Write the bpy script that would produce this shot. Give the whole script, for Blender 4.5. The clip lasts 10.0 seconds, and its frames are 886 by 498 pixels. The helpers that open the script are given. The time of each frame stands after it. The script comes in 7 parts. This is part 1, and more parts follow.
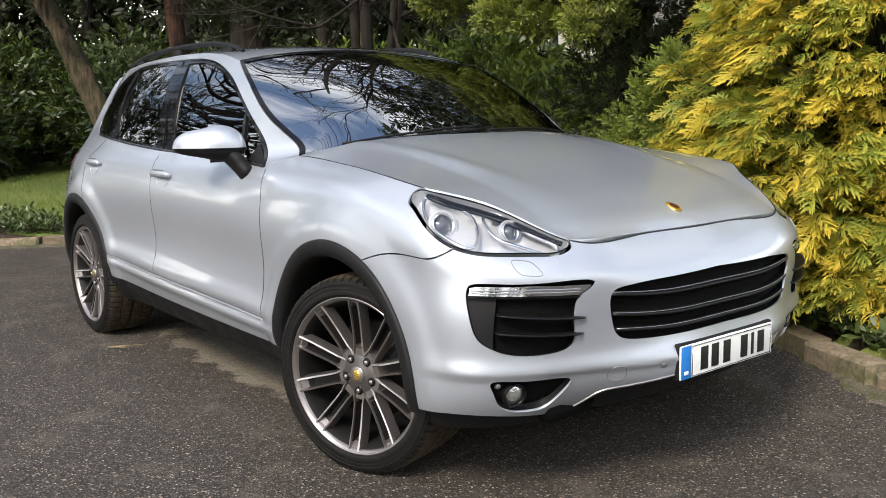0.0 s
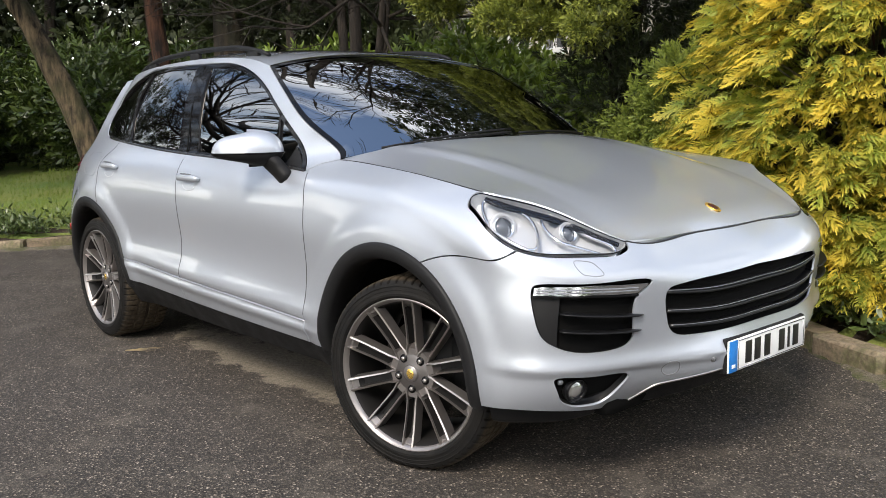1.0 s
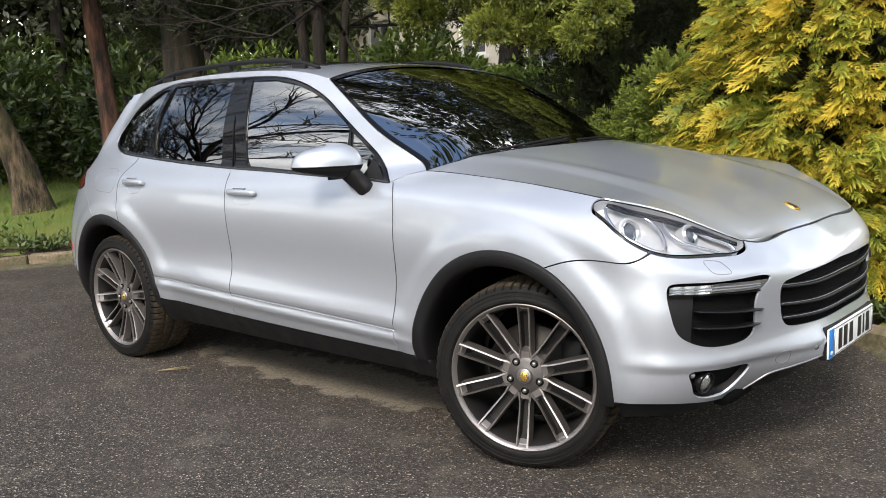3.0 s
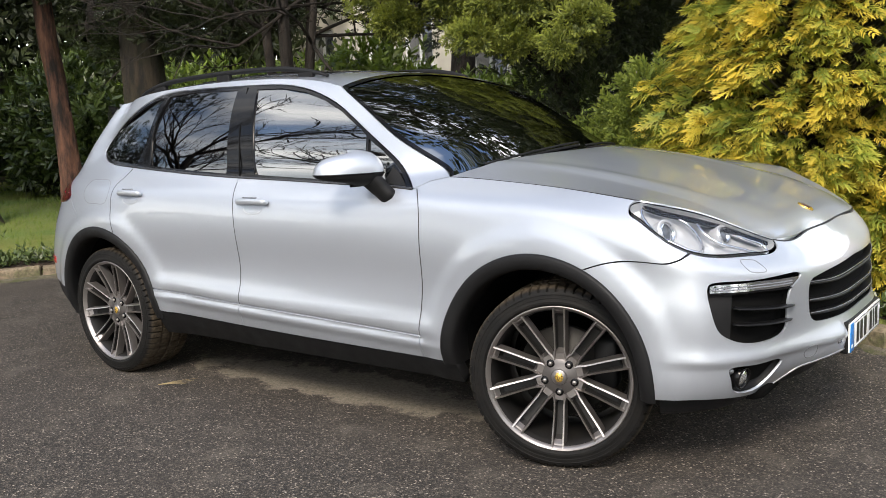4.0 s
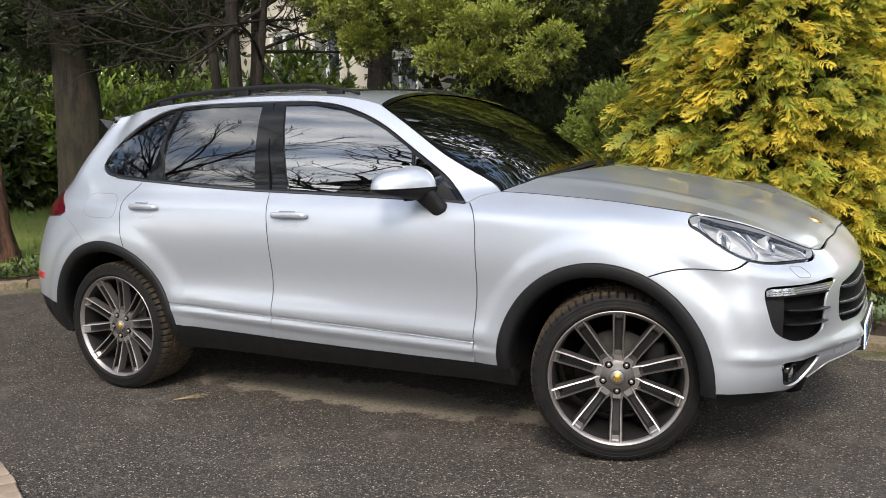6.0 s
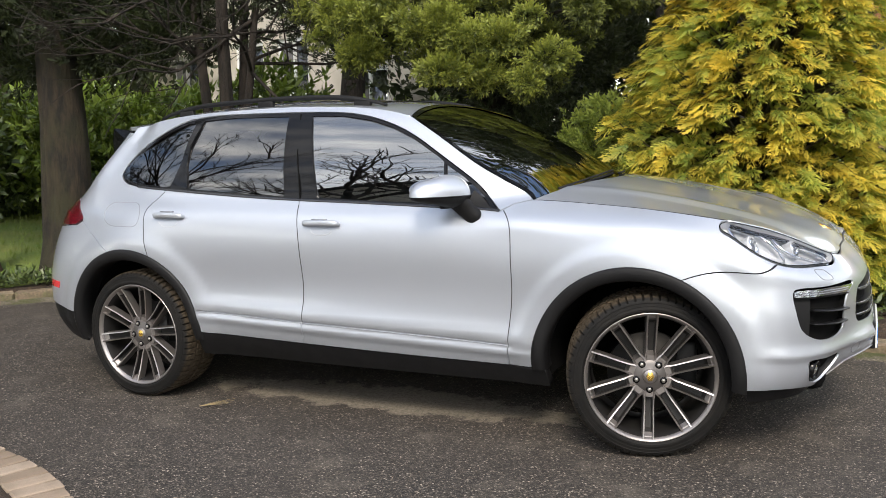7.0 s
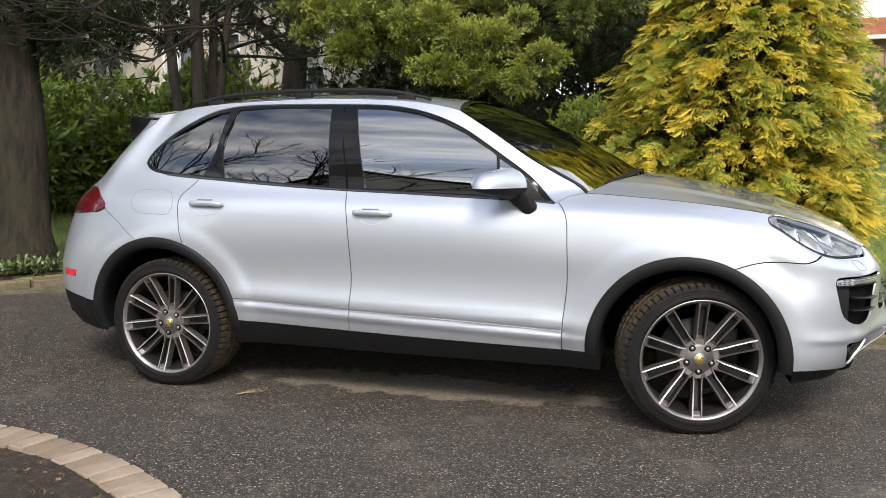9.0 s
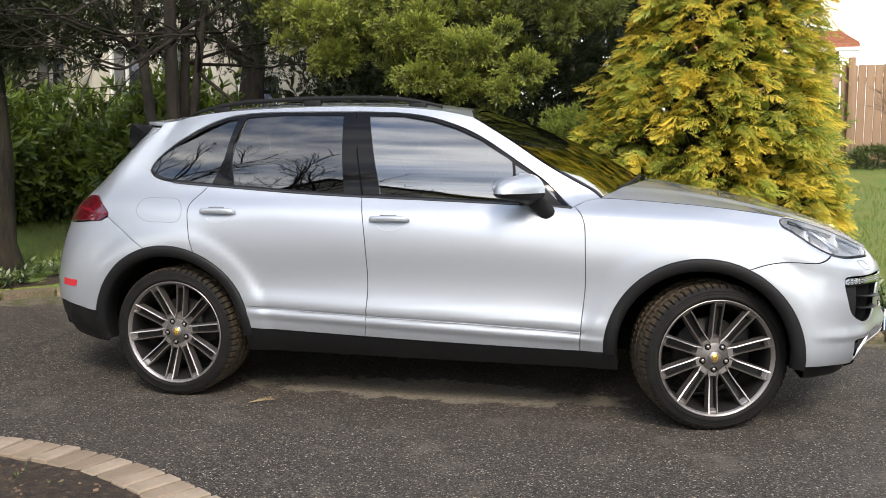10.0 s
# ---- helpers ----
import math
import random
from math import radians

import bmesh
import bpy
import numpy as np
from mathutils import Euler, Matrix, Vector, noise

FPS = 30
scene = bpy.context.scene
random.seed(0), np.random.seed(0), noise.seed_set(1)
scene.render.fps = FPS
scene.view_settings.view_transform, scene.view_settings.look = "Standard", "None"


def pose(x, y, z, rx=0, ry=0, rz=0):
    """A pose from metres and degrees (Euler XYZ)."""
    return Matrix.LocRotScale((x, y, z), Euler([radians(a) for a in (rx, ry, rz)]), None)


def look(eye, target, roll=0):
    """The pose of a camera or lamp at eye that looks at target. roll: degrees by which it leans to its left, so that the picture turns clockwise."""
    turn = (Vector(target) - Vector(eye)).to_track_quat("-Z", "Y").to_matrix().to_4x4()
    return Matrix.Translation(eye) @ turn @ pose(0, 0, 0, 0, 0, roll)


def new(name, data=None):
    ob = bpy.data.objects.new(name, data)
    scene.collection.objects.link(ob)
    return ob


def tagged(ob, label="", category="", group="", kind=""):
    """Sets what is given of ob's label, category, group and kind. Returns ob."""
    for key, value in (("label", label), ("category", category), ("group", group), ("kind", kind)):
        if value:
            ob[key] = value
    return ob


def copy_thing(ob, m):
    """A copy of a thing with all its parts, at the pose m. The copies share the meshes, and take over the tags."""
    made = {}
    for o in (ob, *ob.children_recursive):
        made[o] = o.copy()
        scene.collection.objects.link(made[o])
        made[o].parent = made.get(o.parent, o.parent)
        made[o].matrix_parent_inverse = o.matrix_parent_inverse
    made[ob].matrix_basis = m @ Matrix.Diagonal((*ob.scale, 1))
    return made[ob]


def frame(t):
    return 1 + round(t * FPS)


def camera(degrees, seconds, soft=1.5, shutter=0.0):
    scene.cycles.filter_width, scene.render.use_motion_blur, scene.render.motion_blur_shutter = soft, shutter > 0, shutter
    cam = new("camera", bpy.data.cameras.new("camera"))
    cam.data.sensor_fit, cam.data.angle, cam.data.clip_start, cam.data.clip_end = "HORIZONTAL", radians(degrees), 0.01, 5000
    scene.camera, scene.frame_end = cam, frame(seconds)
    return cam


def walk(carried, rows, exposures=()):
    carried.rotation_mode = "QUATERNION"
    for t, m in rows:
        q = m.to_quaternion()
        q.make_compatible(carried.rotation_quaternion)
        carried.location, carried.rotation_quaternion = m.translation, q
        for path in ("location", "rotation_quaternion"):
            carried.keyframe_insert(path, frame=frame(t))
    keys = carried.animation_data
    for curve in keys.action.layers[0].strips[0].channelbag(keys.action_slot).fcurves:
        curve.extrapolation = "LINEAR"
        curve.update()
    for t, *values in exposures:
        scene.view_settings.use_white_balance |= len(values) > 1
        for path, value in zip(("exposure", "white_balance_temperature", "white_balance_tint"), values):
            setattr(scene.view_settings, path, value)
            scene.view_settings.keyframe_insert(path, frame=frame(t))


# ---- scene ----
cam = camera(52.2, 10.0, soft=0.9)
PATH = [
    (0, (4.051, -2.588, 1.261), (2.503, -1.358, 0.96), -1.1),
    (0.5, (3.996, -2.758, 1.282), (2.478, -1.493, 0.976), -1.1),
    (1, (3.903, -2.905, 1.299), (2.419, -1.6, 0.989), -1.3),
    (1.5, (3.728, -3.062, 1.327), (2.286, -1.71, 1.019), -1.7),
    (2, (3.621, -3.214, 1.341), (2.214, -1.827, 1.029), -1.7),
    (3.5, (3.245, -3.694, 1.356), (2.0, -2.158, 1.053), -2.7),
    (4, (3.105, -3.816, 1.357), (1.917, -2.234, 1.062), -2.7),
    (4.5, (2.982, -3.962, 1.376), (1.849, -2.34, 1.085), -2.1),
    (5, (2.848, -4.103, 1.387), (1.778, -2.437, 1.105), -2.0),
    (5.5, (2.677, -4.246, 1.387), (1.68, -2.535, 1.109), -1.9),
    (7, (2.258, -4.71, 1.393), (1.417, -2.911, 1.148), -1.6),
    (7.5, (2.055, -4.808, 1.385), (1.279, -2.98, 1.143), -1.2),
    (8, (1.91, -4.922, 1.384), (1.187, -3.073, 1.137), -0.3),
    (8.5, (1.758, -5.059, 1.37), (1.087, -3.191, 1.124), -0.0),
    (9, (1.588, -5.15, 1.365), (0.972, -3.263, 1.121), -0.1),
    (9.5, (1.379, -5.223, 1.354), (0.842, -3.311, 1.123), -0.2),
    (10, (1.203, -5.33, 1.346), (0.727, -3.401, 1.125), -0.2),
]
walk(cam, [(t, look(eye, target, roll)) for t, eye, target, roll in PATH])

# ---- sky, sun ----
SUN_HEIGHT, SUN_TURN = 43.0, 157.0
world = bpy.data.worlds.new("sky")
scene.world = world
world.use_nodes = True
wn, wl = world.node_tree.nodes, world.node_tree.links
wn.clear()
sky = wn.new("ShaderNodeTexSky")
sky.sky_type, sky.sun_disc = "NISHITA", False
sky.sun_elevation, sky.sun_rotation = radians(SUN_HEIGHT), radians(SUN_TURN)
sky.air_density, sky.dust_density, sky.ozone_density = 1.0, 1.2, 1.5
sky_at = wn.new("ShaderNodeTexCoord")
sky_map = wn.new("ShaderNodeMapping")
sky_map.inputs["Scale"].default_value = (1.0, 1.0, 3.2)
sky_map.inputs["Rotation"].default_value = (0, 0, radians(205))
cloud = wn.new("ShaderNodeTexNoise")
cloud.inputs["Scale"].default_value, cloud.inputs["Detail"].default_value = 2.2, 7.0
cloud.inputs["Roughness"].default_value = 0.55
cloud_ramp = wn.new("ShaderNodeValToRGB")
cloud_ramp.color_ramp.elements[0].position, cloud_ramp.color_ramp.elements[1].position = 0.40, 0.76
cloud_mix = wn.new("ShaderNodeMixRGB")
cloud_grain = wn.new("ShaderNodeTexNoise")
cloud_grain.inputs["Scale"].default_value, cloud_grain.inputs["Detail"].default_value = 3.4, 6.0
cloud_tone = wn.new("ShaderNodeMixRGB")
cloud_tone.inputs["Color1"].default_value, cloud_tone.inputs["Color2"].default_value = (4.2, 4.6, 5.3, 1), (20.0, 19.5, 18.5, 1)
cloud_part = wn.new("ShaderNodeValToRGB")
cloud_part.color_ramp.elements[0].position, cloud_part.color_ramp.elements[1].position = 0.33, 0.56
wl.new(sky_map.outputs["Vector"], cloud_grain.inputs["Vector"])
wl.new(cloud_grain.outputs["Fac"], cloud_part.inputs["Fac"])
wl.new(cloud_part.outputs["Color"], cloud_tone.inputs["Fac"])
wl.new(cloud_tone.outputs["Color"], cloud_mix.inputs["Color2"])
sky_out, sky_bg = wn.new("ShaderNodeOutputWorld"), wn.new("ShaderNodeBackground")
sky_bg.inputs["Strength"].default_value = 0.14
wl.new(sky_at.outputs["Generated"], sky_map.inputs["Vector"])
wl.new(sky_map.outputs["Vector"], cloud.inputs["Vector"])
sky_xyz, sky_low, sky_sum = wn.new("ShaderNodeSeparateXYZ"), wn.new("ShaderNodeMath"), wn.new("ShaderNodeMath")
sky_low.operation, sky_sum.operation = "MULTIPLY_ADD", "ADD"
sky_low.inputs[1].default_value, sky_low.inputs[2].default_value = -0.30, 0.195
wl.new(sky_at.outputs["Generated"], sky_xyz.inputs[0])
wl.new(sky_xyz.outputs["Z"], sky_low.inputs[0])
wl.new(sky_low.outputs[0], sky_sum.inputs[0])
wl.new(cloud.outputs["Fac"], sky_sum.inputs[1])
wl.new(sky_sum.outputs[0], cloud_ramp.inputs["Fac"])
wl.new(cloud_ramp.outputs["Color"], cloud_mix.inputs["Fac"])
sky_haze = wn.new("ShaderNodeMixRGB")
sky_haze.blend_type = "MULTIPLY"
sky_haze.inputs["Fac"].default_value, sky_haze.inputs["Color2"].default_value = 1.0, (1.6, 1.55, 1.50, 1)
wl.new(sky.outputs["Color"], sky_haze.inputs["Color1"])
wl.new(sky_haze.outputs["Color"], cloud_mix.inputs["Color1"])
wl.new(cloud_mix.outputs["Color"], sky_bg.inputs["Color"])
wl.new(sky_bg.outputs["Background"], sky_out.inputs["Surface"])

sun = new("sun", bpy.data.lights.new("sun", "SUN"))
sun.data.energy, sun.data.angle, sun.data.color = 2.7, radians(16), (1.0, 0.91, 0.78)
sun_way = Vector((math.cos(radians(SUN_HEIGHT)) * math.sin(radians(SUN_TURN)),
                  math.cos(radians(SUN_HEIGHT)) * math.cos(radians(SUN_TURN)), math.sin(radians(SUN_HEIGHT))))
sun.matrix_world = look(sun_way * 40, (0, 0, 0))
scene.view_settings.exposure = 0.52


# ---- materials ----
def shader(name, base, rough=0.5, metal=0.0, **more):
    """A node material; more sets further sockets of the surface."""
    m = bpy.data.materials.new(name)
    m.use_nodes = True
    b = m.node_tree.nodes["Principled BSDF"]
    b.inputs["Base Color"].default_value = (*base, 1)
    b.inputs["Roughness"].default_value, b.inputs["Metallic"].default_value = rough, metal
    for k, v in more.items():
        b.inputs[k.replace("_", " ")].default_value = v
    return m


def nodes_of(m):
    return m.node_tree.nodes, m.node_tree.links, m.node_tree.nodes["Principled BSDF"]


def noise_at(m, scale, detail=6.0, rough=0.6, coords="Object", stretch=(1, 1, 1), kind="noise"):
    """A noise of that many waves a metre."""
    n, l, _ = nodes_of(m)
    at, mapping = n.new("ShaderNodeTexCoord"), n.new("ShaderNodeMapping")
    mapping.inputs["Scale"].default_value = stretch
    l.new(at.outputs[coords], mapping.inputs["Vector"])
    if kind == "cells":
        t = n.new("ShaderNodeTexVoronoi")
        t.inputs["Scale"].default_value = scale
        l.new(mapping.outputs["Vector"], t.inputs["Vector"])
        return t.outputs["Distance"]
    t = n.new("ShaderNodeTexNoise")
    t.inputs["Scale"].default_value, t.inputs["Detail"].default_value, t.inputs["Roughness"].default_value = scale, detail, rough
    l.new(mapping.outputs["Vector"], t.inputs["Vector"])
    return t.outputs["Fac"]


def ramp(m, value, *stops):
    n, l, _ = nodes_of(m)
    r = n.new("ShaderNodeValToRGB")
    e = r.color_ramp.elements
    while len(e) < len(stops):
        e.new(0.5)
    for k, (place, colour) in zip(e, stops):
        k.position = place
        k.color = (*colour, 1) if isinstance(colour, tuple) else (colour, colour, colour, 1)
    l.new(value, r.inputs["Fac"])
    return r.outputs["Color"]


def blend(m, fac, a, b, kind="MIX"):
    n, l, _ = nodes_of(m)
    x = n.new("ShaderNodeMixRGB")
    x.blend_type = kind
    for socket, v in zip(("Fac", "Color1", "Color2"), (fac, a, b)):
        if isinstance(v, (int, float)):
            x.inputs[socket].default_value = v if socket == "Fac" else (v, v, v, 1)
        elif isinstance(v, tuple):
            x.inputs[socket].default_value = (*v, 1)
        else:
            l.new(v, x.inputs[socket])
    return x.outputs["Color"]


def put(m, socket, value):
    n, l, b = nodes_of(m)
    l.new(value, b.inputs[socket])


def bump(m, value, strength=0.3, distance=0.01):
    n, l, b = nodes_of(m)
    k = n.new("ShaderNodeBump")
    k.inputs["Strength"].default_value, k.inputs["Distance"].default_value = strength, distance
    l.new(value, k.inputs["Height"])
    if b.inputs["Normal"].links:
        l.new(b.inputs["Normal"].links[0].from_socket, k.inputs["Normal"])
    l.new(k.outputs["Normal"], b.inputs["Normal"])


def glass(name, tint, rough=0.0, gloss=1.0, ior=1.8):
    """Thin tinted glass: a pane that lets tinted light through and mirrors by Fresnel."""
    m = bpy.data.materials.new(name)
    m.use_nodes = True
    n, l = m.node_tree.nodes, m.node_tree.links
    n.clear()
    out, mix, fres = n.new("ShaderNodeOutputMaterial"), n.new("ShaderNodeMixShader"), n.new("ShaderNodeFresnel")
    fres.inputs["IOR"].default_value = ior
    clear, shine = n.new("ShaderNodeBsdfTransparent"), n.new("ShaderNodeBsdfGlossy")
    clear.inputs["Color"].default_value = (*tint, 1)
    shine.inputs["Roughness"].default_value = rough
    shine.inputs["Color"].default_value = (gloss, gloss, gloss, 1)
    l.new(fres.outputs[0], mix.inputs[0])
    l.new(clear.outputs[0], mix.inputs[1])
    l.new(shine.outputs[0], mix.inputs[2])
    l.new(mix.outputs[0], out.inputs["Surface"])
    return m


SILVER = shader("silver_metallic_paint", (0.62, 0.65, 0.70), 0.40, 0.60, Coat_Weight=1.0, Coat_Roughness=0.03, Coat_IOR=1.5)
put(SILVER, "Base Color", ramp(SILVER, noise_at(SILVER, 900, 2), (0.3, (0.385, 0.41, 0.455)), (0.7, (0.48, 0.51, 0.56))))
BLACK_PLASTIC = shader("black_plastic", (0.008, 0.008, 0.0085), 0.5, Specular_IOR_Level=0.22)
bump(BLACK_PLASTIC, noise_at(BLACK_PLASTIC, 600, 3), 0.25, 0.001)
put(BLACK_PLASTIC, "Roughness", ramp(BLACK_PLASTIC, noise_at(BLACK_PLASTIC, 9, 5), (0.3, 0.45), (0.7, 0.65)))
GLOSS_BLACK = shader("gloss_black", (0.006, 0.006, 0.0065), 0.06, 0.0, Specular_IOR_Level=0.2)
DARK = shader("dark_void", (0.004, 0.004, 0.004), 0.95, Specular_IOR_Level=0.1)
RUBBER = shader("tyre_rubber", (0.022, 0.021, 0.020), 0.62, Specular_IOR_Level=0.12)
put(RUBBER, "Base Color", ramp(RUBBER, noise_at(RUBBER, 14, 6), (0.40, (0.008, 0.008, 0.008)), (0.80, (0.015, 0.0135, 0.012))))
bump(RUBBER, noise_at(RUBBER, 350, 3), 0.2, 0.001)
# road dust on the running surface
rn, rl, rb = nodes_of(RUBBER)
dust_at, dust_flat, dust_r = rn.new("ShaderNodeTexCoord"), rn.new("ShaderNodeVectorMath"), rn.new("ShaderNodeVectorMath")
dust_flat.operation, dust_r.operation = "MULTIPLY", "LENGTH"
dust_flat.inputs[1].default_value = (1, 0, 1)
rl.new(dust_at.outputs["Object"], dust_flat.inputs[0])
rl.new(dust_flat.outputs["Vector"], dust_r.inputs[0])
put(RUBBER, "Base Color", blend(RUBBER, ramp(RUBBER, dust_r.outputs["Value"], (0.345, 0.0), (0.353, 0.75)), rb.inputs["Base Color"].links[0].from_socket,
    ramp(RUBBER, noise_at(RUBBER, 60, 5), (0.3, (0.035, 0.027, 0.018)), (0.7, (0.11, 0.085, 0.058)))))
ALLOY = shader("graphite_alloy", (0.28, 0.258, 0.248), 0.38, 0.85, Coat_Weight=0.5, Coat_Roughness=0.08)
HUB_GREY = shader("hub_graphite", (0.15, 0.139, 0.134), 0.42, 0.8)
# near-black: the shade in slots and barrel is put into the colour
SLOT_SHADE = shader("slot_shade", (0.014, 0.013, 0.0125), 0.55, 0.2)
ALLOY_BRIGHT = shader("machined_alloy", (0.46, 0.43, 0.41), 0.36, 1.0)
put(ALLOY_BRIGHT, "Roughness", ramp(ALLOY_BRIGHT, noise_at(ALLOY_BRIGHT, 40, 4), (0.3, 0.30), (0.7, 0.42)))
CHROME = shader("chrome", (0.82, 0.82, 0.82), 0.06, 1.0)
GOLD = shader("gold_enamel", (0.72, 0.48, 0.12), 0.25, 0.8)
RED_LENS = shader("red_lens", (0.085, 0.003, 0.008), 0.06, 0.0, Coat_Weight=1.0)
WHITE_PLATE = shader("white_plate", (0.80, 0.80, 0.78), 0.30)
BLUE_PLATE = shader("blue_plate", (0.02, 0.20, 0.60), 0.30)
BLACK_INK = shader("black_ink", (0.010, 0.010, 0.010), 0.40)
REFLECTOR = shader("lamp_reflector", (0.75, 0.76, 0.78), 0.10, 1.0)
LAMP_GREY = shader("lamp_housing_grey", (0.30, 0.31, 0.33), 0.25, 0.6)
LAMP_SILVER = shader("lamp_housing_silver", (0.62, 0.63, 0.65), 0.34, 0.40)
SLAT_BLACK = shader("slat_black", (0.005, 0.005, 0.0055), 0.45, Specular_IOR_Level=0.25)
LEATHER = shader("dark_leather", (0.025, 0.025, 0.027), 0.5)
bump(LEATHER, noise_at(LEATHER, 250, 4), 0.3, 0.002)
DISC = shader("brake_disc_iron", (0.035, 0.033, 0.031), 0.5, 0.6)
CLEAR = glass("clear_lens", (0.93, 0.94, 0.95), ior=1.5)
SCREEN_GLASS = glass("windscreen_glass", (0.40, 0.44, 0.43), gloss=0.45, ior=1.42)
SIDE_GLASS = glass("side_glass", (0.15, 0.17, 0.17), ior=2.7)
PRIVACY_GLASS = glass("privacy_glass", (0.05, 0.05, 0.055), ior=1.95)
# ---- the car's body surface: columns of section points round the plan, joined by smooth splines ----
LEVELS = [0.24, 0.36, 0.50, 0.66, 0.82, 0.95, 1.04, 1.10, 1.22, 1.36, 1.50, 1.60]
COLUMNS = []


def column(xs, ys, zs=None):
    """One section of the body's right half: a number stands for the whole section; short lists go on straight inwards."""
    n = len(LEVELS)
    length = max(len(v) for v in (xs, ys, zs) if isinstance(v, list))
    out = []
    for v in (xs, ys, LEVELS[:length] if zs is None else zs):
        v = list(v) if isinstance(v, list) else [v] * length
        while len(v) < n:
            v.append(v[-1] + 0.9 * (v[7] - v[6]))
        out.append(v)
    COLUMNS.append(np.array(out).T * np.array([1, -1, 1]))


column([2.16, 2.26, 2.325, 2.315, 2.305, 2.29, 2.25, 2.175], 0.0, [0.30, 0.36, 0.42, 0.52, 0.60, 0.70, 0.78, 0.855])
column([2.15, 2.25, 2.31, 2.30, 2.29, 2.28, 2.24, 2.168], 0.28, [0.30, 0.36, 0.42, 0.52, 0.60, 0.70, 0.78, 0.855])
column([2.09, 2.155, 2.195, 2.205, 2.215, 2.225, 2.20, 2.137], [0.56, 0.565, 0.57, 0.57, 0.565, 0.56, 0.56, 0.57],
       [0.29, 0.36, 0.44, 0.53, 0.62, 0.72, 0.795, 0.863])
column([2.04, 2.085, 2.11, 2.115, 2.12, 2.115, 2.06, 1.945], [0.76, 0.785, 0.795, 0.79, 0.785, 0.775, 0.755, 0.69],
       [0.28, 0.36, 0.45, 0.54, 0.64, 0.74, 0.84, 0.957])
column([1.94, 1.975, 1.99, 1.995, 1.993, 1.975, 1.92, 1.83], [0.875, 0.905, 0.913, 0.912, 0.908, 0.90, 0.868, 0.77],
       [0.28, 0.36, 0.45, 0.55, 0.66, 0.77, 0.88, 0.998])
column(1.75, [0.92, 0.942, 0.95, 0.952, 0.952, 0.945, 0.915, 0.83], [0.27, 0.36, 0.46, 0.58, 0.70, 0.82, 0.93, 1.02])
column(1.45, [0.92, 0.945, 0.956, 0.963, 0.966, 0.952, 0.905, 0.825], [0.25, 0.36, 0.49, 0.64, 0.80, 0.92, 1.01, 1.06])
column(1.15, [0.88, 0.93, 0.951, 0.953, 0.958, 0.942, 0.89, 0.80], [0.24, 0.36, 0.50, 0.66, 0.82, 0.94, 1.03, 1.085])
column(0.88, [0.86, 0.925, 0.946, 0.942, 0.95, 0.937, 0.89, 0.795, 0.74, 0.70, 0.65, 0.60])
column(0.62, [0.86, 0.927, 0.948, 0.941, 0.951, 0.939, 0.90, 0.85, 0.80, 0.757, 0.695, 0.63])
column(0.25, [0.86, 0.93, 0.955, 0.945, 0.955, 0.945, 0.905, 0.858, 0.82, 0.775, 0.705, 0.635])
column(-0.30, [0.86, 0.93, 0.962, 0.95, 0.96, 0.952, 0.915, 0.868, 0.83, 0.785, 0.715, 0.645])
column(-0.90, [0.86, 0.93, 0.956, 0.955, 0.967, 0.96, 0.928, 0.878, 0.833, 0.783, 0.708, 0.63])
column(-1.42, [0.90, 0.94, 0.955, 0.965, 0.97, 0.953, 0.91, 0.855, 0.775, 0.725, 0.65, 0.565])
column([-1.78] * 7 + [-1.77, -1.715, -1.625, -1.535, -1.48], [0.85, 0.90, 0.92, 0.928, 0.92, 0.885, 0.845, 0.80, 0.722, 0.668, 0.605, 0.535])
column([-2.10, -2.14, -2.16, -2.15, -2.12, -2.08, -2.03, -1.975, -1.885, -1.765, -1.655, -1.60],
       [0.74, 0.80, 0.82, 0.82, 0.80, 0.77, 0.74, 0.712, 0.68, 0.643, 0.59, 0.53])
column([-2.34, -2.40, -2.42, -2.42, -2.39, -2.35, -2.30, -2.23, -2.10, -1.96, -1.84, -1.77],
       [0.40, 0.42, 0.43, 0.43, 0.42, 0.41, 0.40, 0.39, 0.37, 0.34, 0.31, 0.28])
column([-2.40, -2.46, -2.48, -2.48, -2.45, -2.41, -2.36, -2.30, -2.17, -2.03, -1.91, -1.84], [0.0] * 12)


def spline_matrix(knots, at):
    """Weights of the knots' values in a natural cubic spline, at the given places."""
    k, at = np.asarray(knots, float), np.atleast_1d(np.asarray(at, float))
    n, h = len(k), np.diff(knots)
    a, b = np.eye(n), np.zeros((n, n))
    for i in range(1, n - 1):
        a[i, i - 1:i + 2] = h[i - 1], 2 * (h[i - 1] + h[i]), h[i]
        b[i, i - 1:i + 2] = 6 / h[i - 1], -6 / h[i - 1] - 6 / h[i], 6 / h[i]
    second = np.linalg.solve(a, b)
    i = np.clip(np.searchsorted(k, at) - 1, 0, n - 2)
    u, v, eye = (k[i + 1] - at)[:, None], (at - k[i])[:, None], np.eye(n)
    g = h[i][:, None]
    return ((u ** 3 / g - u * g) * second[i] + (v ** 3 / g - v * g) * second[i + 1]) / 6 + (u * eye[i] + v * eye[i + 1]) / g


def curve1(keys, at):
    """A smooth curve through (place, value) pairs."""
    keys = sorted(keys)
    w = spline_matrix([k[0] for k in keys], np.clip(at, keys[0][0], keys[-1][0]))
    out = w @ np.array([k[1] for k in keys])
    return out if np.ndim(at) else float(out[0])


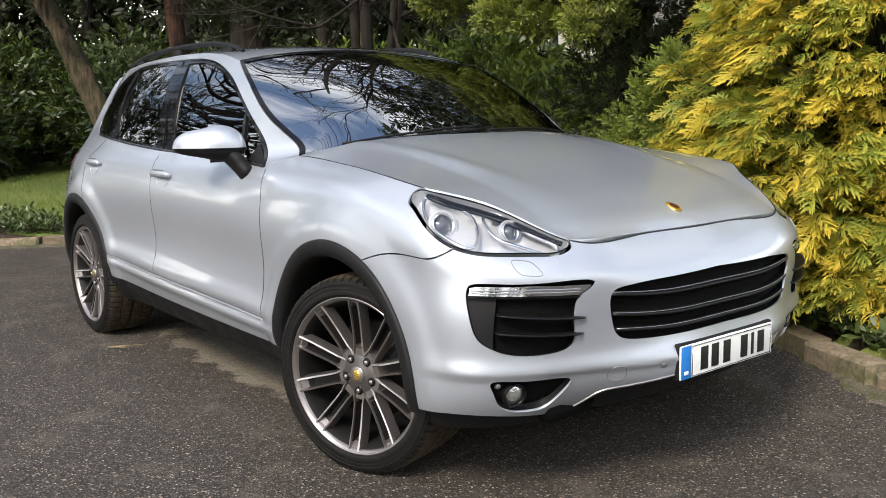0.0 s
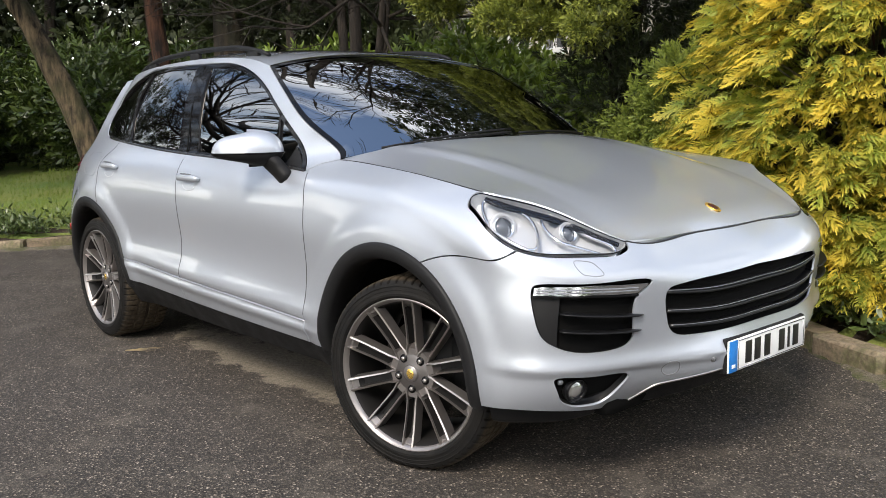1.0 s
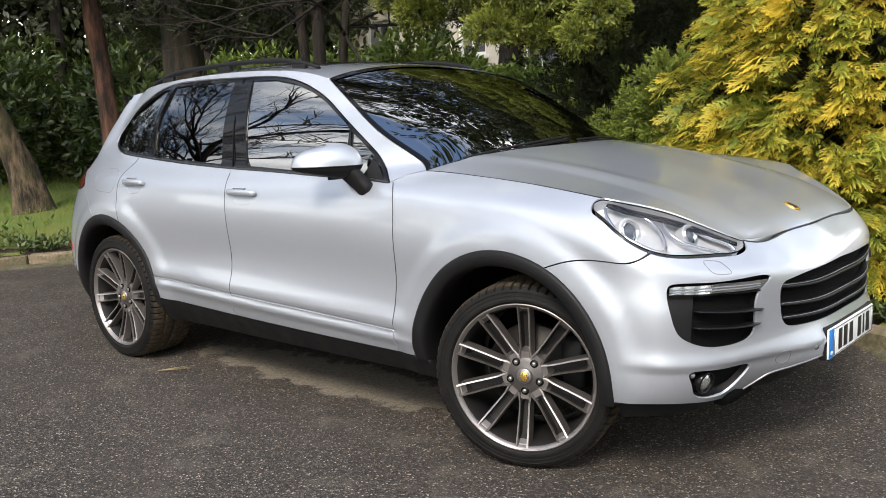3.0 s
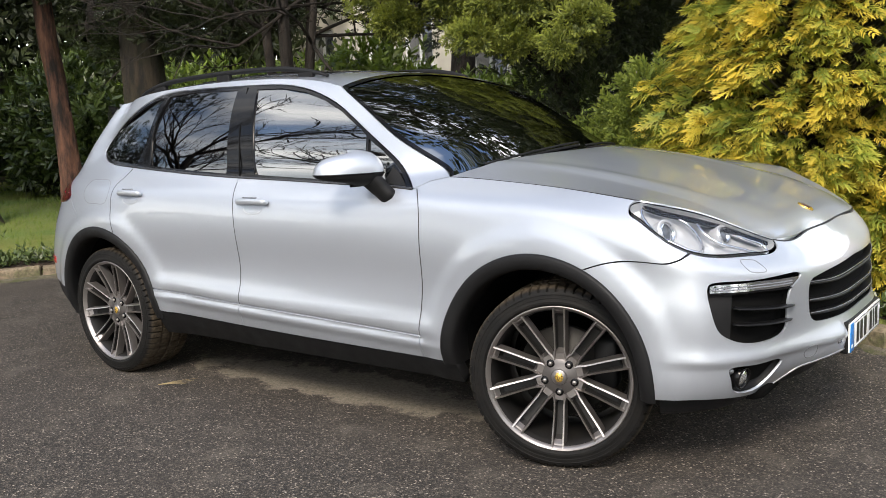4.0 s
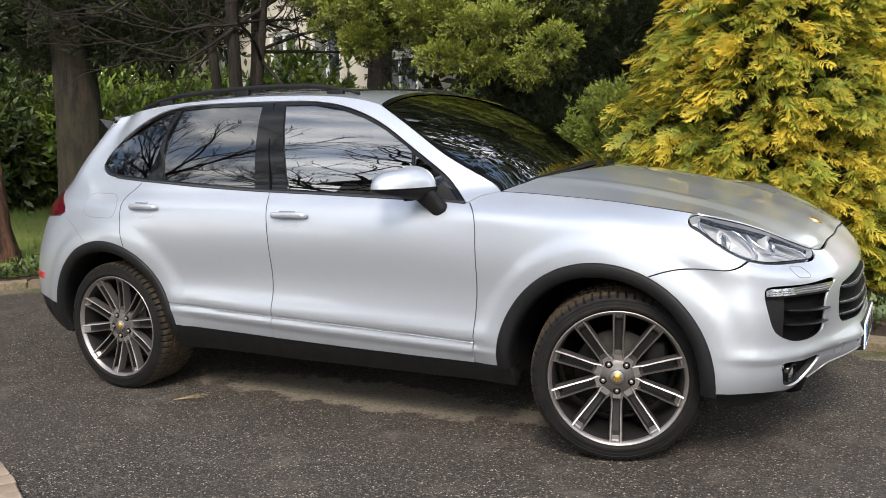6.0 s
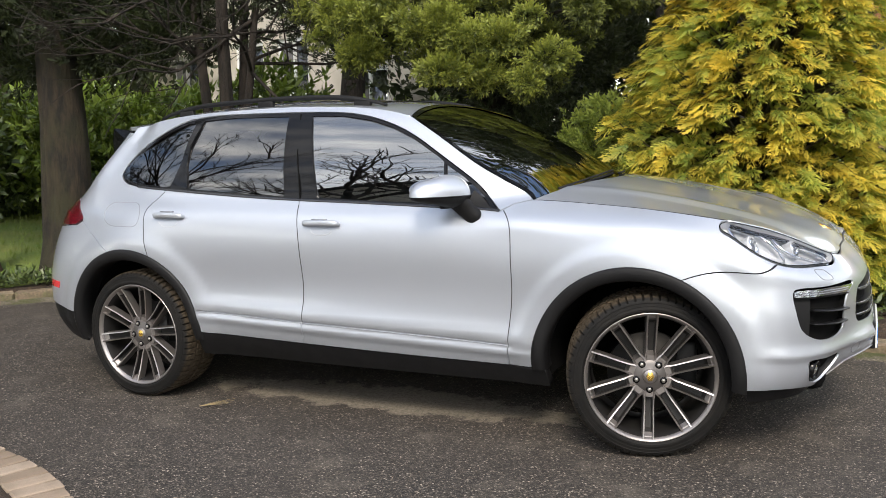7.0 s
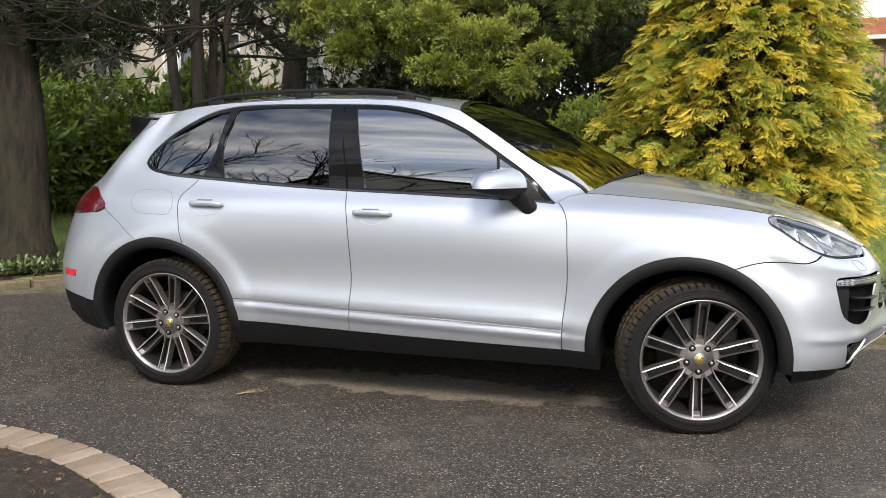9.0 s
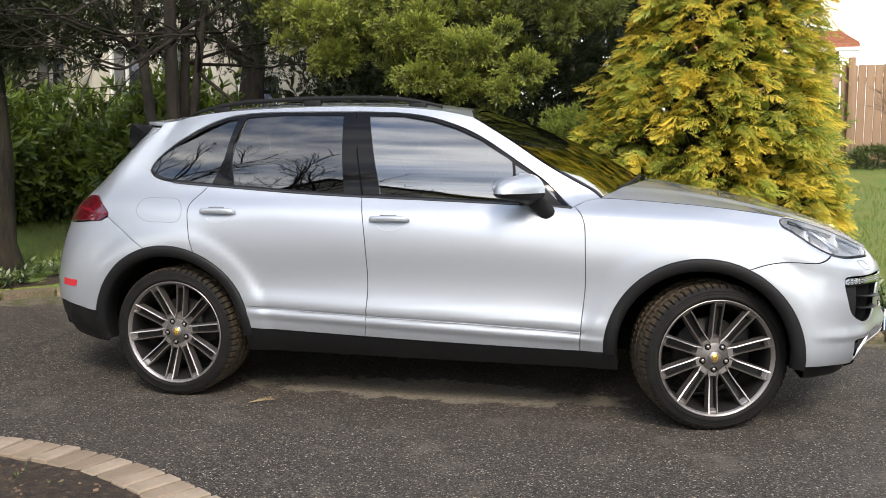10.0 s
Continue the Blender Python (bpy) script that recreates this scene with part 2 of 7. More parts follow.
FRONT_ARCH, REAR_ARCH = (1.385, 0.365, 0.462, 0.464), (-1.42, 0.365, 0.487, 0.464)
NET = np.array(COLUMNS)
STATIONS = np.concatenate([[0], np.cumsum(np.linalg.norm(np.diff(NET[:, 4], axis=0), axis=1))])
RING = np.concatenate([-STATIONS[:0:-1], STATIONS])
NET = np.concatenate([NET[:0:-1] * np.array([1, -1, 1]), NET])


def smooth(u):
    u = np.clip(u, 0, 1)
    return u * u * (3 - 2 * u)


def body(s, v):
    """Points of the body at the girth s (0 at the nose, to the car's right) and the level v."""
    s, v = np.broadcast_arrays(np.asarray(s, float), np.asarray(v, float))
    shape = s.shape
    ws, wv = spline_matrix(RING, s.ravel()), spline_matrix(LEVELS, v.ravel())
    p = np.einsum("na,nb,abk->nk", ws, wv, NET)
    for cx, cz, rx, rz in (FRONT_ARCH, REAR_ARCH):
        d = (np.sqrt(((p[:, 0] - cx) / rx) ** 2 + ((p[:, 2] - cz) / rz) ** 2) - 1) * rz
        flare = 0.008 * smooth((0.125 - d) / 0.075) + 0.007 * smooth(1 - np.maximum(d, 0) / 0.15)
        p[:, 1] += np.sign(p[:, 1]) * flare * smooth((np.abs(p[:, 1]) - 0.55) / 0.2)
    # the front bumper's lower shelf
    girth, low = np.abs(s.ravel()), v.ravel()
    over = low - (0.535 + 0.045 * np.clip((0.72 - girth) / 0.45, 0, 1))
    shelf = np.exp(-(over / np.where(over > 0, 0.060, 0.026)) ** 2) * smooth((1.17 - girth) / 0.25) * smooth((girth - 0.12) / 0.2)
    away = np.stack([smooth((1.05 - girth) / 0.6), np.sign(p[:, 1]) * smooth((girth - 0.35) / 0.5), np.zeros_like(girth)], 1)
    p += away * (0.013 * shelf)[:, None]
    # the doors' lower flare and the ridge of their mouldings
    along = smooth((p[:, 0] + 1.05) / 0.25) * smooth((1.02 - p[:, 0]) / 0.25)
    over = p[:, 2] - (0.446 + (0.93 - p[:, 0]) * 0.0376)
    p[:, 1] += np.sign(p[:, 1]) * along * (0.013 * np.exp(-((over - 0.030) / 0.050) ** 2) + 0.011 * np.exp(-((over + 0.038) / 0.020) ** 2) - 0.004 * np.exp(-((over + 0.006) / 0.012) ** 2))
    return p.reshape(*shape, 3)


def lift(surface, uv):
    """Points and outward normals of a surface."""
    u, v = np.asarray(uv, float).T
    e = 1e-3
    p = surface(u, v)
    n = np.cross(surface(u + e, v) - surface(u - e, v), surface(u, v + e) - surface(u, v - e))
    return p, -n / np.linalg.norm(n, axis=1)[:, None]


def on_side(x, z):
    """The girth and level of the point of the right side at x, z."""
    s, v = float(np.interp(-x, -NET[len(STATIONS) - 1:, 4, 0], STATIONS)), z
    for _ in range(12):
        p = body(s, v)
        ps, pv = (body(s + 1e-4, v) - p) / 1e-4, (body(s, v + 1e-4) - p) / 1e-4
        m = np.array([[ps[0], pv[0]], [ps[2], pv[2]]])
        d = np.linalg.solve(m, [x - p[0], z - p[2]])
        s, v = s + float(np.clip(d[0], -0.1, 0.1)), v + float(np.clip(d[1], -0.1, 0.1))
    return s, v


# ---- mesh helpers ----
from mathutils.geometry import delaunay_2d_cdt


def part(name, shape, material, parent=None, label="", smooth=True):
    """One mesh object from (points, faces), or from a bmesh, under its thing."""
    me = bpy.data.meshes.new(name)
    if isinstance(shape, tuple):
        me.from_pydata([tuple(map(float, p)) for p in shape[0]], [], [tuple(map(int, f)) for f in shape[1]])
        if len(shape) == 3:
            me.polygons.foreach_set("use_smooth", [True] * len(me.polygons))
            me.normals_split_custom_set_from_vertices([tuple(map(float, v)) for v in shape[2]])
    else:
        bmesh.ops.recalc_face_normals(shape, faces=shape.faces)
        shape.to_mesh(me)
        shape.free()
    if not isinstance(shape, tuple) or len(shape) == 2:
        me.validate()
    for m in material if isinstance(material, (list, tuple)) else [material]:
        me.materials.append(m)
    me.polygons.foreach_set("use_smooth", [smooth] * len(me.polygons))
    ob = new(name, me)
    if parent:
        ob.parent = parent
    return tagged(ob, label)


def joined(*shapes):
    points, faces = [], []
    for p, f in shapes:
        k = len(points)
        points.extend(p)
        faces.extend([tuple(i + k for i in q) for q in f])
    return points, faces


def moved(shape, m):
    return [m @ Vector(p) for p in shape[0]], shape[1]


def mirrored(shape):
    return [(p[0], -p[1], p[2]) for p in shape[0]], [tuple(reversed(f)) for f in shape[1]]


def box(sx, sy, sz, at=(0, 0, 0), bevel=0.0, turn=None, segments=2):
    """A box with rounded edges, as points and faces."""
    bm = bmesh.new()
    bmesh.ops.create_cube(bm, size=1, matrix=Matrix.Diagonal((sx, sy, sz, 1)))
    if bevel:
        bmesh.ops.bevel(bm, geom=bm.edges[:], offset=bevel, segments=segments, profile=0.5, affect="EDGES")
    m = Matrix.Translation(at) @ (turn or Matrix())
    out = [m @ v.co for v in bm.verts], [tuple(v.index for v in f.verts) for f in bm.faces]
    bm.free()
    return out


def lathe(profile, steps=64, axis="y", ripple=None):
    """Profile points (radius, along) turned round an axis; ripple(k, i) changes the radius of point k at step i."""
    points, faces, n = [], [], len(profile)
    for i in range(steps):
        a = 2 * math.pi * i / steps
        for k, (r, y) in enumerate(profile):
            r += ripple(k, i) if ripple else 0
            c, s = r * math.cos(a), r * math.sin(a)
            points.append((c, y, s) if axis == "y" else (c, s, y))
        j = (i + 1) % steps
        faces += [(i * n + k, i * n + k + 1, j * n + k + 1, j * n + k) for k in range(n - 1)]
    return points, faces


def sweep(path, section, scales=None, closed_section=True, caps=True, up=Vector((0, 0, 1))):
    """A section (side, up pairs) carried along a path of points."""
    points, faces, m = [], [], len(section)
    path = [Vector(p) for p in path]
    for i, p in enumerate(path):
        d = (path[min(i + 1, len(path) - 1)] - path[max(i - 1, 0)]).normalized()
        side = d.cross(up).normalized()
        top = side.cross(d)
        k = scales[i] if scales else 1
        kx, ky = k if isinstance(k, tuple) else (k, k)
        points += [p + side * (a * kx) + top * (b * ky) for a, b in section]
    for i in range(len(path) - 1):
        for k in range(m if closed_section else m - 1):
            j = (k + 1) % m
            faces.append((i * m + k, i * m + j, (i + 1) * m + j, (i + 1) * m + k))
    if caps and closed_section:
        faces += [tuple(range(m - 1, -1, -1)), tuple(range((len(path) - 1) * m, len(path) * m))]
    return points, faces


def round_section(w, h, n=12, power=2.6):
    out = []
    for i in range(n):
        a = 2 * math.pi * i / n
        c, s = math.cos(a), math.sin(a)
        out.append((w / 2 * math.copysign(abs(c) ** (2 / power), c), h / 2 * math.copysign(abs(s) ** (2 / power), s)))
    return out


def rounded(points, n=6, closed=False):
    """A smooth line through points of the plane or of space."""
    p = np.asarray(points, float)
    if closed:
        p = np.concatenate([p[-2:], p, p[:3]])
    k = np.concatenate([[0], np.cumsum(np.maximum(np.linalg.norm(np.diff(p, axis=0), axis=1), 1e-6) ** 0.7)])
    lo, hi = (k[2], k[-3]) if closed else (k[0], k[-1])
    count = n * (len(points) - (0 if closed else 1))
    at = np.linspace(lo, hi, count + 1)
    out = spline_matrix(k, at) @ p
    return out[:-1] if closed else out


def spaced(line, step, closed=True):
    """The same line with points no further apart than step."""
    p = [np.asarray(q, float) for q in line]
    out = []
    for a, b in zip(p, p[1:] + (p[:1] if closed else [])):
        n = max(1, math.ceil(np.linalg.norm(b - a) / step))
        out += [a + (b - a) * i / n for i in range(n)]
    if not closed:
        out.append(p[-1])
    keep = [out[0]]
    for q in out[1:]:
        if np.linalg.norm(q - keep[-1]) > step * 0.12:
            keep.append(q)
    return np.array(keep)


def within(poly, pts):
    """Which points lie inside a polygon."""
    x, y = pts[:, 0], pts[:, 1]
    c = np.zeros(len(pts), bool)
    for (ax, ay), (bx, by) in zip(poly, np.roll(poly, -1, axis=0)):
        hit = (ay > y) != (by > y)
        c ^= hit & (x < (bx - ax) * (y - ay) / ((by - ay) if by != ay else 1e-9) + ax)
    return c


def shrunk(poly, d):
    """A polygon drawn in by d all round."""
    p = np.asarray(poly, float)
    e = np.roll(p, -1, axis=0) - np.roll(p, 1, axis=0)
    nrm = np.stack([e[:, 1], -e[:, 0]], 1) / np.maximum(np.linalg.norm(e, axis=1), 1e-9)[:, None]
    area = np.sum(p[:, 0] * np.roll(p[:, 1], -1) - np.roll(p[:, 0], -1) * p[:, 1])
    return p - nrm * d * np.sign(area)


def panel(outline, holes=(), surface=body, step=0.035, gap=0.0024, depth=0.014, rise=0.0, sign=1, fine=0.6):
    """A sheet of a surface inside an outline, its edges turned in, as points and faces."""
    outer = shrunk(spaced(outline, step * fine), gap) if gap else spaced(outline, step * fine)
    loops = [outer] + [spaced(h, step * fine) for h in holes]
    edge = np.concatenate(loops)
    lo, hi = outer.min(0), outer.max(0)
    gx, gy = np.meshgrid(np.arange(lo[0] + step / 2, hi[0], step), np.arange(lo[1] + step / 2, hi[1], step), indexing="ij")
    grid = np.stack([gx.ravel(), gy.ravel()], 1)
    if len(grid):
        ok = within(outer, grid)
        for h in loops[1:]:
            ok &= ~within(h, grid)
        grid = grid[ok]
        far = np.array([np.min(np.sum((edge - q) ** 2, 1)) for q in grid]) if len(grid) else np.zeros(0)
        grid = grid[far > (0.42 * step) ** 2] if len(grid) else grid
    pts = np.concatenate([edge, grid])
    cons, k = [], 0
    for l in loops:
        cons += [(k + i, k + (i + 1) % len(l)) for i in range(len(l))]
        k += len(l)
    got = delaunay_2d_cdt([Vector(q) for q in pts], cons, [], 0, 1e-6)
    uv = np.array([tuple(q) for q in got[0]])
    tri = np.array([f for f in got[2]])
    mid = uv[tri].mean(1)
    ok = within(outer, mid)
    for h in loops[1:]:
        ok &= ~within(h, mid)
    tri = tri[ok]
    p, n = lift(surface, uv)
    n = n * sign
    p = p + n * rise
    cross = np.cross(p[tri[:, 1]] - p[tri[:, 0]], p[tri[:, 2]] - p[tri[:, 0]])
    flip = np.sum(cross * n[tri[:, 0]], 1) < 0
    tri[flip] = tri[flip][:, ::-1]
    points, faces, normals = [tuple(q) for q in p], [tuple(f) for f in tri], [tuple(q) for q in n]
    if depth:
        count = {}
        for f in faces:
            for a, b in zip(f, f[1:] + f[:1]):
                count[(a, b)] = 1
        rim, top, low = [e for e in count if (e[1], e[0]) not in count], {}, {}
        away = {}
        for a, b in rim:
            d = np.cross(p[b] - p[a], n[a])
            for i in (a, b):
                away[i] = away.get(i, 0) + d
        for a, b in rim:
            for i in (a, b):
                if i not in top:
                    top[i] = len(points)
                    points.append(tuple(p[i]))
                    low[i] = len(points)
                    points.append(tuple(p[i] - n[i] * depth))
                    w = away[i] / max(np.linalg.norm(away[i]), 1e-9) * (1 if depth > 0 else -1)
                    normals += [tuple(n[i] * 0.5 + w * 0.87), tuple(w)]
            faces.append((top[b], top[a], low[a], low[b]))
    return points, faces, normals


def line_on_side(pairs):
    return [on_side(x, z) for x, z in pairs]


def other(outline):
    return [(-a, b) for a, b in reversed([tuple(q) for q in outline])]


def ribbon(line, width, rise, surface=body, sign=1, closed=False, sink=0.004):
    """A narrow raised strip that follows a line on a surface."""
    line = np.asarray(line, float)
    p, n = lift(surface, line)
    n = n * sign
    d = np.roll(p, -1, 0) - np.roll(p, 1, 0)
    if not closed:
        d[0], d[-1] = p[1] - p[0], p[-1] - p[-2]
    side = np.cross(d, n)
    side /= np.linalg.norm(side, axis=1)[:, None]
    section = [(-0.5, -sink), (-0.5, rise * 0.6), (-0.3, rise), (0.3, rise), (0.5, rise * 0.6), (0.5, -sink)]
    points, faces, m = [], [], len(section)
    for q, a, b in zip(p, side, n):
        points += [tuple(q + a * width * u + b * v) for u, v in section]
    for i in range(len(line) if closed else len(line) - 1):
        j = (i + 1) % len(line)
        faces += [(i * m + k, i * m + k + 1, j * m + k + 1, j * m + k) for k in range(m - 1)]
    return points, faces


# ---- the car ----
car = new("car")
tagged(car, "silver metallic five-door sport utility car parked on the tarmac drive", "car")



def arch(spec, a0, a1, n=40, grow=0.0):
    """Points x, z of a wheel arch from one angle to another; 0 points to the nose, 90 up."""
    cx, cz, rx, rz = spec
    return [(cx + (rx + grow) * math.cos(radians(a0 + (a1 - a0) * i / n)), cz + (rz + grow) * math.sin(radians(a0 + (a1 - a0) * i / n)))
            for i in range(n + 1)]


F_ARCH_SEAM, F_ARCH_SILL = 64.0, 181.0
front_arch_bumper = line_on_side(arch(FRONT_ARCH, F_ARCH_SEAM, -4, 24))
front_arch_wing = line_on_side(arch(FRONT_ARCH, F_ARCH_SILL, F_ARCH_SEAM, 36))
rear_arch_door = line_on_side(arch(REAR_ARCH, 69, 4, 24))
rear_arch_quarter = line_on_side(arch(REAR_ARCH, 106, 69, 16))
rear_arch_bumper = line_on_side(arch(REAR_ARCH, 172, 106, 24))

lamp_low = [(1.238, 1.0995), (1.270, 1.095), (1.288, 1.084), (1.281, 1.0725), (1.240, 1.063), (1.146, 1.050), (1.077, 1.038), (1.016, 1.028), (0.970, 1.023),
            (0.913, 1.023), (0.838, 1.030), (0.735, 1.042), (0.665, 1.052), (0.620, 1.066), (0.588, 1.083), (0.577, 1.098)]
lamp_low = [tuple(q) for q in rounded(lamp_low, 4)]
lamp_split = min(range(len(lamp_low)), key=lambda i: abs(lamp_low[i][0] - 0.985))
lamp_top = [(0.577 + (1.238 - 0.577) * i / 24, 1.10) for i in range(25)]
headlamp_line = lamp_low + lamp_top[1:-1]

bumper_seam = [lamp_low[lamp_split], (1.085, 0.980), (1.132, 0.971), (1.283, 0.935), front_arch_bumper[0]]
bumper_seam = [tuple(q) for q in rounded(bumper_seam, 5)]
bumper_low = [tuple(q) for q in rounded([front_arch_bumper[-1], (1.002, 0.323), (0.865, 0.315), (0.70, 0.285), (0.575, 0.262)], 5)]
bumper_lip = [tuple(q) for q in rounded([(0.575, 0.262), (0.528, 0.34), (0.496, 0.395), (0.434, 0.420), (0.263, 0.484), (0.12, 0.50), (0.0, 0.502)], 5)]
bumper_half = ([(0.577 * i / 16, 1.10) for i in range(17)] + lamp_low[::-1][:len(lamp_low) - lamp_split][1:] + bumper_seam[1:]
               + front_arch_bumper[1:] + bumper_low[1:] + bumper_lip[1:])
bumper_line = bumper_half + other(bumper_half)[1:-1]

intake_line = [tuple(q) for q in rounded([(0.954, 0.925), (0.935, 0.937), (0.769, 0.966), (0.566, 0.979), (0.570, 0.966), (0.612, 0.925), (0.625, 0.90),
               (0.622, 0.80), (0.614, 0.727), (0.624, 0.685), (0.646, 0.660), (0.735, 0.638), (0.831, 0.648), (0.879, 0.671), (0.920, 0.707),
               (0.942, 0.759), (0.956, 0.828), (0.963, 0.889)], 4, True)]
grille_half = rounded([(0.0, 0.990), (0.153, 0.986), (0.345, 0.978), (0.448, 0.961), (0.495, 0.943), (0.508, 0.913), (0.498, 0.836), (0.478, 0.755), (0.448, 0.712),
                       (0.352, 0.700), (0.099, 0.703), (0.0, 0.703)], 5)
grille_half = [tuple(q) for q in grille_half]
grille_line = grille_half + other(grille_half)[1:-1]
fog_line = [tuple(q) for q in rounded([(0.879, 0.490), (0.868, 0.501), (0.749, 0.497), (0.614, 0.489), (0.626, 0.428), (0.648, 0.375), (0.680, 0.330),
            (0.728, 0.322), (0.805, 0.336), (0.845, 0.368), (0.866, 0.432)], 4, True)]
front_bumper = part("front_bumper", panel(bumper_line, [intake_line, other(intake_line), grille_line, fog_line, other(fog_line)],
                                          step=0.021, depth=0.008), SILVER, car)

hood_s = on_side(0.89, 1.10)[0]
door_front = [tuple(q) for q in rounded(line_on_side([(0.771, 1.060), (0.812, 1.011), (0.829, 0.889), (0.833, 0.70), (0.819, 0.529), (0.806, 0.352)]), 6)]
door_mid = [tuple(q) for q in rounded(line_on_side([(-0.331, 1.099), (-0.297, 0.945), (-0.283, 0.80), (-0.277, 0.658), (-0.284, 0.489), (-0.297, 0.378)]), 6)]
door_rear = [tuple(q) for q in rounded(line_on_side([(-1.221, 1.147), (-1.265, 1.095), (-1.297, 1.050), (-1.291, 0.974), (-1.272, 0.885)]) + [rear_arch_door[0]], 6)]
window_rear = line_on_side([(-1.180, 1.147), (-1.390, 1.160), (-1.532, 1.176), (-1.606, 1.200), (-1.643, 1.232), (-1.630, 1.265), (-1.566, 1.329), (-1.427, 1.414),
                            (-1.284, 1.486), (-1.180, 1.522)])
window_low = [tuple(q) for q in rounded([(2.255, 1.054), (2.405, 1.066), (2.693, 1.076), (3.001, 1.087), (3.343, 1.099), (3.747, 1.119)] + window_rear[:5], 6)]
window_high = [tuple(q) for q in rounded(window_rear[4:] + [(4.048, 1.540),
               (3.856, 1.547), (3.466, 1.545), (3.172, 1.530), (3.001, 1.501), (2.871, 1.463), (2.741, 1.410), (2.583, 1.317), (2.460, 1.232),
               (2.371, 1.160), (2.309, 1.098), (2.255, 1.054)], 5)]
window_line = window_low + window_high[1:-1]


def cut_low(line, s0, s1):
    return [q for q in line if s0 < q[0] < s1]


crease = [tuple(q) for q in rounded(line_on_side([(0.93, 0.446), (0.30, 0.472), (-0.30, 0.492), (-0.96, 0.517)]), 8)]
sill_top = [tuple(q) for q in rounded(line_on_side([(0.93, 0.351), (0.30, 0.361), (-0.30, 0.376), (-0.96, 0.396)]), 8)]


def level_of(line, s):
    line = sorted(line)
    return float(np.interp(s, [q[0] for q in line], [q[1] for q in line]))


def down_to(line, limit):
    """The part of a door's seam above another line, ending on it."""
    keep = [q for q in line if q[1] > level_of(limit, q[0]) + 0.004]
    return keep + [(keep[-1][0], level_of(limit, keep[-1][0]))]


def between(line, limit_top, limit_low):
    keep = [q for q in line if level_of(limit_low, q[0]) + 0.004 < q[1] < level_of(limit_top, q[0]) - 0.004]
    return [(keep[0][0], level_of(limit_top, keep[0][0]))] + keep + [(keep[-1][0], level_of(limit_low, keep[-1][0]))]


sides = {}
for side in (1, -1):
    turn = (lambda l: l) if side > 0 else other
    # wing
    wing = ([q for q in lamp_low[:lamp_split + 1]][::-1] + [(1.238 + (hood_s - 1.238) * i / 30, 1.10) for i in range(1, 31)] + [(2.20, 1.083), door_front[0]]
            + down_to(door_front, sill_top)[1:] + [q for q in sill_top if q[0] < door_front[-1][0]][::-1])
    wing = [q for q in wing if q[0] < front_arch_wing[0][0] + 0.5 or q[1] > 0.33]
    wing += [q for q in front_arch_wing if q[1] > 0.352] + bumper_seam[::-1][1:-1]
    part("front_wing", panel(turn(wing), step=0.02), SILVER, car)
    # doors, split at the crease
    fd, rd = down_to(door_front, crease), down_to(door_mid, crease)
    front_door = part("front_door", panel(turn(fd + [q for q in crease if fd[-1][0] < q[0] < rd[-1][0]] + rd[::-1]
                      + cut_low(window_low, door_front[0][0], door_mid[0][0])[::-1]), step=0.036), SILVER, car)
    rear_edge = door_rear + [q for q in rear_arch_door[1:] if q[1] > level_of(crease, q[0])]
    rear_edge += [(rear_edge[-1][0], level_of(crease, rear_edge[-1][0]))]
    rear_door = part("rear_door", panel(turn(rd + [q for q in crease if rd[-1][0] < q[0] < rear_edge[-1][0]] + rear_edge[::-1]
                     + cut_low(window_low, door_mid[0][0], door_rear[0][0])[::-1]), step=0.024), SILVER, car)
    fl, ml = between(door_front, crease, sill_top), between(door_mid, crease, sill_top)
    part("door_moulding", panel(turn(fl + [q for q in sill_top if fl[-1][0] < q[0] < ml[-1][0]] + ml[::-1]
         + [q for q in crease if fl[0][0] < q[0] < ml[0][0]][::-1]), step=0.014, rise=0.003), SILVER, front_door)
    last = rear_edge[-1][0]
    low = [q for q in rear_arch_door if level_of(sill_top, q[0]) < q[1] < level_of(crease, q[0])]
    part("door_moulding", panel(turn(ml + [q for q in sill_top if ml[-1][0] < q[0] < 3.955] + low[::-1]
         + [q for q in crease if ml[0][0] < q[0] < last][::-1]), step=0.014, rise=0.003), SILVER, rear_door)
    sides[side] = (front_door, rear_door)
    seam = shader("door_seam_shade", (0.03, 0.03, 0.032), 0.6)
    for line, door in ((fd[1:], front_door), (rd[1:], front_door), (door_rear[1:], rear_door)):
        part("door_seam", ribbon(turn(line), 0.0042, 0.0011), seam, door)

# roof edge and windscreen edge on the side surface
roof_edge = [tuple(q) for q in rounded(line_on_side([(0.237, 1.500), (0.10, 1.532), (-0.15, 1.560), (-0.50, 1.572), (-0.90, 1.566), (-1.20, 1.552),
             (-1.45, 1.524), (-1.61, 1.498)]) , 6)]
screen_edge = [tuple(q) for q in rounded(line_on_side([(0.89, 1.10), (0.860, 1.124), (0.791, 1.164), (0.634, 1.254), (0.449, 1.374), (0.237, 1.500)]), 5)]
rear_seam = [tuple(q) for q in rounded([rear_arch_bumper[-1], (4.698, 0.885), (4.855, 0.972)], 5)]
tail_line = [tuple(q) for q in rounded([(4.852, 0.992), (4.95, 1.035), (5.10, 1.075), (5.22, 1.085)], 5)] + [(5.38, 1.07), (5.42, 0.93), (5.2, 0.937)]
tail_line += [tuple(q) for q in rounded([(5.05, 0.945), (4.91, 0.957), (4.852, 0.992)], 5)][:-1]
d_pillar = [(5.22, 1.10), (5.20, 1.20), (5.17, 1.30), (5.12, 1.40), (5.02, 1.455)]
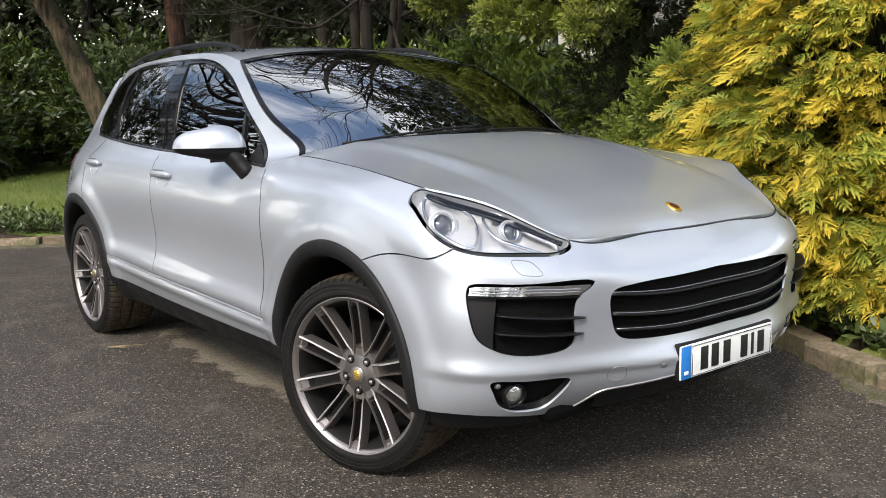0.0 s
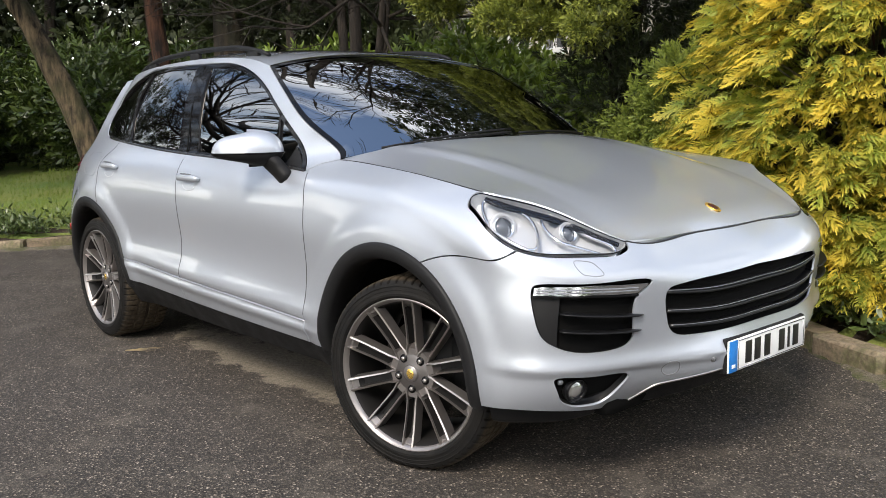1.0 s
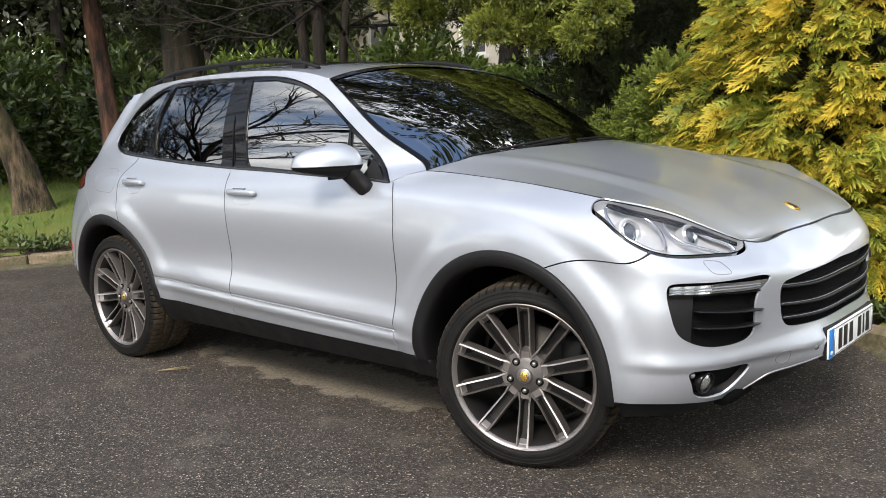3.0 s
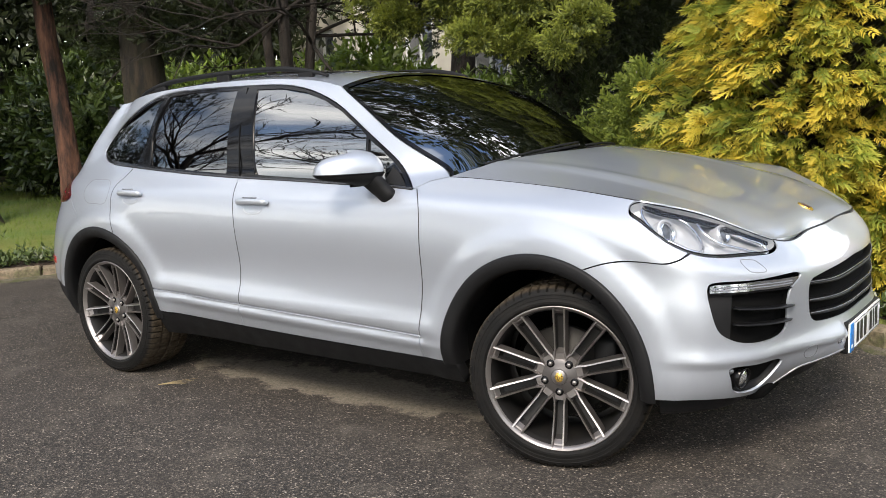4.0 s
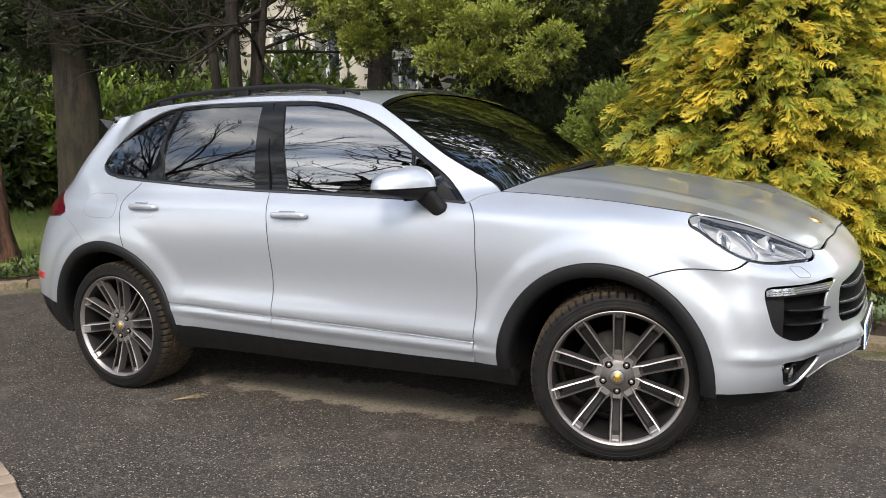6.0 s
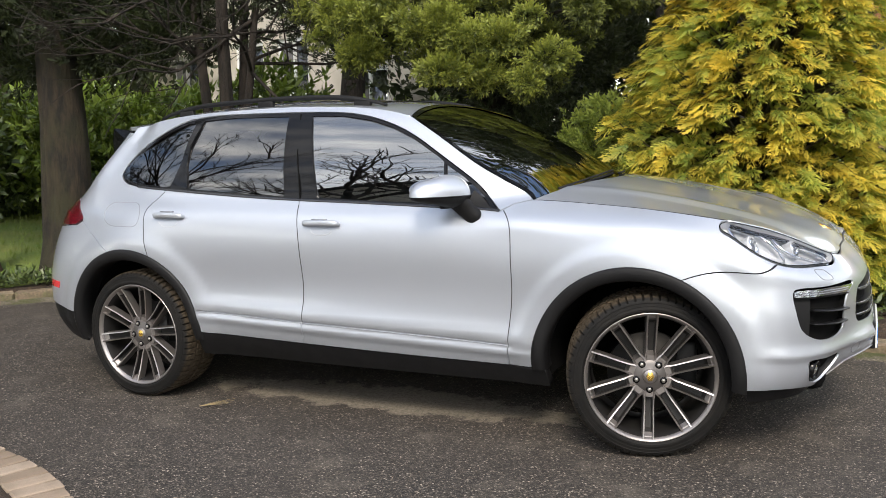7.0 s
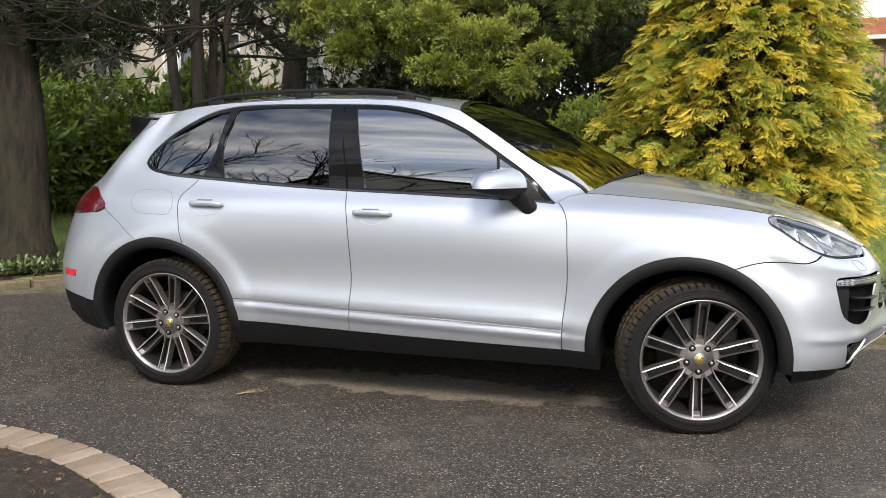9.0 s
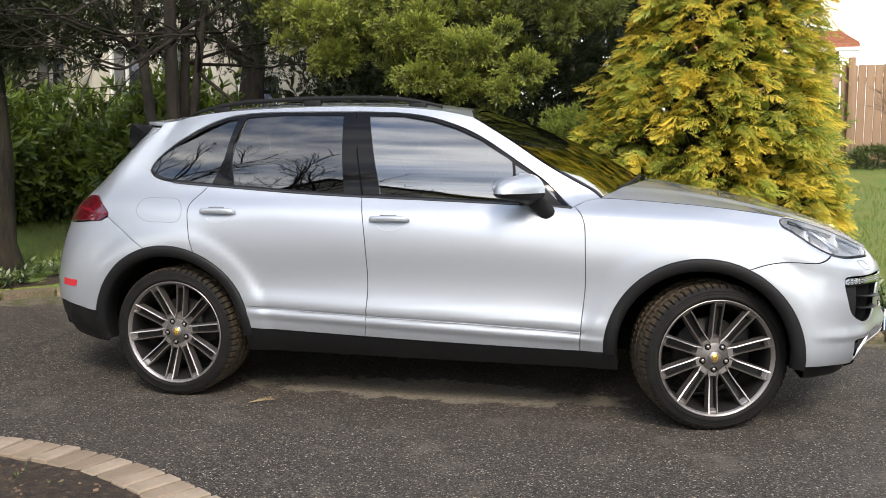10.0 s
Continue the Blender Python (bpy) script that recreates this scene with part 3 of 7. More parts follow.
quarter = ([q for q in screen_edge] + roof_edge[1:] + d_pillar[::-1] + [(5.22, 1.087)] + [q for q in tail_line[:16] if q[1] > 0.995][::-1] + rear_seam[::-1]
           + rear_arch_quarter[1:] + door_rear[::-1][1:] + [q for q in window_low if q[0] > door_rear[0][0] + 0.005] + window_high[1:] + [(2.20, 1.083)])
for side in (1, -1):
    part("side_frame", panel(quarter if side > 0 else other(quarter), step=0.022), SILVER, car)
    rear_half = rear_seam + [(4.91, 0.950), (5.2, 0.930), (5.42, 0.922)] + [(6.04, 0.92), (6.04, 0.47), (5.5, 0.475), (5.184, 0.478), (4.92, 0.442)]
    rear_half += [q for q in rear_arch_bumper if q[1] > 0.445]
    part("rear_bumper", panel(rear_half if side > 0 else other(rear_half), step=0.03, depth=0.02), SILVER, car)
    gate = [(5.42, 0.93), (6.04, 0.93), (6.04, 1.49), (5.45, 1.485), (5.05, 1.47), (5.13, 1.40), (5.18, 1.30), (5.21, 1.20), (5.23, 1.10)]
    part("tailgate", panel(gate if side > 0 else other(gate), step=0.06), SILVER, car)
    lamp = part("rear_lamp", panel(tail_line if side > 0 else other(tail_line), step=0.03, rise=0.003), RED_LENS, car, "dark red rear lamp")
    bar = [(4.93, 0.985), (5.12, 1.015), (5.3, 1.02), (5.3, 1.0), (5.12, 0.995)]
    part("light_bar", panel(bar if side > 0 else other(bar), step=0.03, rise=0.006, depth=0.004), shader("lit_red", (0.22, 0.007, 0.02), 0.15, Coat_Weight=1.0), lamp)
    refl = [(5.17, 0.615), (5.04, 0.611), (5.05, 0.569), (5.17, 0.573)]
    part("reflector", panel(refl if side > 0 else other(refl), step=0.03, rise=0.004, depth=0.004), shader("bright_red_reflector", (0.55, 0.02, 0.035), 0.2, Coat_Weight=1.0), car, "bright red bumper reflector")
    skirt = [(4.905, 0.437), (5.184, 0.472), (5.5, 0.47), (6.04, 0.465), (6.04, 0.29), (5.3, 0.275), (5.0, 0.255), (4.89, 0.255), (4.875, 0.36)]
    part("rear_skirt", panel(skirt if side > 0 else other(skirt), step=0.05, rise=-0.006), BLACK_PLASTIC, car)
    sill = [(2.03, 0.345)] + [q for q in sill_top if 2.09 < q[0] < 3.95] + [(3.985, 0.395), (3.985, 0.262), (3.0, 0.258), (2.02, 0.258)]
    sill = [(a, b - 0.003) for a, b in sill]
    part("sill_cladding", panel(sill if side > 0 else other(sill), step=0.04, rise=-0.002, depth=0.05), BLACK_PLASTIC, car, "matt black sill cladding")
    flap_line = [tuple(q) for q in rounded([(4.62, 1.066), (4.50, 1.080), (4.40, 1.074), (4.352, 1.02), (4.36, 0.966), (4.46, 0.955), (4.575, 0.960), (4.64, 1.01)], 5, True)]
    if side > 0:
        part("fuel_flap", ribbon(flap_line, 0.0035, 0.0009, closed=True), shader("seam_grey", (0.22, 0.23, 0.24), 0.5), car, "rounded fuel filler flap seam")

# black arch trims and wells
for spec, a0, a1 in ((FRONT_ARCH, -6, 183), (REAR_ARCH, -2, 192)):
    line = arch(spec, a0, a1, 56)
    section = [(0.002, -0.004), (0.001, 0.006), (-0.008, 0.012), (-0.030, 0.012), (-0.052, 0.006), (-0.060, -0.010), (-0.062, -0.05), (-0.050, -0.12)]
    points, faces, m = [], [], len(section)
    cx, cz, rx, rz = spec
    for x, z in line:
        y = float(body(*on_side(x, max(z, 0.28)))[1])
        d = Vector(((x - cx) / rx, 0, (z - cz) / rz)).normalized()
        points += [(x + d.x * r, y - o, z + d.z * r) for r, o in section]
    for i in range(len(line) - 1):
        faces += [(i * m + k, i * m + k + 1, (i + 1) * m + k + 1, (i + 1) * m + k) for k in range(m - 1)]
    well_points, well_faces = [], []
    for x, z in arch(spec, -9, 189, 40, -0.05):
        well_points += [(x, -0.86, z), (x, -0.42, z)]
    well_faces = [(2 * i, 2 * i + 1, 2 * i + 3, 2 * i + 2) for i in range(40)] + [tuple(range(1, 82, 2))]
    for side in (1, -1):
        flip = (lambda q: q) if side > 0 else mirrored
        trim = part("arch_trim", flip((points, faces)), BLACK_PLASTIC, car, "matt black wheel-arch trim")
        part("arch_liner", flip((well_points, well_faces)), DARK, trim)

# ---- hood ----
front_p = body(np.linspace(0, 0.577, 20), np.full(20, 1.10))
edge_s = np.linspace(0.577, hood_s, 60)
edge_p = body(edge_s, np.full(60, 1.10))
HOOD_MID = [(2.175, 0.855), (2.135, 0.892), (2.06, 0.930), (1.95, 0.972), (1.84, 1.005), (1.557, 1.078), (1.265, 1.142), (1.10, 1.168), (0.9, 1.185)]


def hood(x, y):
    x, y = np.broadcast_arrays(np.asarray(x, float), np.asarray(y, float))
    ye = np.interp(-x, -edge_p[:, 0], -edge_p[:, 1])
    ze = np.interp(-x, -edge_p[:, 0], edge_p[:, 2])
    back = np.interp(np.abs(y), -front_p[:, 1], front_p[:, 0]) - x
    zc = curve1(HOOD_MID, (2.175 - np.maximum(back, 0)).ravel()).reshape(x.shape)
    q = np.abs(y) / ye
    z = ze + (zc - ze) * (1 - np.minimum(q, 1.2) ** 2.8)
    ridge = np.exp(-((np.abs(y) - (0.60 - 0.16 * (x - 0.9))) / 0.05) ** 2) * 0.006 * np.clip((2.0 - x) / 0.5, 0, 1)
    return np.stack([x, y, z + ridge], -1)


hood_front = [(float(p[0]), float(p[1])) for p in body(np.linspace(-0.577, 0.577, 31), np.full(31, 1.10))]
hood_right = [(float(p[0]), float(p[1])) for p in edge_p]
hood_back = [(0.89 + 0.215 * (1 - abs(a) ** 2.0), 0.785 * a) for a in np.linspace(-1, 1, 25)]
hood_line = hood_front + hood_right[1:] + hood_back[1:-1] + [(x, -y) for x, y in hood_right[::-1]][:-1]
hood_part = part("hood", panel(hood_line, surface=hood, step=0.035, sign=-1, gap=0.003, depth=0.02), SILVER, car)
seam_black = shader("seam_black", (0.012, 0.012, 0.013), 0.6)
part("hood_seam", ribbon([(s, 1.0985) for s in np.linspace(-0.577, 0.577, 61)], 0.0055, 0.0012), seam_black, hood_part)
for side in (1, -1):
    part("hood_seam", ribbon([(s * side, 1.0993) for s in np.linspace(1.245, hood_s, 41)], 0.0035, 0.0008), seam_black, hood_part)
crest = [(2.093 + 0.030 * math.cos(radians(a)), 0.022 * math.sin(radians(a))) for a in range(0, 360, 20)]
part("badge", panel(crest, surface=hood, step=0.02, sign=-1, gap=0, depth=0.006, rise=0.004), GOLD, hood_part, "small gold shield badge")
part("badge_field", panel([(2.093 + 0.6 * (x - 2.093), 0.6 * y) for x, y in crest], surface=hood, step=0.02, sign=-1, gap=0, depth=0.002, rise=0.0055),
     shader("badge_black", (0.05, 0.01, 0.01), 0.3), hood_part)


# ---- windscreen and roof ----
pillar_p = body(np.array([q[0] for q in screen_edge]), np.array([q[1] for q in screen_edge]))
pillar_t = np.concatenate([[0], np.cumsum(np.linalg.norm(np.diff(pillar_p, axis=0), axis=1))])
pillar_p = np.stack([np.interp(np.linspace(0, pillar_t[-1], 40), pillar_t, pillar_p[:, i]) for i in range(3)], 1)


def screen(a, b):
    a, b = np.broadcast_arrays(np.asarray(a, float), np.asarray(b, float))
    q = np.abs(a) ** 2.1
    k = np.clip(b, 0, 1) * (len(pillar_p) - 1)
    ex, ey, ez = (np.interp(k, np.arange(len(pillar_p)), pillar_p[:, i]) for i in range(3))
    arc = 4 * b * (1 - b)
    cx, cz = 1.075 - 0.945 * b + 0.020 * arc, 1.160 + 0.410 * b + 0.040 * arc
    return np.stack([cx + (ex - cx) * q, ey * a, cz + (ez - cz) * q], -1)


screen_line = [(-1, 0), (1, 0), (1, 1), (-1, 1)]
screen_line = spaced(screen_line, 0.05)
windscreen = part("windscreen", panel(screen_line, surface=screen, step=0.07, sign=-1, gap=0, depth=0.006), SCREEN_GLASS, car, "dark tinted windscreen")
band = [(-1, 0), (-1, 1), (1, 1), (1, 0), (0.98, 0.0), (0.972, 0.05), (0.972, 0.965), (-0.972, 0.965), (-0.972, 0.05), (-0.98, 0)]
part("screen_border", panel(spaced(band, 0.05), surface=screen, step=0.05, sign=-1, gap=0, depth=0, rise=-0.004), GLOSS_BLACK, windscreen)
cowl = [(0.90 + 0.215 * (1 - abs(a) ** 2), 0.79 * a) for a in np.linspace(-1, 1, 25)] + [(0.80 + 0.20 * (1 - abs(a) ** 2), 0.77 * a) for a in np.linspace(1, -1, 25)]
part("cowl", panel(cowl, surface=hood, step=0.05, sign=-1, gap=0, depth=0.01, rise=-0.045), BLACK_PLASTIC, car)

roof_p = body(np.array([q[0] for q in roof_edge]), np.array([q[1] for q in roof_edge]))
ROOF_MID = [(0.30, 1.535), (0.130, 1.572), (-0.10, 1.600), (-0.40, 1.618), (-0.80, 1.620), (-1.20, 1.600), (-1.50, 1.568), (-1.80, 1.520), (-2.05, 1.470)]


def roof(x, y):
    x, y = np.broadcast_arrays(np.asarray(x, float), np.asarray(y, float))
    ye = np.interp(-x, -roof_p[:, 0], -roof_p[:, 1])
    ze = np.interp(-x, -roof_p[:, 0], roof_p[:, 2])
    zc = curve1(ROOF_MID, x.ravel()).reshape(x.shape)
    return np.stack([x, y, ze + (zc - ze) * (1 - np.minimum(np.abs(y) / ye, 1.15) ** 2.6)], -1)


roof_side = [(float(p[0]), float(p[1])) for p in roof_p]
roof_line = ([(float(p[0]) - 0.004, float(p[1])) for p in screen(np.linspace(-0.995, 0.995, 21), np.full(21, 1.0))] + roof_side[1:] + [(-1.70, -0.57), (-1.78, -0.50), (-1.86, -0.30), (-1.88, 0.0), (-1.86, 0.30), (-1.78, 0.50), (-1.70, 0.57)]
             + [(x, -y) for x, y in roof_side[::-1]][:-1])
roof_part = part("roof", panel(roof_line, surface=roof, step=0.05, sign=-1, gap=0.0015, depth=0.02), SILVER, car)
sunroof = [(-0.075, -0.46), (-0.045, 0.0), (-0.075, 0.46), (-1.05, 0.46), (-1.05, -0.46)]
part("sunroof", panel(sunroof, surface=roof, step=0.06, sign=-1, gap=0, depth=0.004, rise=0.004), GLOSS_BLACK, roof_part, "black glass panoramic sunroof")
for side in (1, -1):
    path, scale = [], []
    for i in range(33):
        u = i / 32
        x = 0.035 - 1.47 * u
        h = 0.030 * min(1, 5 * u, 5 * (1 - u)) ** 0.6
        y = -0.585 - 0.012 * math.sin(math.pi * u)
        path.append((x, y * side, float(roof(x, y)[2]) + 0.008 + h))
        scale.append((0.55 + 0.45 * min(1, 8 * u, 8 * (1 - u)), 0.55 + 0.45 * min(1, 8 * u, 8 * (1 - u))))
    rail = part("roof_rail", sweep(path, round_section(0.036, 0.026), scale), BLACK_PLASTIC, car, "black roof rail")
    for u in (0.10, 0.5, 0.90):
        x, y, z = path[int(u * 32)]
        part("rail_foot", box(0.10, 0.028, 0.05, (x, y, z - 0.026), 0.008), BLACK_PLASTIC, rail)
    spoiler_side = [(-1.70, -0.560, 1.480), (-1.885, -0.520, 1.502), (-1.900, -0.520, 1.42), (-1.880, -0.535, 1.355), (-1.735, -0.590, 1.435)]
    bm_points = [(x, y * side, z) for x, y, z in spoiler_side] + [(x, (y + 0.03) * side, z) for x, y, z in spoiler_side]
    part("spoiler_blade", (bm_points, [(0, 1, 2, 3, 4), (9, 8, 7, 6, 5)] + [(i, (i + 1) % 5, (i + 1) % 5 + 5, i + 5) for i in range(5)]), GLOSS_BLACK, car, smooth=False)
# ---- side windows ----
glass_front = [(3.250, 1.112), (3.352, 1.522), (3.172, 1.515), (3.001, 1.486), (2.871, 1.448), (2.741, 1.394), (2.60, 1.312), (2.566, 1.285), (2.545, 1.088), (2.693, 1.090), (3.001, 1.100)]
glass_triangle = [(2.552, 1.272), (2.460, 1.212), (2.385, 1.148), (2.33, 1.095), (2.30, 1.066), (2.405, 1.078), (2.530, 1.084)]
glass_rear = [(3.446, 1.117), (3.505, 1.527), (3.856, 1.530), (4.048, 1.520), (4.100, 1.38), (4.110, 1.289), (4.092, 1.156), (3.747, 1.134)]
glass_quarter = line_on_side([(-1.206, 1.162), (-1.390, 1.176), (-1.528, 1.190), (-1.594, 1.212), (-1.622, 1.240), (-1.607, 1.272), (-1.548, 1.325), (-1.412, 1.402), (-1.276, 1.470),
                              (-1.175, 1.505), (-1.109, 1.512), (-1.147, 1.300)])
at_s, at_v = (g.ravel() for g in np.meshgrid(np.linspace(2.45, 4.45, 41), np.linspace(1.14, 1.51, 16)))
at_p = body(at_s, at_v)


def pane_terms(x, z):
    z = z - 1.3
    return np.stack([np.ones_like(x), x, x * x, x ** 3, z, z * z, x * z, x * x * z], -1)


PANE_CURVE = np.linalg.lstsq(pane_terms(at_p[:, 0], at_p[:, 2]), at_p[:, 1], rcond=None)[0]


def curved_pane(s, v):
    """The side glass: the body's outline with one even curve."""
    p = body(s, v)
    y = pane_terms(p[..., 0], p[..., 2]) @ PANE_CURVE
    return np.stack([p[..., 0], np.where(p[..., 1] < 0, y, -y), p[..., 2]], -1)


panes = [("front_side_window", glass_front, SIDE_GLASS, 0), ("quarter_light", glass_triangle, SIDE_GLASS, 0), ("rear_side_window", glass_rear, PRIVACY_GLASS, 1),
         ("rear_quarter_window", glass_quarter, PRIVACY_GLASS, None)]
for side in (1, -1):
    turn = (lambda l: l) if side > 0 else other
    frame_part = part("window_frame", panel(turn(window_line), [turn(p[1]) for p in panes], step=0.03, gap=0.003, rise=-0.003), GLOSS_BLACK, car, "gloss black window surround")
    for name, line, material, door in panes:
        pane = part(name, panel(turn(line), surface=curved_pane, step=0.04, gap=-0.004, rise=-0.013, depth=0.003), material, car if door is None else sides[side][door])
    bright = shader("window_strip", (0.05, 0.05, 0.052), 0.2, 0.6)
    part("belt_strip", ribbon(turn(window_low[:-8]), 0.014, 0.004), bright, frame_part)
    part("pillar_seam", ribbon(turn([(3.343, 1.105), (3.39, 1.32), (3.432, 1.535)]), 0.006, 0.001), DARK, frame_part)

# dark shell under the seams, floor of the body
shell = ([(0.60, 0.36), (0.45, 0.45), (0.0, 0.52), (0.0, 1.06), (0.53, 1.05), (0.56, 1.00), (1.28, 0.99), (1.36, 1.07), (2.1, 1.08), (2.3, 1.05), (3.4, 1.08), (4.3, 1.13), (4.7, 1.1), (5.3, 1.05), (6.04, 1.05), (6.04, 0.36), (4.95, 0.36)]
         + line_on_side(arch(REAR_ARCH, 175, 5, 30, 0.005)) + [(3.95, 0.30), (2.1, 0.30)] + line_on_side(arch(FRONT_ARCH, 179, 0, 30, 0.005)) + [(1.1, 0.36), (0.8, 0.33)])
for side in (1, -1):
    part("inner_shell", panel(shell if side > 0 else other(shell), step=0.06, gap=0, depth=0, rise=-0.03), DARK, car)
part("underbody", joined(box(1.75, 1.62, 0.16, (0.0, 0, 0.31), 0.05), box(4.2, 0.86, 0.16, (-0.05, 0, 0.33), 0.05), box(0.4, 1.3, 0.12, (1.93, 0, 0.33), 0.05), box(0.35, 1.4, 0.12, (-2.1, 0, 0.36), 0.05)), DARK, car)


def on_body(s, v, rise=0.0):
    p, n = lift(body, [(s, v)])
    return Vector(p[0] + n[0] * rise), Vector(n[0])


def facing(at, way, up=Vector((0, 0, 1))):
    """A pose whose -y looks along way."""
    y = -Vector(way).normalized()
    x = y.cross(up).normalized()
    z = x.cross(y)
    return Matrix.Translation(at) @ Matrix((x, y, z)).transposed().to_4x4()


def disc(r, n=20, bulge=0.0):
    rings = [(r * k / 4, -bulge * (1 - (k / 4) ** 2)) for k in range(5)]
    return lathe([(max(a, 0.0004), b) for a, b in rings], n)


# ---- head lamps ----
for side in (1, -1):
    turn = (lambda l: l) if side > 0 else other
    lamp = part("head_lamp", panel(turn(headlamp_line), step=0.03, gap=0.004, depth=0.004), CLEAR, car, "clear bi-xenon head lamp")
    inner = [tuple(q) for q in shrunk(spaced(headlamp_line, 0.02), 0.0045)]
    part("lamp_housing", panel(turn(inner), step=0.03, gap=0, rise=-0.050, depth=-0.046), LAMP_SILVER, lamp)
    part("lamp_seal", panel(turn(headlamp_line), [turn(inner)], step=0.02, gap=0.003, rise=0.0008, depth=0.003), GLOSS_BLACK, lamp)
    for s, v, r, deep in ((1.040, 1.062, 0.038, 0.034), (0.790, 1.078, 0.030, 0.032)):
        at, n = on_body(s * side, v, -deep)
        m = facing(at, (n + Vector((1.6, 0, 0.0))))
        part("reflector_ring", moved(lathe([(r, 0.03), (r * 1.05, -0.012), (r * 0.92, -0.016), (r * 0.80, 0.0), (r * 0.78, 0.02)], 32), m), CHROME, lamp)
        part("projector_lens", moved(disc(r * 0.80, 24, 0.016), m), shader("lens_glass", (0.10, 0.11, 0.13), 0.02, 0.0, Coat_Weight=1.0), lamp)
        part("reflector_bowl", moved(lathe([(r * 1.02, -0.004), (r * 1.28, -0.012), (r * 1.32, -0.007), (r * 1.1, 0.03)], 32), m), LAMP_SILVER, lamp)
    loops = ([(1.225, 1.085), (1.10, 1.093), (0.96, 1.088), (0.900, 1.068), (0.905, 1.046), (0.99, 1.040), (1.08, 1.050), (1.17, 1.066)],
             [(0.875, 1.082), (0.82, 1.094), (0.70, 1.085), (0.635, 1.078), (0.640, 1.066), (0.72, 1.056), (0.80, 1.058), (0.86, 1.068)])
    for line in loops:
        line = rounded(line, 5, True)
        part("light_loop", ribbon(turn([tuple(q) for q in line]), 0.010, 0.005, surface=lambda a, b: body(a, b) - 0.022 * lift(body, np.stack([np.ravel(a), np.ravel(b)], 1))[1].reshape(*np.shape(a), 3), closed=True), REFLECTOR, lamp)
    top = [(0.60 + 0.62 * i / 16, 1.0940 - 0.005 * math.sin(math.pi * i / 16)) for i in range(17)]
    part("brow", ribbon(turn(top), 0.024, 0.004, surface=lambda a, b: body(a, b) - 0.018 * lift(body, np.stack([np.ravel(a), np.ravel(b)], 1))[1].reshape(*np.shape(a), 3)), GLOSS_BLACK, lamp)

    # side intake with running light and fins
    intake = part("side_intake", panel(turn(shrunk(intake_line, -0.004)), step=0.03, gap=0, rise=-0.075, depth=-0.07), DARK, front_bumper, "black side air intake")
    cheek = [q for q in intake_line if q[0] > 0.868 and q[1] < 0.90] + [(0.872, 0.895), (0.875, 0.80)]
    cheek = sorted(cheek, key=lambda q: math.atan2(q[1] - 0.79, (q[0] - 0.905) * 2))
    part("cheek", panel(turn(cheek), step=0.025, gap=0.002, rise=-0.012, depth=0.05), BLACK_PLASTIC, intake)
    light_bar = [(0.950, 0.921), (0.930, 0.930), (0.769, 0.958), (0.585, 0.970), (0.582, 0.962), (0.618, 0.928), (0.775, 0.918), (0.955, 0.893)]
    part("running_light", panel(turn(light_bar), step=0.02, gap=0.001, rise=0.001, depth=0.02), REFLECTOR, intake, "bright running-light bar")
    for k in (0.3, 0.62):
        strip = [(s, (1 - k) * float(np.interp(s, [0.60, 0.775, 0.95], [0.932, 0.920, 0.896])) + k * float(np.interp(s, [0.60, 0.77, 0.95], [0.966, 0.957, 0.922]))) for s in np.linspace(0.62, 0.945, 20)]
        part("light_rib", ribbon(turn(strip), 0.0045, 0.003), LAMP_GREY, intake)
    bar_low = [(0.958, 0.886), (0.775, 0.911), (0.618, 0.918), (0.618, 0.924), (0.775, 0.918), (0.957, 0.893)]
    part("light_trim", panel(turn(bar_low), step=0.02, gap=0, rise=0.003, depth=0.02), GLOSS_BLACK, intake)
    for v in (0.836, 0.757):
        path = [on_body(s * side, v, -0.006 + 0.010 * math.sin(math.pi * i / 18))[0] for i, s in enumerate(np.linspace(0.872, 0.588, 19))]
        part("intake_fin", sweep(path, round_section(0.040, 0.009), [0.55] + [1] * 16 + [0.8, 0.45]), SLAT_BLACK, intake)
    for i in range(6):
        at, n = on_body((0.83 - 0.014 * i) * side, 0.765, -0.055)
        part("radiator_rib", box(0.004, 0.02, 0.075, at, 0.001), LAMP_GREY, intake)

    # fog lamp
    fog = part("fog_recess", panel(turn(shrunk(fog_line, -0.004)), step=0.025, gap=0, rise=-0.034, depth=-0.024), BLACK_PLASTIC, front_bumper, "black fog-lamp recess")
    at, n = on_body(0.793 * side, 0.408, -0.022)
    m = facing(at, n + Vector((0.8, 0, 0)))
    part("fog_lamp", moved(lathe([(0.040, 0.02), (0.041, -0.010), (0.036, -0.014), (0.034, 0.0)], 28), m), GLOSS_BLACK, fog)
    part("fog_lens", moved(disc(0.034, 24, 0.014), m), shader("fog_glass", (0.55, 0.56, 0.56), 0.05, 0.8, Coat_Weight=1.0), fog, "round clear fog-lamp lens")
    at, n = on_body(0.853 * side, 0.462, -0.020)
    part("sensor", moved(disc(0.010, 14, 0.006), facing(at, n)), LAMP_GREY, fog)
    part("fog_edge", ribbon(turn([q for q in fog_line if q[0] < 0.80 and q[1] < 0.487]), 0.006, 0.002), SILVER, fog)
    ring = [(0.468 + 0.031 * math.cos(a), 0.513 + 0.045 * math.sin(a)) for a in np.linspace(0, 2 * math.pi, 28, endpoint=False)]
    seam_grey = shader("seam_shade", (0.20, 0.21, 0.22), 0.5)
    part("tow_cover", ribbon(turn(ring), 0.003, 0.0008, closed=True), seam_grey, front_bumper)
    at, n = on_body(0.318 * side, 0.549, 0.001)
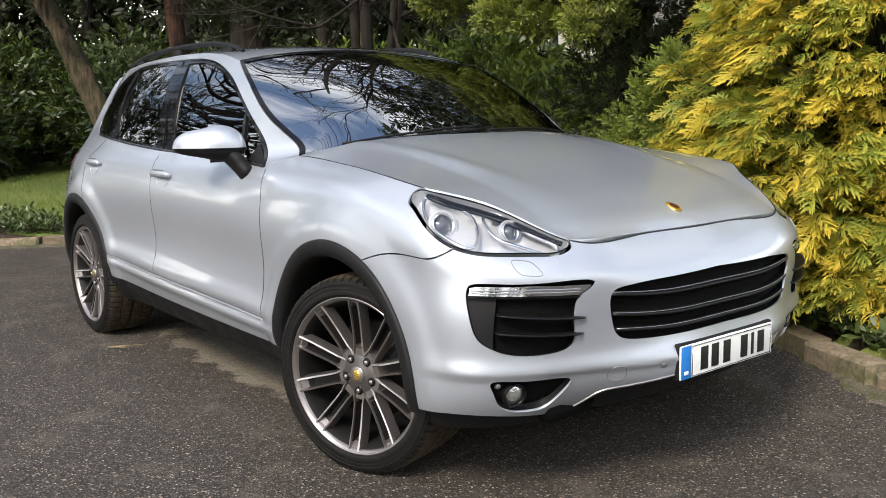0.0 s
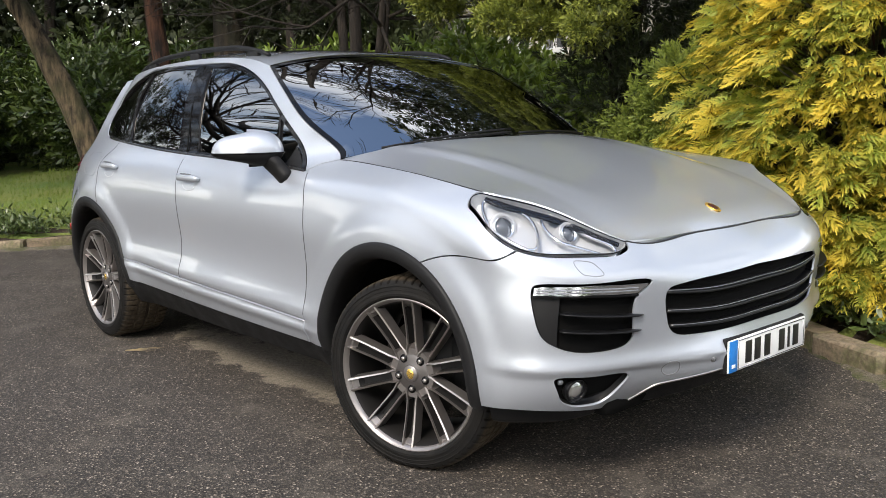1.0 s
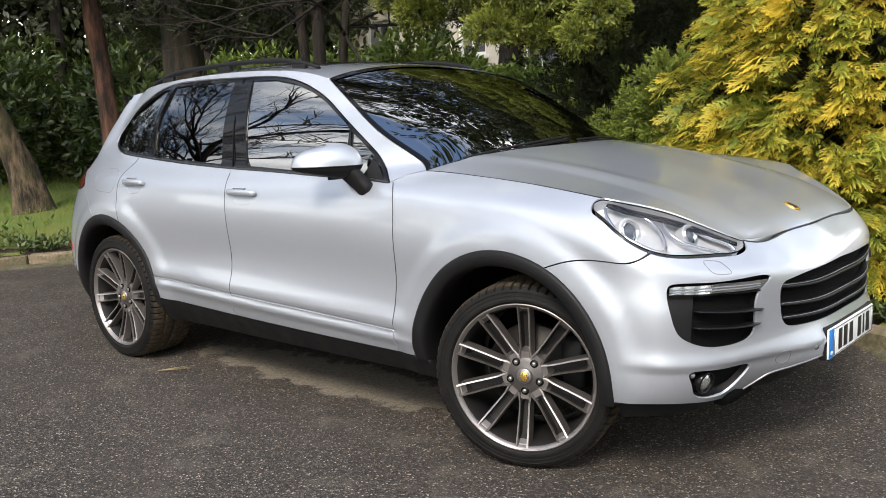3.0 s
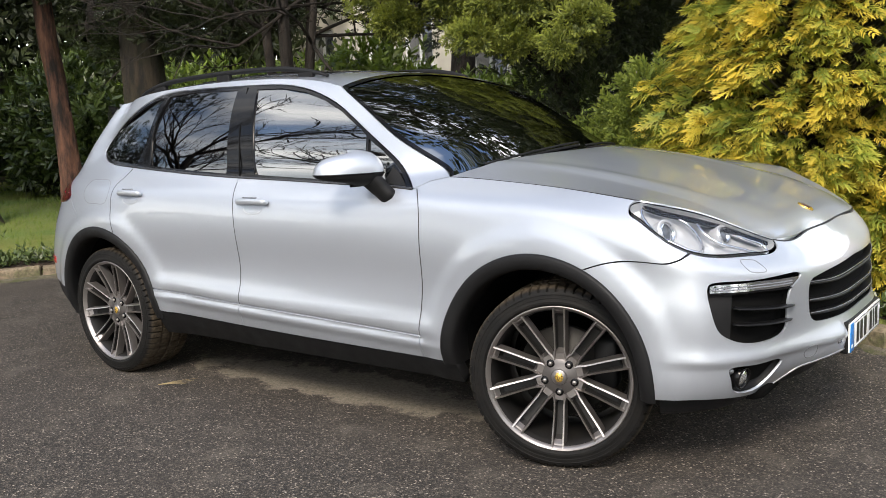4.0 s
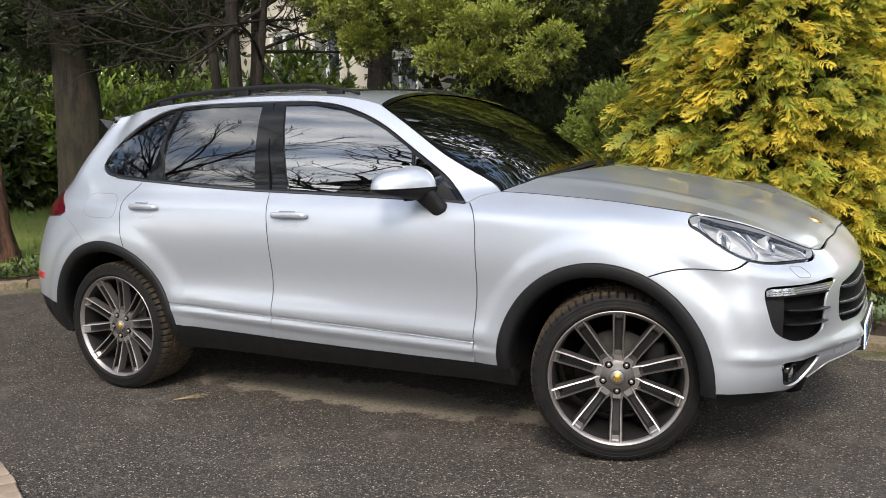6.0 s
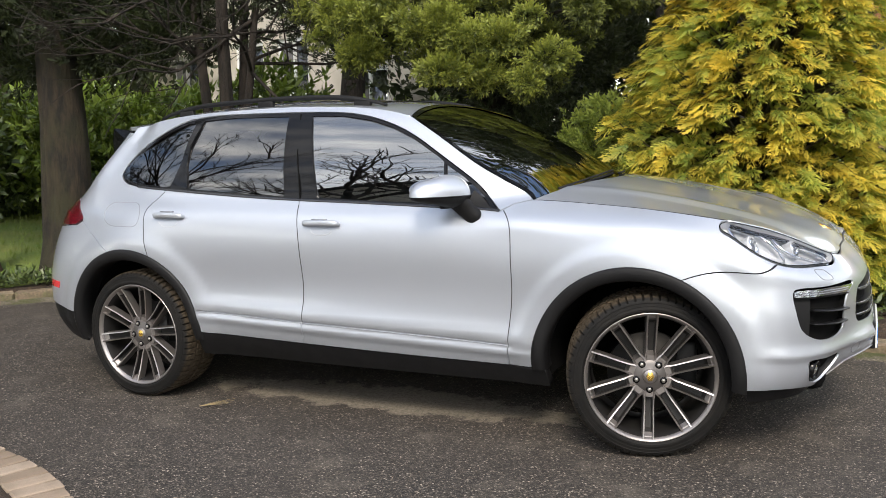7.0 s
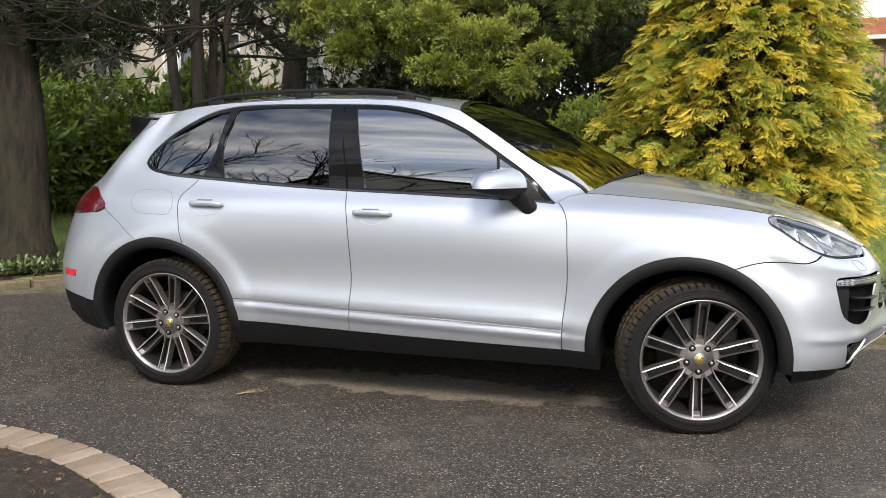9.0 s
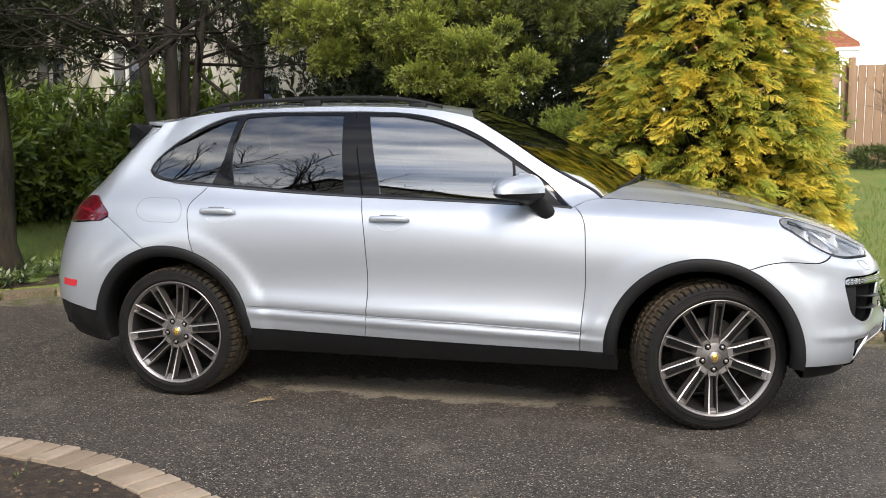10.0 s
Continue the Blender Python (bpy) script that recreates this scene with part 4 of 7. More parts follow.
    part("parking_sensor", moved(lathe([(0.0005, -0.003), (0.008, -0.003), (0.009, 0.0), (0.0105, -0.001), (0.011, 0.002)], 18), facing(at, n)), LAMP_GREY, front_bumper)
    wash = rounded([(0.814, 1.022), (0.806, 1.026), (0.762, 1.028), (0.752, 1.025), (0.732, 1.001), (0.739, 0.996), (0.788, 0.993), (0.798, 0.996)], 4, True)
    part("washer_cover", ribbon(turn([tuple(q) for q in wash]), 0.0025, 0.0008, closed=True), seam_grey, front_bumper)

# grille
grille = part("grille", panel(shrunk(grille_line, -0.004), step=0.04, gap=0, rise=-0.085, depth=-0.075), DARK, front_bumper, "black slatted front grille")
for v, half in ((0.925, 0.500), (0.842, 0.492), (0.765, 0.474)):
    path = [on_body(s, v, -0.022)[0] for s in np.linspace(-half, half, 33)]
    part("slat", sweep(path, round_section(0.050, 0.012, 12, 3.2)), SLAT_BLACK, grille, "thin black grille slat")
    path = [on_body(s, v + 0.010, 0.000)[0] for s in np.linspace(-half, half, 33)]
    part("slat_edge", sweep(path, round_section(0.003, 0.0025, 8)), LAMP_GREY, grille)
for s in (-0.33, -0.165, 0.0, 0.165, 0.33):
    p0, p1 = on_body(s, 0.715, -0.06)[0], on_body(s, 0.975, -0.06)[0]
    part("upright", sweep([p0, p1], round_section(0.014, 0.02), up=Vector((0, 1, 0))), SLAT_BLACK, grille)

# lower valance, lip, number plate
valance = [(1.12, 0.322), (1.0, 0.317), (0.865, 0.309), (0.70, 0.279), (0.58, 0.258), (0.535, 0.325), (0.50, 0.385), (0.43, 0.412), (0.263, 0.476), (0.0, 0.495)]
valance = valance + other(valance)[1:] + [(-1.13, 0.245), (-0.6, 0.225), (0.0, 0.25), (0.6, 0.225), (1.13, 0.245)]
part("valance", panel(valance, step=0.04, gap=0.001, rise=-0.045, depth=0.02), BLACK_PLASTIC, car, "black lower front valance")
dam_points, dam_faces = [], []
for q in np.linspace(-1.13, 1.13, 61):
    at, n = on_body(q, 0.30, -0.035)
    back = Vector((n.x, n.y, 0)).normalized()
    dam_points += [at + Vector((0, 0, 0.05)), at, at - back * 0.012 + Vector((0, 0, -0.055)), at - back * 0.030 + Vector((0, 0, -0.068)), at - back * 0.16 + Vector((0, 0, -0.06))]
dam_faces = [(i * 5 + k, i * 5 + k + 1, i * 5 + k + 6, i * 5 + k + 5) for i in range(60) for k in range(4)]
part("air_dam", (dam_points, dam_faces), BLACK_PLASTIC, car, "black lower front air dam")
lip = bumper_lip[2:] + other(bumper_lip[2:])[1:]
part("bumper_lip", ribbon(lip, 0.007, 0.004), ALLOY_BRIGHT, front_bumper)
plate = part("number_plate", box(0.010, 0.520, 0.111, (2.326, 0, 0.448), 0.003), WHITE_PLATE, car, "white front number plate with blue end band")
part("plate_holder", box(0.030, 0.534, 0.122, (2.309, 0, 0.450), 0.006), BLACK_PLASTIC, plate)
part("plate_band", box(0.004, 0.050, 0.109, (2.3305, -0.234, 0.448), 0.001), BLUE_PLATE, plate)
for i, y in enumerate((-0.125, -0.066, 0.000, 0.100, 0.150, 0.200)):
    part("plate_bar", box(0.003, 0.040 if i != 4 else 0.016, 0.077, (2.3312, y - 0.012, 0.448), 0.001), BLACK_INK, plate)
part("plate_bar", box(0.003, 0.022, 0.012, (2.3325, -0.234, 0.414), 0.001), WHITE_PLATE, plate)
part("plate_frame", joined(box(0.003, 0.452, 0.003, (2.3312, 0.022, 0.4975)), box(0.003, 0.452, 0.003, (2.3312, 0.022, 0.3985)),
                           box(0.003, 0.003, 0.10, (2.3312, -0.203, 0.448)), box(0.003, 0.003, 0.10, (2.3312, 0.248, 0.448))), LAMP_GREY, plate)

# ---- handles, mirrors, wipers ----
for side in (1, -1):
    for door, s0, s1, v in ((sides[side][0], 3.278, 3.068, 0.984), (sides[side][1], 4.232, 4.026, 1.010)):
        path = [on_body((s0 + (s1 - s0) * i / 20) * side, v, 0.004 + 0.024 * math.sin(math.pi * i / 20) ** 0.35)[0] for i in range(21)]
        handle = part("door_handle", sweep(path, round_section(0.022, 0.030, 14, 2.8), [0.45, 0.8] + [1] * 17 + [0.8, 0.45]), SILVER, door, "silver pull door handle")
        mid = (s0 + s1) / 2
        pad = [on_body((mid + 0.042 * k) * side, v + 0.015, 0.0285)[0] for k in (-1, -0.5, 0, 0.5, 1)]
        part("handle_pad", sweep(pad, round_section(0.014, 0.006)), LAMP_GREY, handle)
        cup = rounded([(mid + 0.062 * math.cos(a), v - 0.026 + 0.026 * math.sin(a)) for a in np.linspace(math.pi, 2 * math.pi, 9)], 3)
        part("handle_cup", ribbon([(q[0] * side, q[1]) for q in cup], 0.004, 0.0012), shader("cup_shade", (0.5, 0.52, 0.54), 0.4, 0.6), handle)
    # mirror: swept shell, black tray and foot
    c, u, w = Vector((0.515, -1.0 * side, 1.140)) + (Vector((-0.05, -0.03, -0.03)) if side < 0 else Vector()), Vector((-0.60, -0.80 * side, 0)), Vector((0.80, -0.60 * side, 0))
    cap_p, tray_p, faces_u, faces_l, N, M = [], [], [], [], 28, 9
    for k in range(M + 1):
        lat = math.pi / 2 * k / M
        for i in range(N):
            a = 2 * math.pi * i / N
            ca, sa = math.cos(a), math.sin(a)
            r = (abs(ca) ** 2.5 + abs(sa) ** 2.5) ** (-1 / 2.5)
            q = math.cos(lat) ** 0.68
            taper = 1.0 - 0.22 * max(0.0, ca) * 1.0
            off = u * (0.150 * r * ca * q) + w * (0.078 * r * sa * q * taper)
            cap_p.append(c + off + Vector((0, 0, -0.010 + (0.086 - 0.010 * ca) * math.sin(lat))))
            tray_p.append(c + off * (1 - 0.10 * math.sin(lat)) + Vector((0, 0, -0.015 - (0.042 - 0.014 * ca) * math.sin(lat))))
    for k in range(M):
        for i in range(N):
            j = (i + 1) % N
            faces_u.append((k * N + i, k * N + j, (k + 1) * N + j, (k + 1) * N + i))
            faces_l.append((k * N + j, k * N + i, (k + 1) * N + i, (k + 1) * N + j))
    mirror = part("wing_mirror", (cap_p, faces_u), SILVER, car, "silver door mirror with black lower half")
    part("mirror_tray", (tray_p, faces_l), BLACK_PLASTIC, mirror)
    rim = [c + u * (0.150 * (abs(math.cos(a)) ** 2.5 + abs(math.sin(a)) ** 2.5) ** -0.4 * math.cos(a)) + w * (0.078 * (abs(math.cos(a)) ** 2.5 + abs(math.sin(a)) ** 2.5) ** -0.4 * math.sin(a) * (1 - 0.22 * max(0, math.cos(a)))) + Vector((0, 0, -0.0125))
           for a in np.linspace(0, 2 * math.pi, 41)]
    part("mirror_seam", sweep(rim, round_section(0.004, 0.007, 8)), GLOSS_BLACK, mirror)
    foot = rounded([(0.565, -0.955 * side, 1.118), (0.600, -0.925 * side, 1.075), (0.632, -0.905 * side, 1.035), (0.655, -0.895 * side, 1.010)], 5)
    part("mirror_foot", sweep([Vector(q) for q in foot], round_section(0.10, 0.055, 16), [(0.9, 1.0)] * 8 + [(0.8, 1.05)] * 6 + [(0.7, 1.0), (0.5, 0.7)], up=Vector((0.0, 1.0 * side, 0.2))), BLACK_PLASTIC, mirror)
    gl = [c + u * (0.12 * math.cos(a)) - w * 0.071 + Vector((0, 0, 0.018 + 0.048 * math.sin(a))) for a in np.linspace(0, 2 * math.pi, 24, endpoint=False)]
    part("mirror_glass", (gl, [tuple(range(24))]), CHROME, mirror)
    sail = [(2.30, 1.066), (2.34, 1.098), (2.40, 1.150), (2.43, 1.070)]
    part("sail_panel", panel(sail if side > 0 else other(sail), step=0.03, gap=0, rise=-0.004, depth=0.004), BLACK_PLASTIC, mirror)
for y0, y1 in ((-0.62, 0.02), (0.05, 0.66)):
    path = [Vector(screen(-(y0 + (y1 - y0) * i / 12) / 0.768, 0.010 + 0.030 * i / 12)) + Vector((0.010, 0, 0.014)) for i in range(13)]
    wiper = part("wiper", sweep(path, round_section(0.011, 0.010)), BLACK_PLASTIC, car, "black windscreen wiper")
    part("wiper_blade", sweep([q + Vector((0.004, 0, -0.014)) for q in path], round_section(0.007, 0.012)), BLACK_PLASTIC, wiper)

# exhaust tips
for side in (1, -1):
    part("exhaust_tip", moved(lathe([(0.036, 0.0), (0.042, 0.0), (0.042, 0.14), (0.036, 0.14)], 24, axis="z"), Matrix.Translation((-2.30, -0.62 * side, 0.40)) @ pose(0, 0, 0, 0, 90, 0)), CHROME, car)


# ---- wheels ----
def spoke_mesh():
    """A twin spoke, upright, its face to -y: two ridges with a deep slot between, closed at the hub and at the rim; the ridge tops come second."""
    half = [(-0.0272, 0.040), (-0.0244, 0.005), (-0.0230, -0.0025), (-0.0172, -0.0045), (-0.0156, 0.003), (-0.0142, 0.036)]
    points, faces, tops = [], [], []
    rows = 17
    for i in range(rows):
        u = i / (rows - 1)
        r = 0.066 + 0.207 * u
        face = -0.098 - 0.032 * u ** 1.7
        wide = 0.92 + 0.22 * smooth((0.108 - r) / 0.030) + 0.13 * smooth((r - 0.12) / 0.14)
        slot = smooth((r - 0.092) / 0.012) * (1 - 0.85 * smooth((r - 0.240) / 0.014))
        row = []
        for k, (a, d) in enumerate(half):
            if k == 5:
                d = 0.001 + (d - 0.001) * slot
            if k == 0:
                a = a * (1.0 if r > 0.1 else 0.85)
            row.append((a * wide, face + d, r))
        points += row + [(-a, b, c) for a, b, c in reversed(row)]
    m = 2 * len(half)
    for i in range(rows - 1):
        for k in range(m - 1):
            faces.append((i * m + k, i * m + k + 1, (i + 1) * m + k + 1, (i + 1) * m + k))
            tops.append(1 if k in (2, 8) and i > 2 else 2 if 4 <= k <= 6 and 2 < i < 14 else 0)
    return (points, faces), tops


TYRE_R = 0.357
tread = [(0.276, -0.118), (0.2835, -0.1385), (0.292, -0.146), (0.300, -0.1465), (0.306, -0.1435), (0.322, -0.1435), (0.336, -0.139), (0.345, -0.133), (0.3515, -0.124), (TYRE_R - 0.002, -0.108), (TYRE_R, -0.070), (TYRE_R - 0.005, -0.067), (TYRE_R - 0.005, -0.059),
         (TYRE_R, -0.052), (TYRE_R, -0.012), (TYRE_R - 0.007, -0.008)]
tread = tread + [(r, -y) for r, y in reversed(tread)]
SHOULDER = {k for k in list(range(7, 11)) + list(range(len(tread) - 11, len(tread) - 7))}
MIDDLE = {13, 14, len(tread) - 15, len(tread) - 14}


def tyre_ripple(k, i):
    if k in SHOULDER and i % 6 == 0:
        return -0.009
    if k in MIDDLE and i % 6 == 3:
        return -0.005
    return 0.0


def build_wheel():
    wheel = part("wheel", lathe([(0.240, 0.14), (0.262, 0.135), (0.256, 0.10), (0.252, 0.0), (0.255, -0.06), (0.257, -0.085), (0.260, -0.108), (0.266, -0.122), (0.274, -0.136), (0.2810, -0.1385), (0.2835, -0.134), (0.283, -0.118), (0.274, -0.112)], 96), ALLOY, car, "graphite ten-spoke alloy wheel")
    # inner barrel faces are coloured dark, as the shadow behind the spokes
    wheel.data.materials.append(SLOT_SHADE)
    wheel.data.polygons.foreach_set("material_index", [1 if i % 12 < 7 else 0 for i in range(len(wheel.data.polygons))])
    tyre = part("tyre", lathe(tread, 378, ripple=tyre_ripple), RUBBER, wheel, "black low-profile tyre with winter tread")
    tyre.data.set_sharp_from_angle(angle=radians(28))
    for r in (0.311, 0.325):
        part("sidewall_rib", lathe([(r, -0.1420), (r + 0.001, -0.1448), (r + 0.003, -0.1446), (r + 0.004, -0.1415)], 96), RUBBER, wheel)
    part("rim_lip", lathe([(0.2755, -0.1365), (0.2775, -0.1398), (0.2815, -0.1400), (0.2838, -0.1355)], 96), ALLOY, wheel)
    shape, tops = spoke_mesh()
    first = part("spoke", shape, [ALLOY, ALLOY_BRIGHT, SLOT_SHADE], wheel, "graphite twin spoke with a shade-dark slot")
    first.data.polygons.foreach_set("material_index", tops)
    first.data.set_sharp_from_angle(angle=radians(35))
    for i in range(1, 10):
        o = new("spoke", first.data)
        o.parent = wheel
        tagged(o, "graphite twin spoke with a shade-dark slot").matrix_basis = pose(0, 0, 0, 0, 36.0 * i, 0)
    part("hub", lathe([(0.088, -0.070), (0.084, -0.086), (0.074, -0.0960), (0.050, -0.1000), (0.036, -0.1035), (0.031, -0.105)], 48), HUB_GREY, wheel)
    part("centre_cap", lathe([(0.031, -0.098), (0.030, -0.108), (0.026, -0.111), (0.0005, -0.112)], 32), ALLOY, wheel)
    part("cap_crest", moved(lathe([(0.0005, -0.1140), (0.014, -0.1140), (0.017, -0.1105)], 6), Matrix.Diagonal((1.05, 1, 1.3, 1))), GOLD, wheel, "gold shield crest on the wheel cap")
    for i in range(5):
        a = radians(72 * i - 90)
        at = (0.060 * math.cos(a), -0.0895, 0.060 * math.sin(a))
        part("bolt_hole", moved(lathe([(0.0005, -0.0118), (0.0150, -0.0118), (0.0158, -0.0110), (0.0160, -0.008)], 16), Matrix.Translation(at)), GLOSS_BLACK, wheel)
        part("wheel_bolt", moved(lathe([(0.0005, -0.0185), (0.0068, -0.0185), (0.0085, -0.0165), (0.0088, -0.010)], 6), Matrix.Translation(at)), ALLOY_BRIGHT, wheel)
    part("brake_disc", lathe([(0.0005, -0.040), (0.085, -0.040), (0.088, -0.015), (0.175, -0.015), (0.177, -0.002), (0.177, 0.012), (0.08, 0.012)], 64), DISC, wheel)
    part("valve", moved(lathe([(0.0005, -0.03), (0.004, -0.03), (0.004, 0.0)], 10), Matrix.Translation((-0.235, -0.085, 0.05))), ALLOY_BRIGHT, wheel)
    return wheel


first_wheel = build_wheel()
first_wheel.matrix_basis = pose(1.416, -0.812, 0.351, 0, 2, 17.2)
for x, y, rz, spin in ((-1.403, -0.806, 0.0, 10), (1.416, 0.812, 196.0, 20), (-1.403, 0.806, 180.0, 9)):
    w = copy_thing(first_wheel, pose(x, y, 0.347, 0, spin, rz))
for x, y, rz in ((1.416, -0.80, 17), (-1.403, -0.80, 0), (1.416, 0.80, 196), (-1.403, 0.80, 180)):
    cal = moved(box(0.10, 0.10, 0.20, (0.155, 0.02, 0.02), 0.02), pose(x, y, 0.364, 0, 0, rz))
    part("brake_caliper", cal, BLACK_PLASTIC, car)

# ---- cabin ----
part("dashboard", joined(box(0.50, 1.42, 0.16, (0.72, 0, 1.00), 0.06, pose(0, 0, 0, 0, 8, 0)), box(0.30, 1.40, 0.30, (0.62, 0, 0.86), 0.06)), LEATHER, car)
part("parcel_floor", joined(box(1.75, 1.5, 0.10, (0.0, 0, 0.50), 0.03), box(3.0, 0.80, 0.10, (-0.5, 0, 0.505), 0.03)), DARK, car)
for x, y in ((0.02, -0.38), (0.02, 0.38), (-0.90, -0.40), (-0.90, 0.40), (-0.90, 0.0)):
    seat = part("seat", box(0.52, 0.50 if x > -0.5 else 0.46, 0.18, (x, y, 0.72), 0.06, pose(0, 0, 0, 0, -6, 0)), LEATHER, car, "dark leather car seat")
    part("backrest", box(0.14, 0.50 if x > -0.5 else 0.45, 0.62, (x - 0.33, y, 1.02), 0.06, pose(0, 0, 0, 0, -16, 0)), LEATHER, seat)
    part("headrest", box(0.09, 0.26, 0.17, (x - 0.43, y, 1.38), 0.04, pose(0, 0, 0, 0, -12, 0)), LEATHER, seat)
wheel_turn = Matrix.Translation((0.36, -0.38, 1.04)) @ pose(0, 0, 0, 0, -24, 0)
ring_points = [(0.0, 0.185 * math.cos(a), 0.185 * math.sin(a)) for a in np.linspace(0, 2 * math.pi, 49)]
steering = part("steering_wheel", moved(sweep(ring_points, round_section(0.028, 0.028, 10), up=Vector((1, 0, 0)), caps=False), wheel_turn), LEATHER, car, "dark leather steering wheel")
part("steering_boss", moved(box(0.06, 0.17, 0.15, (0.02, 0, -0.01), 0.03), wheel_turn), LEATHER, steering)
for a in (0, 180, 270):
    part("steering_spoke", moved(box(0.02, 0.12, 0.035, (0.01, 0.125, 0), 0.006), wheel_turn @ pose(0, 0, 0, a, 0, 0)), LAMP_GREY, steering)
part("rear_view_mirror", box(0.03, 0.24, 0.07, (0.36, 0, 1.44), 0.012, pose(0, 0, 0, 0, 10, 0)), LEATHER, car)
part("tax_disc", box(0.003, 0.028, 0.028, (0.405, 0.02, 1.475), 0.0, pose(0, 0, 0, 0, -24, 0)), WHITE_PLATE, car)
part("headlining", panel([(0.05, -0.56), (0.10, 0), (0.05, 0.56), (-1.75, 0.42), (-1.75, -0.42)], surface=roof, step=0.12, sign=-1, gap=0, depth=0, rise=-0.05), shader("grey_headlining", (0.16, 0.16, 0.16), 0.9), car)


# ---- ground ----
KERB = [(-30, -7.5), (-14, -3.2), (-9.0, -1.7), (-6.6, -0.95), (-5.85, -0.55), (-5.45, 0.10), (-5.05, 0.85), (-4.72, 1.28), (-4.16, 1.80), (-3.2, 2.15), (-1.8, 2.25), (-0.4, 2.15), (0.7, 1.98),
        (1.5, 1.74), (1.95, 1.47), (2.35, 1.34), (2.9, 1.34), (3.8, 1.55), (5.2, 2.1), (8.0, 3.3), (16, 6.5), (30, 12)]
kerb_line = rounded(KERB, 10)
GROUND_EDGE = np.array(kerb_line)


def kerb_y(x):
    return np.interp(x, GROUND_EDGE[:, 0], GROUND_EDGE[:, 1])


def rise(x, y):
    """How high the garden lies at a place; it climbs gently from the kerb."""
    x, y = np.broadcast_arrays(np.asarray(x, float), np.asarray(y, float))
    d = np.zeros(x.shape)
    over = y > kerb_y(x) + 0.15
    near = np.sqrt(np.min((x.ravel()[:, None] - GROUND_EDGE[None, :, 0]) ** 2 + (y.ravel()[:, None] - GROUND_EDGE[None, :, 1]) ** 2, axis=1)).reshape(x.shape)
    steep = 0.045 + 0.055 * np.clip((x + 1) / 4, 0, 1)
    d = 0.085 + np.minimum(near * steep, 1.15) + 0.03 * np.sin(x * 1.7 + y) * np.clip(near, 0, 1)
    return np.where(over, d, -0.12)


TARMAC = shader("worn_tarmac", (0.06, 0.058, 0.055), 0.85)
stone = noise_at(TARMAC, 145, kind="cells")
tn, tl, _ = nodes_of(TARMAC)
stone_tone = tn.new("ShaderNodeSeparateColor")
tl.new(stone.node.outputs["Color"], stone_tone.inputs[0])
chips = ramp(TARMAC, stone_tone.outputs[0], (0.0, (0.007, 0.0056, 0.0042)), (0.30, (0.026, 0.0216, 0.0172)), (0.60, (0.055, 0.0455, 0.0362)), (0.86, (0.104, 0.086, 0.068)), (0.95, (0.20, 0.168, 0.135)), (1.0, (0.46, 0.395, 0.32)))
chips = blend(TARMAC, ramp(TARMAC, stone, (0.40, 0.0), (0.80, 0.75)), chips, (0.008, 0.007, 0.006))
wear = ramp(TARMAC, noise_at(TARMAC, 0.55, 5, 0.55), (0.42, 0.0), (0.62, 1.0))
dirt = ramp(TARMAC, noise_at(TARMAC, 2.6, 9, 0.72), (0.53, 0.0), (0.66, 1.0))
base = blend(TARMAC, wear, chips, blend(TARMAC, 0.30, chips, (0.042, 0.034, 0.027)))
base = blend(TARMAC, blend(TARMAC, 1.0, dirt, 0.42, "MULTIPLY"), base, (0.125, 0.108, 0.085))
# the pale worn patch along the car's side
place = nodes_of(TARMAC)[0].new("ShaderNodeTexCoord")
shift = nodes_of(TARMAC)[0].new("ShaderNodeMapping")
shift.inputs["Location"].default_value, shift.inputs["Scale"].default_value = (0.085, 2.3, 0), (0.85, 4.4, 1)
nodes_of(TARMAC)[1].new(place.outputs["Object"], shift.inputs["Vector"])
far = nodes_of(TARMAC)[0].new("ShaderNodeVectorMath")
far.operation = "LENGTH"
nodes_of(TARMAC)[1].new(shift.outputs["Vector"], far.inputs[0])
ragged = blend(TARMAC, 0.42, far.outputs["Value"], ramp(TARMAC, noise_at(TARMAC, 4.5, 8, 0.7), (0.25, 0.0), (0.75, 1.6)))
base = blend(TARMAC, ramp(TARMAC, ragged, (0.80, 0.85), (0.90, 0.0)), base, ramp(TARMAC, noise_at(TARMAC, 60, 5, 0.8), (0.35, (0.10, 0.086, 0.065)), (0.65, (0.26, 0.225, 0.175))))
put(TARMAC, "Base Color", base)
put(TARMAC, "Roughness", ramp(TARMAC, noise_at(TARMAC, 1.2, 4), (0.35, 0.72), (0.7, 0.95)))
bump(TARMAC, stone, 0.7, 0.004)
bump(TARMAC, noise_at(TARMAC, 30, 5), 0.4, 0.006)

LAWN = shader("mown_lawn", (0.11, 0.17, 0.03), 0.9)
put(LAWN, "Base Color", blend(LAWN, ramp(LAWN, noise_at(LAWN, 1.1, 5), (0.40, 0.0), (0.62, 1.0)),
    ramp(LAWN, noise_at(LAWN, 60, 4), (0.3, (0.075, 0.125, 0.018)), (0.7, (0.16, 0.23, 0.040))), ramp(LAWN, noise_at(LAWN, 45, 4), (0.3, (0.12, 0.14, 0.025)), (0.7, (0.24, 0.26, 0.06)))))
bump(LAWN, noise_at(LAWN, 70, 4), 0.8, 0.03)
SOIL = shader("dark_soil", (0.035, 0.026, 0.018), 0.95)
put(SOIL, "Base Color", ramp(SOIL, noise_at(SOIL, 22, 8, 0.7), (0.3, (0.012, 0.008, 0.005)), (0.55, (0.050, 0.033, 0.021)), (0.75, (0.17, 0.115, 0.070))))
bump(SOIL, noise_at(SOIL, 35, 6, 0.7), 1.0, 0.03)

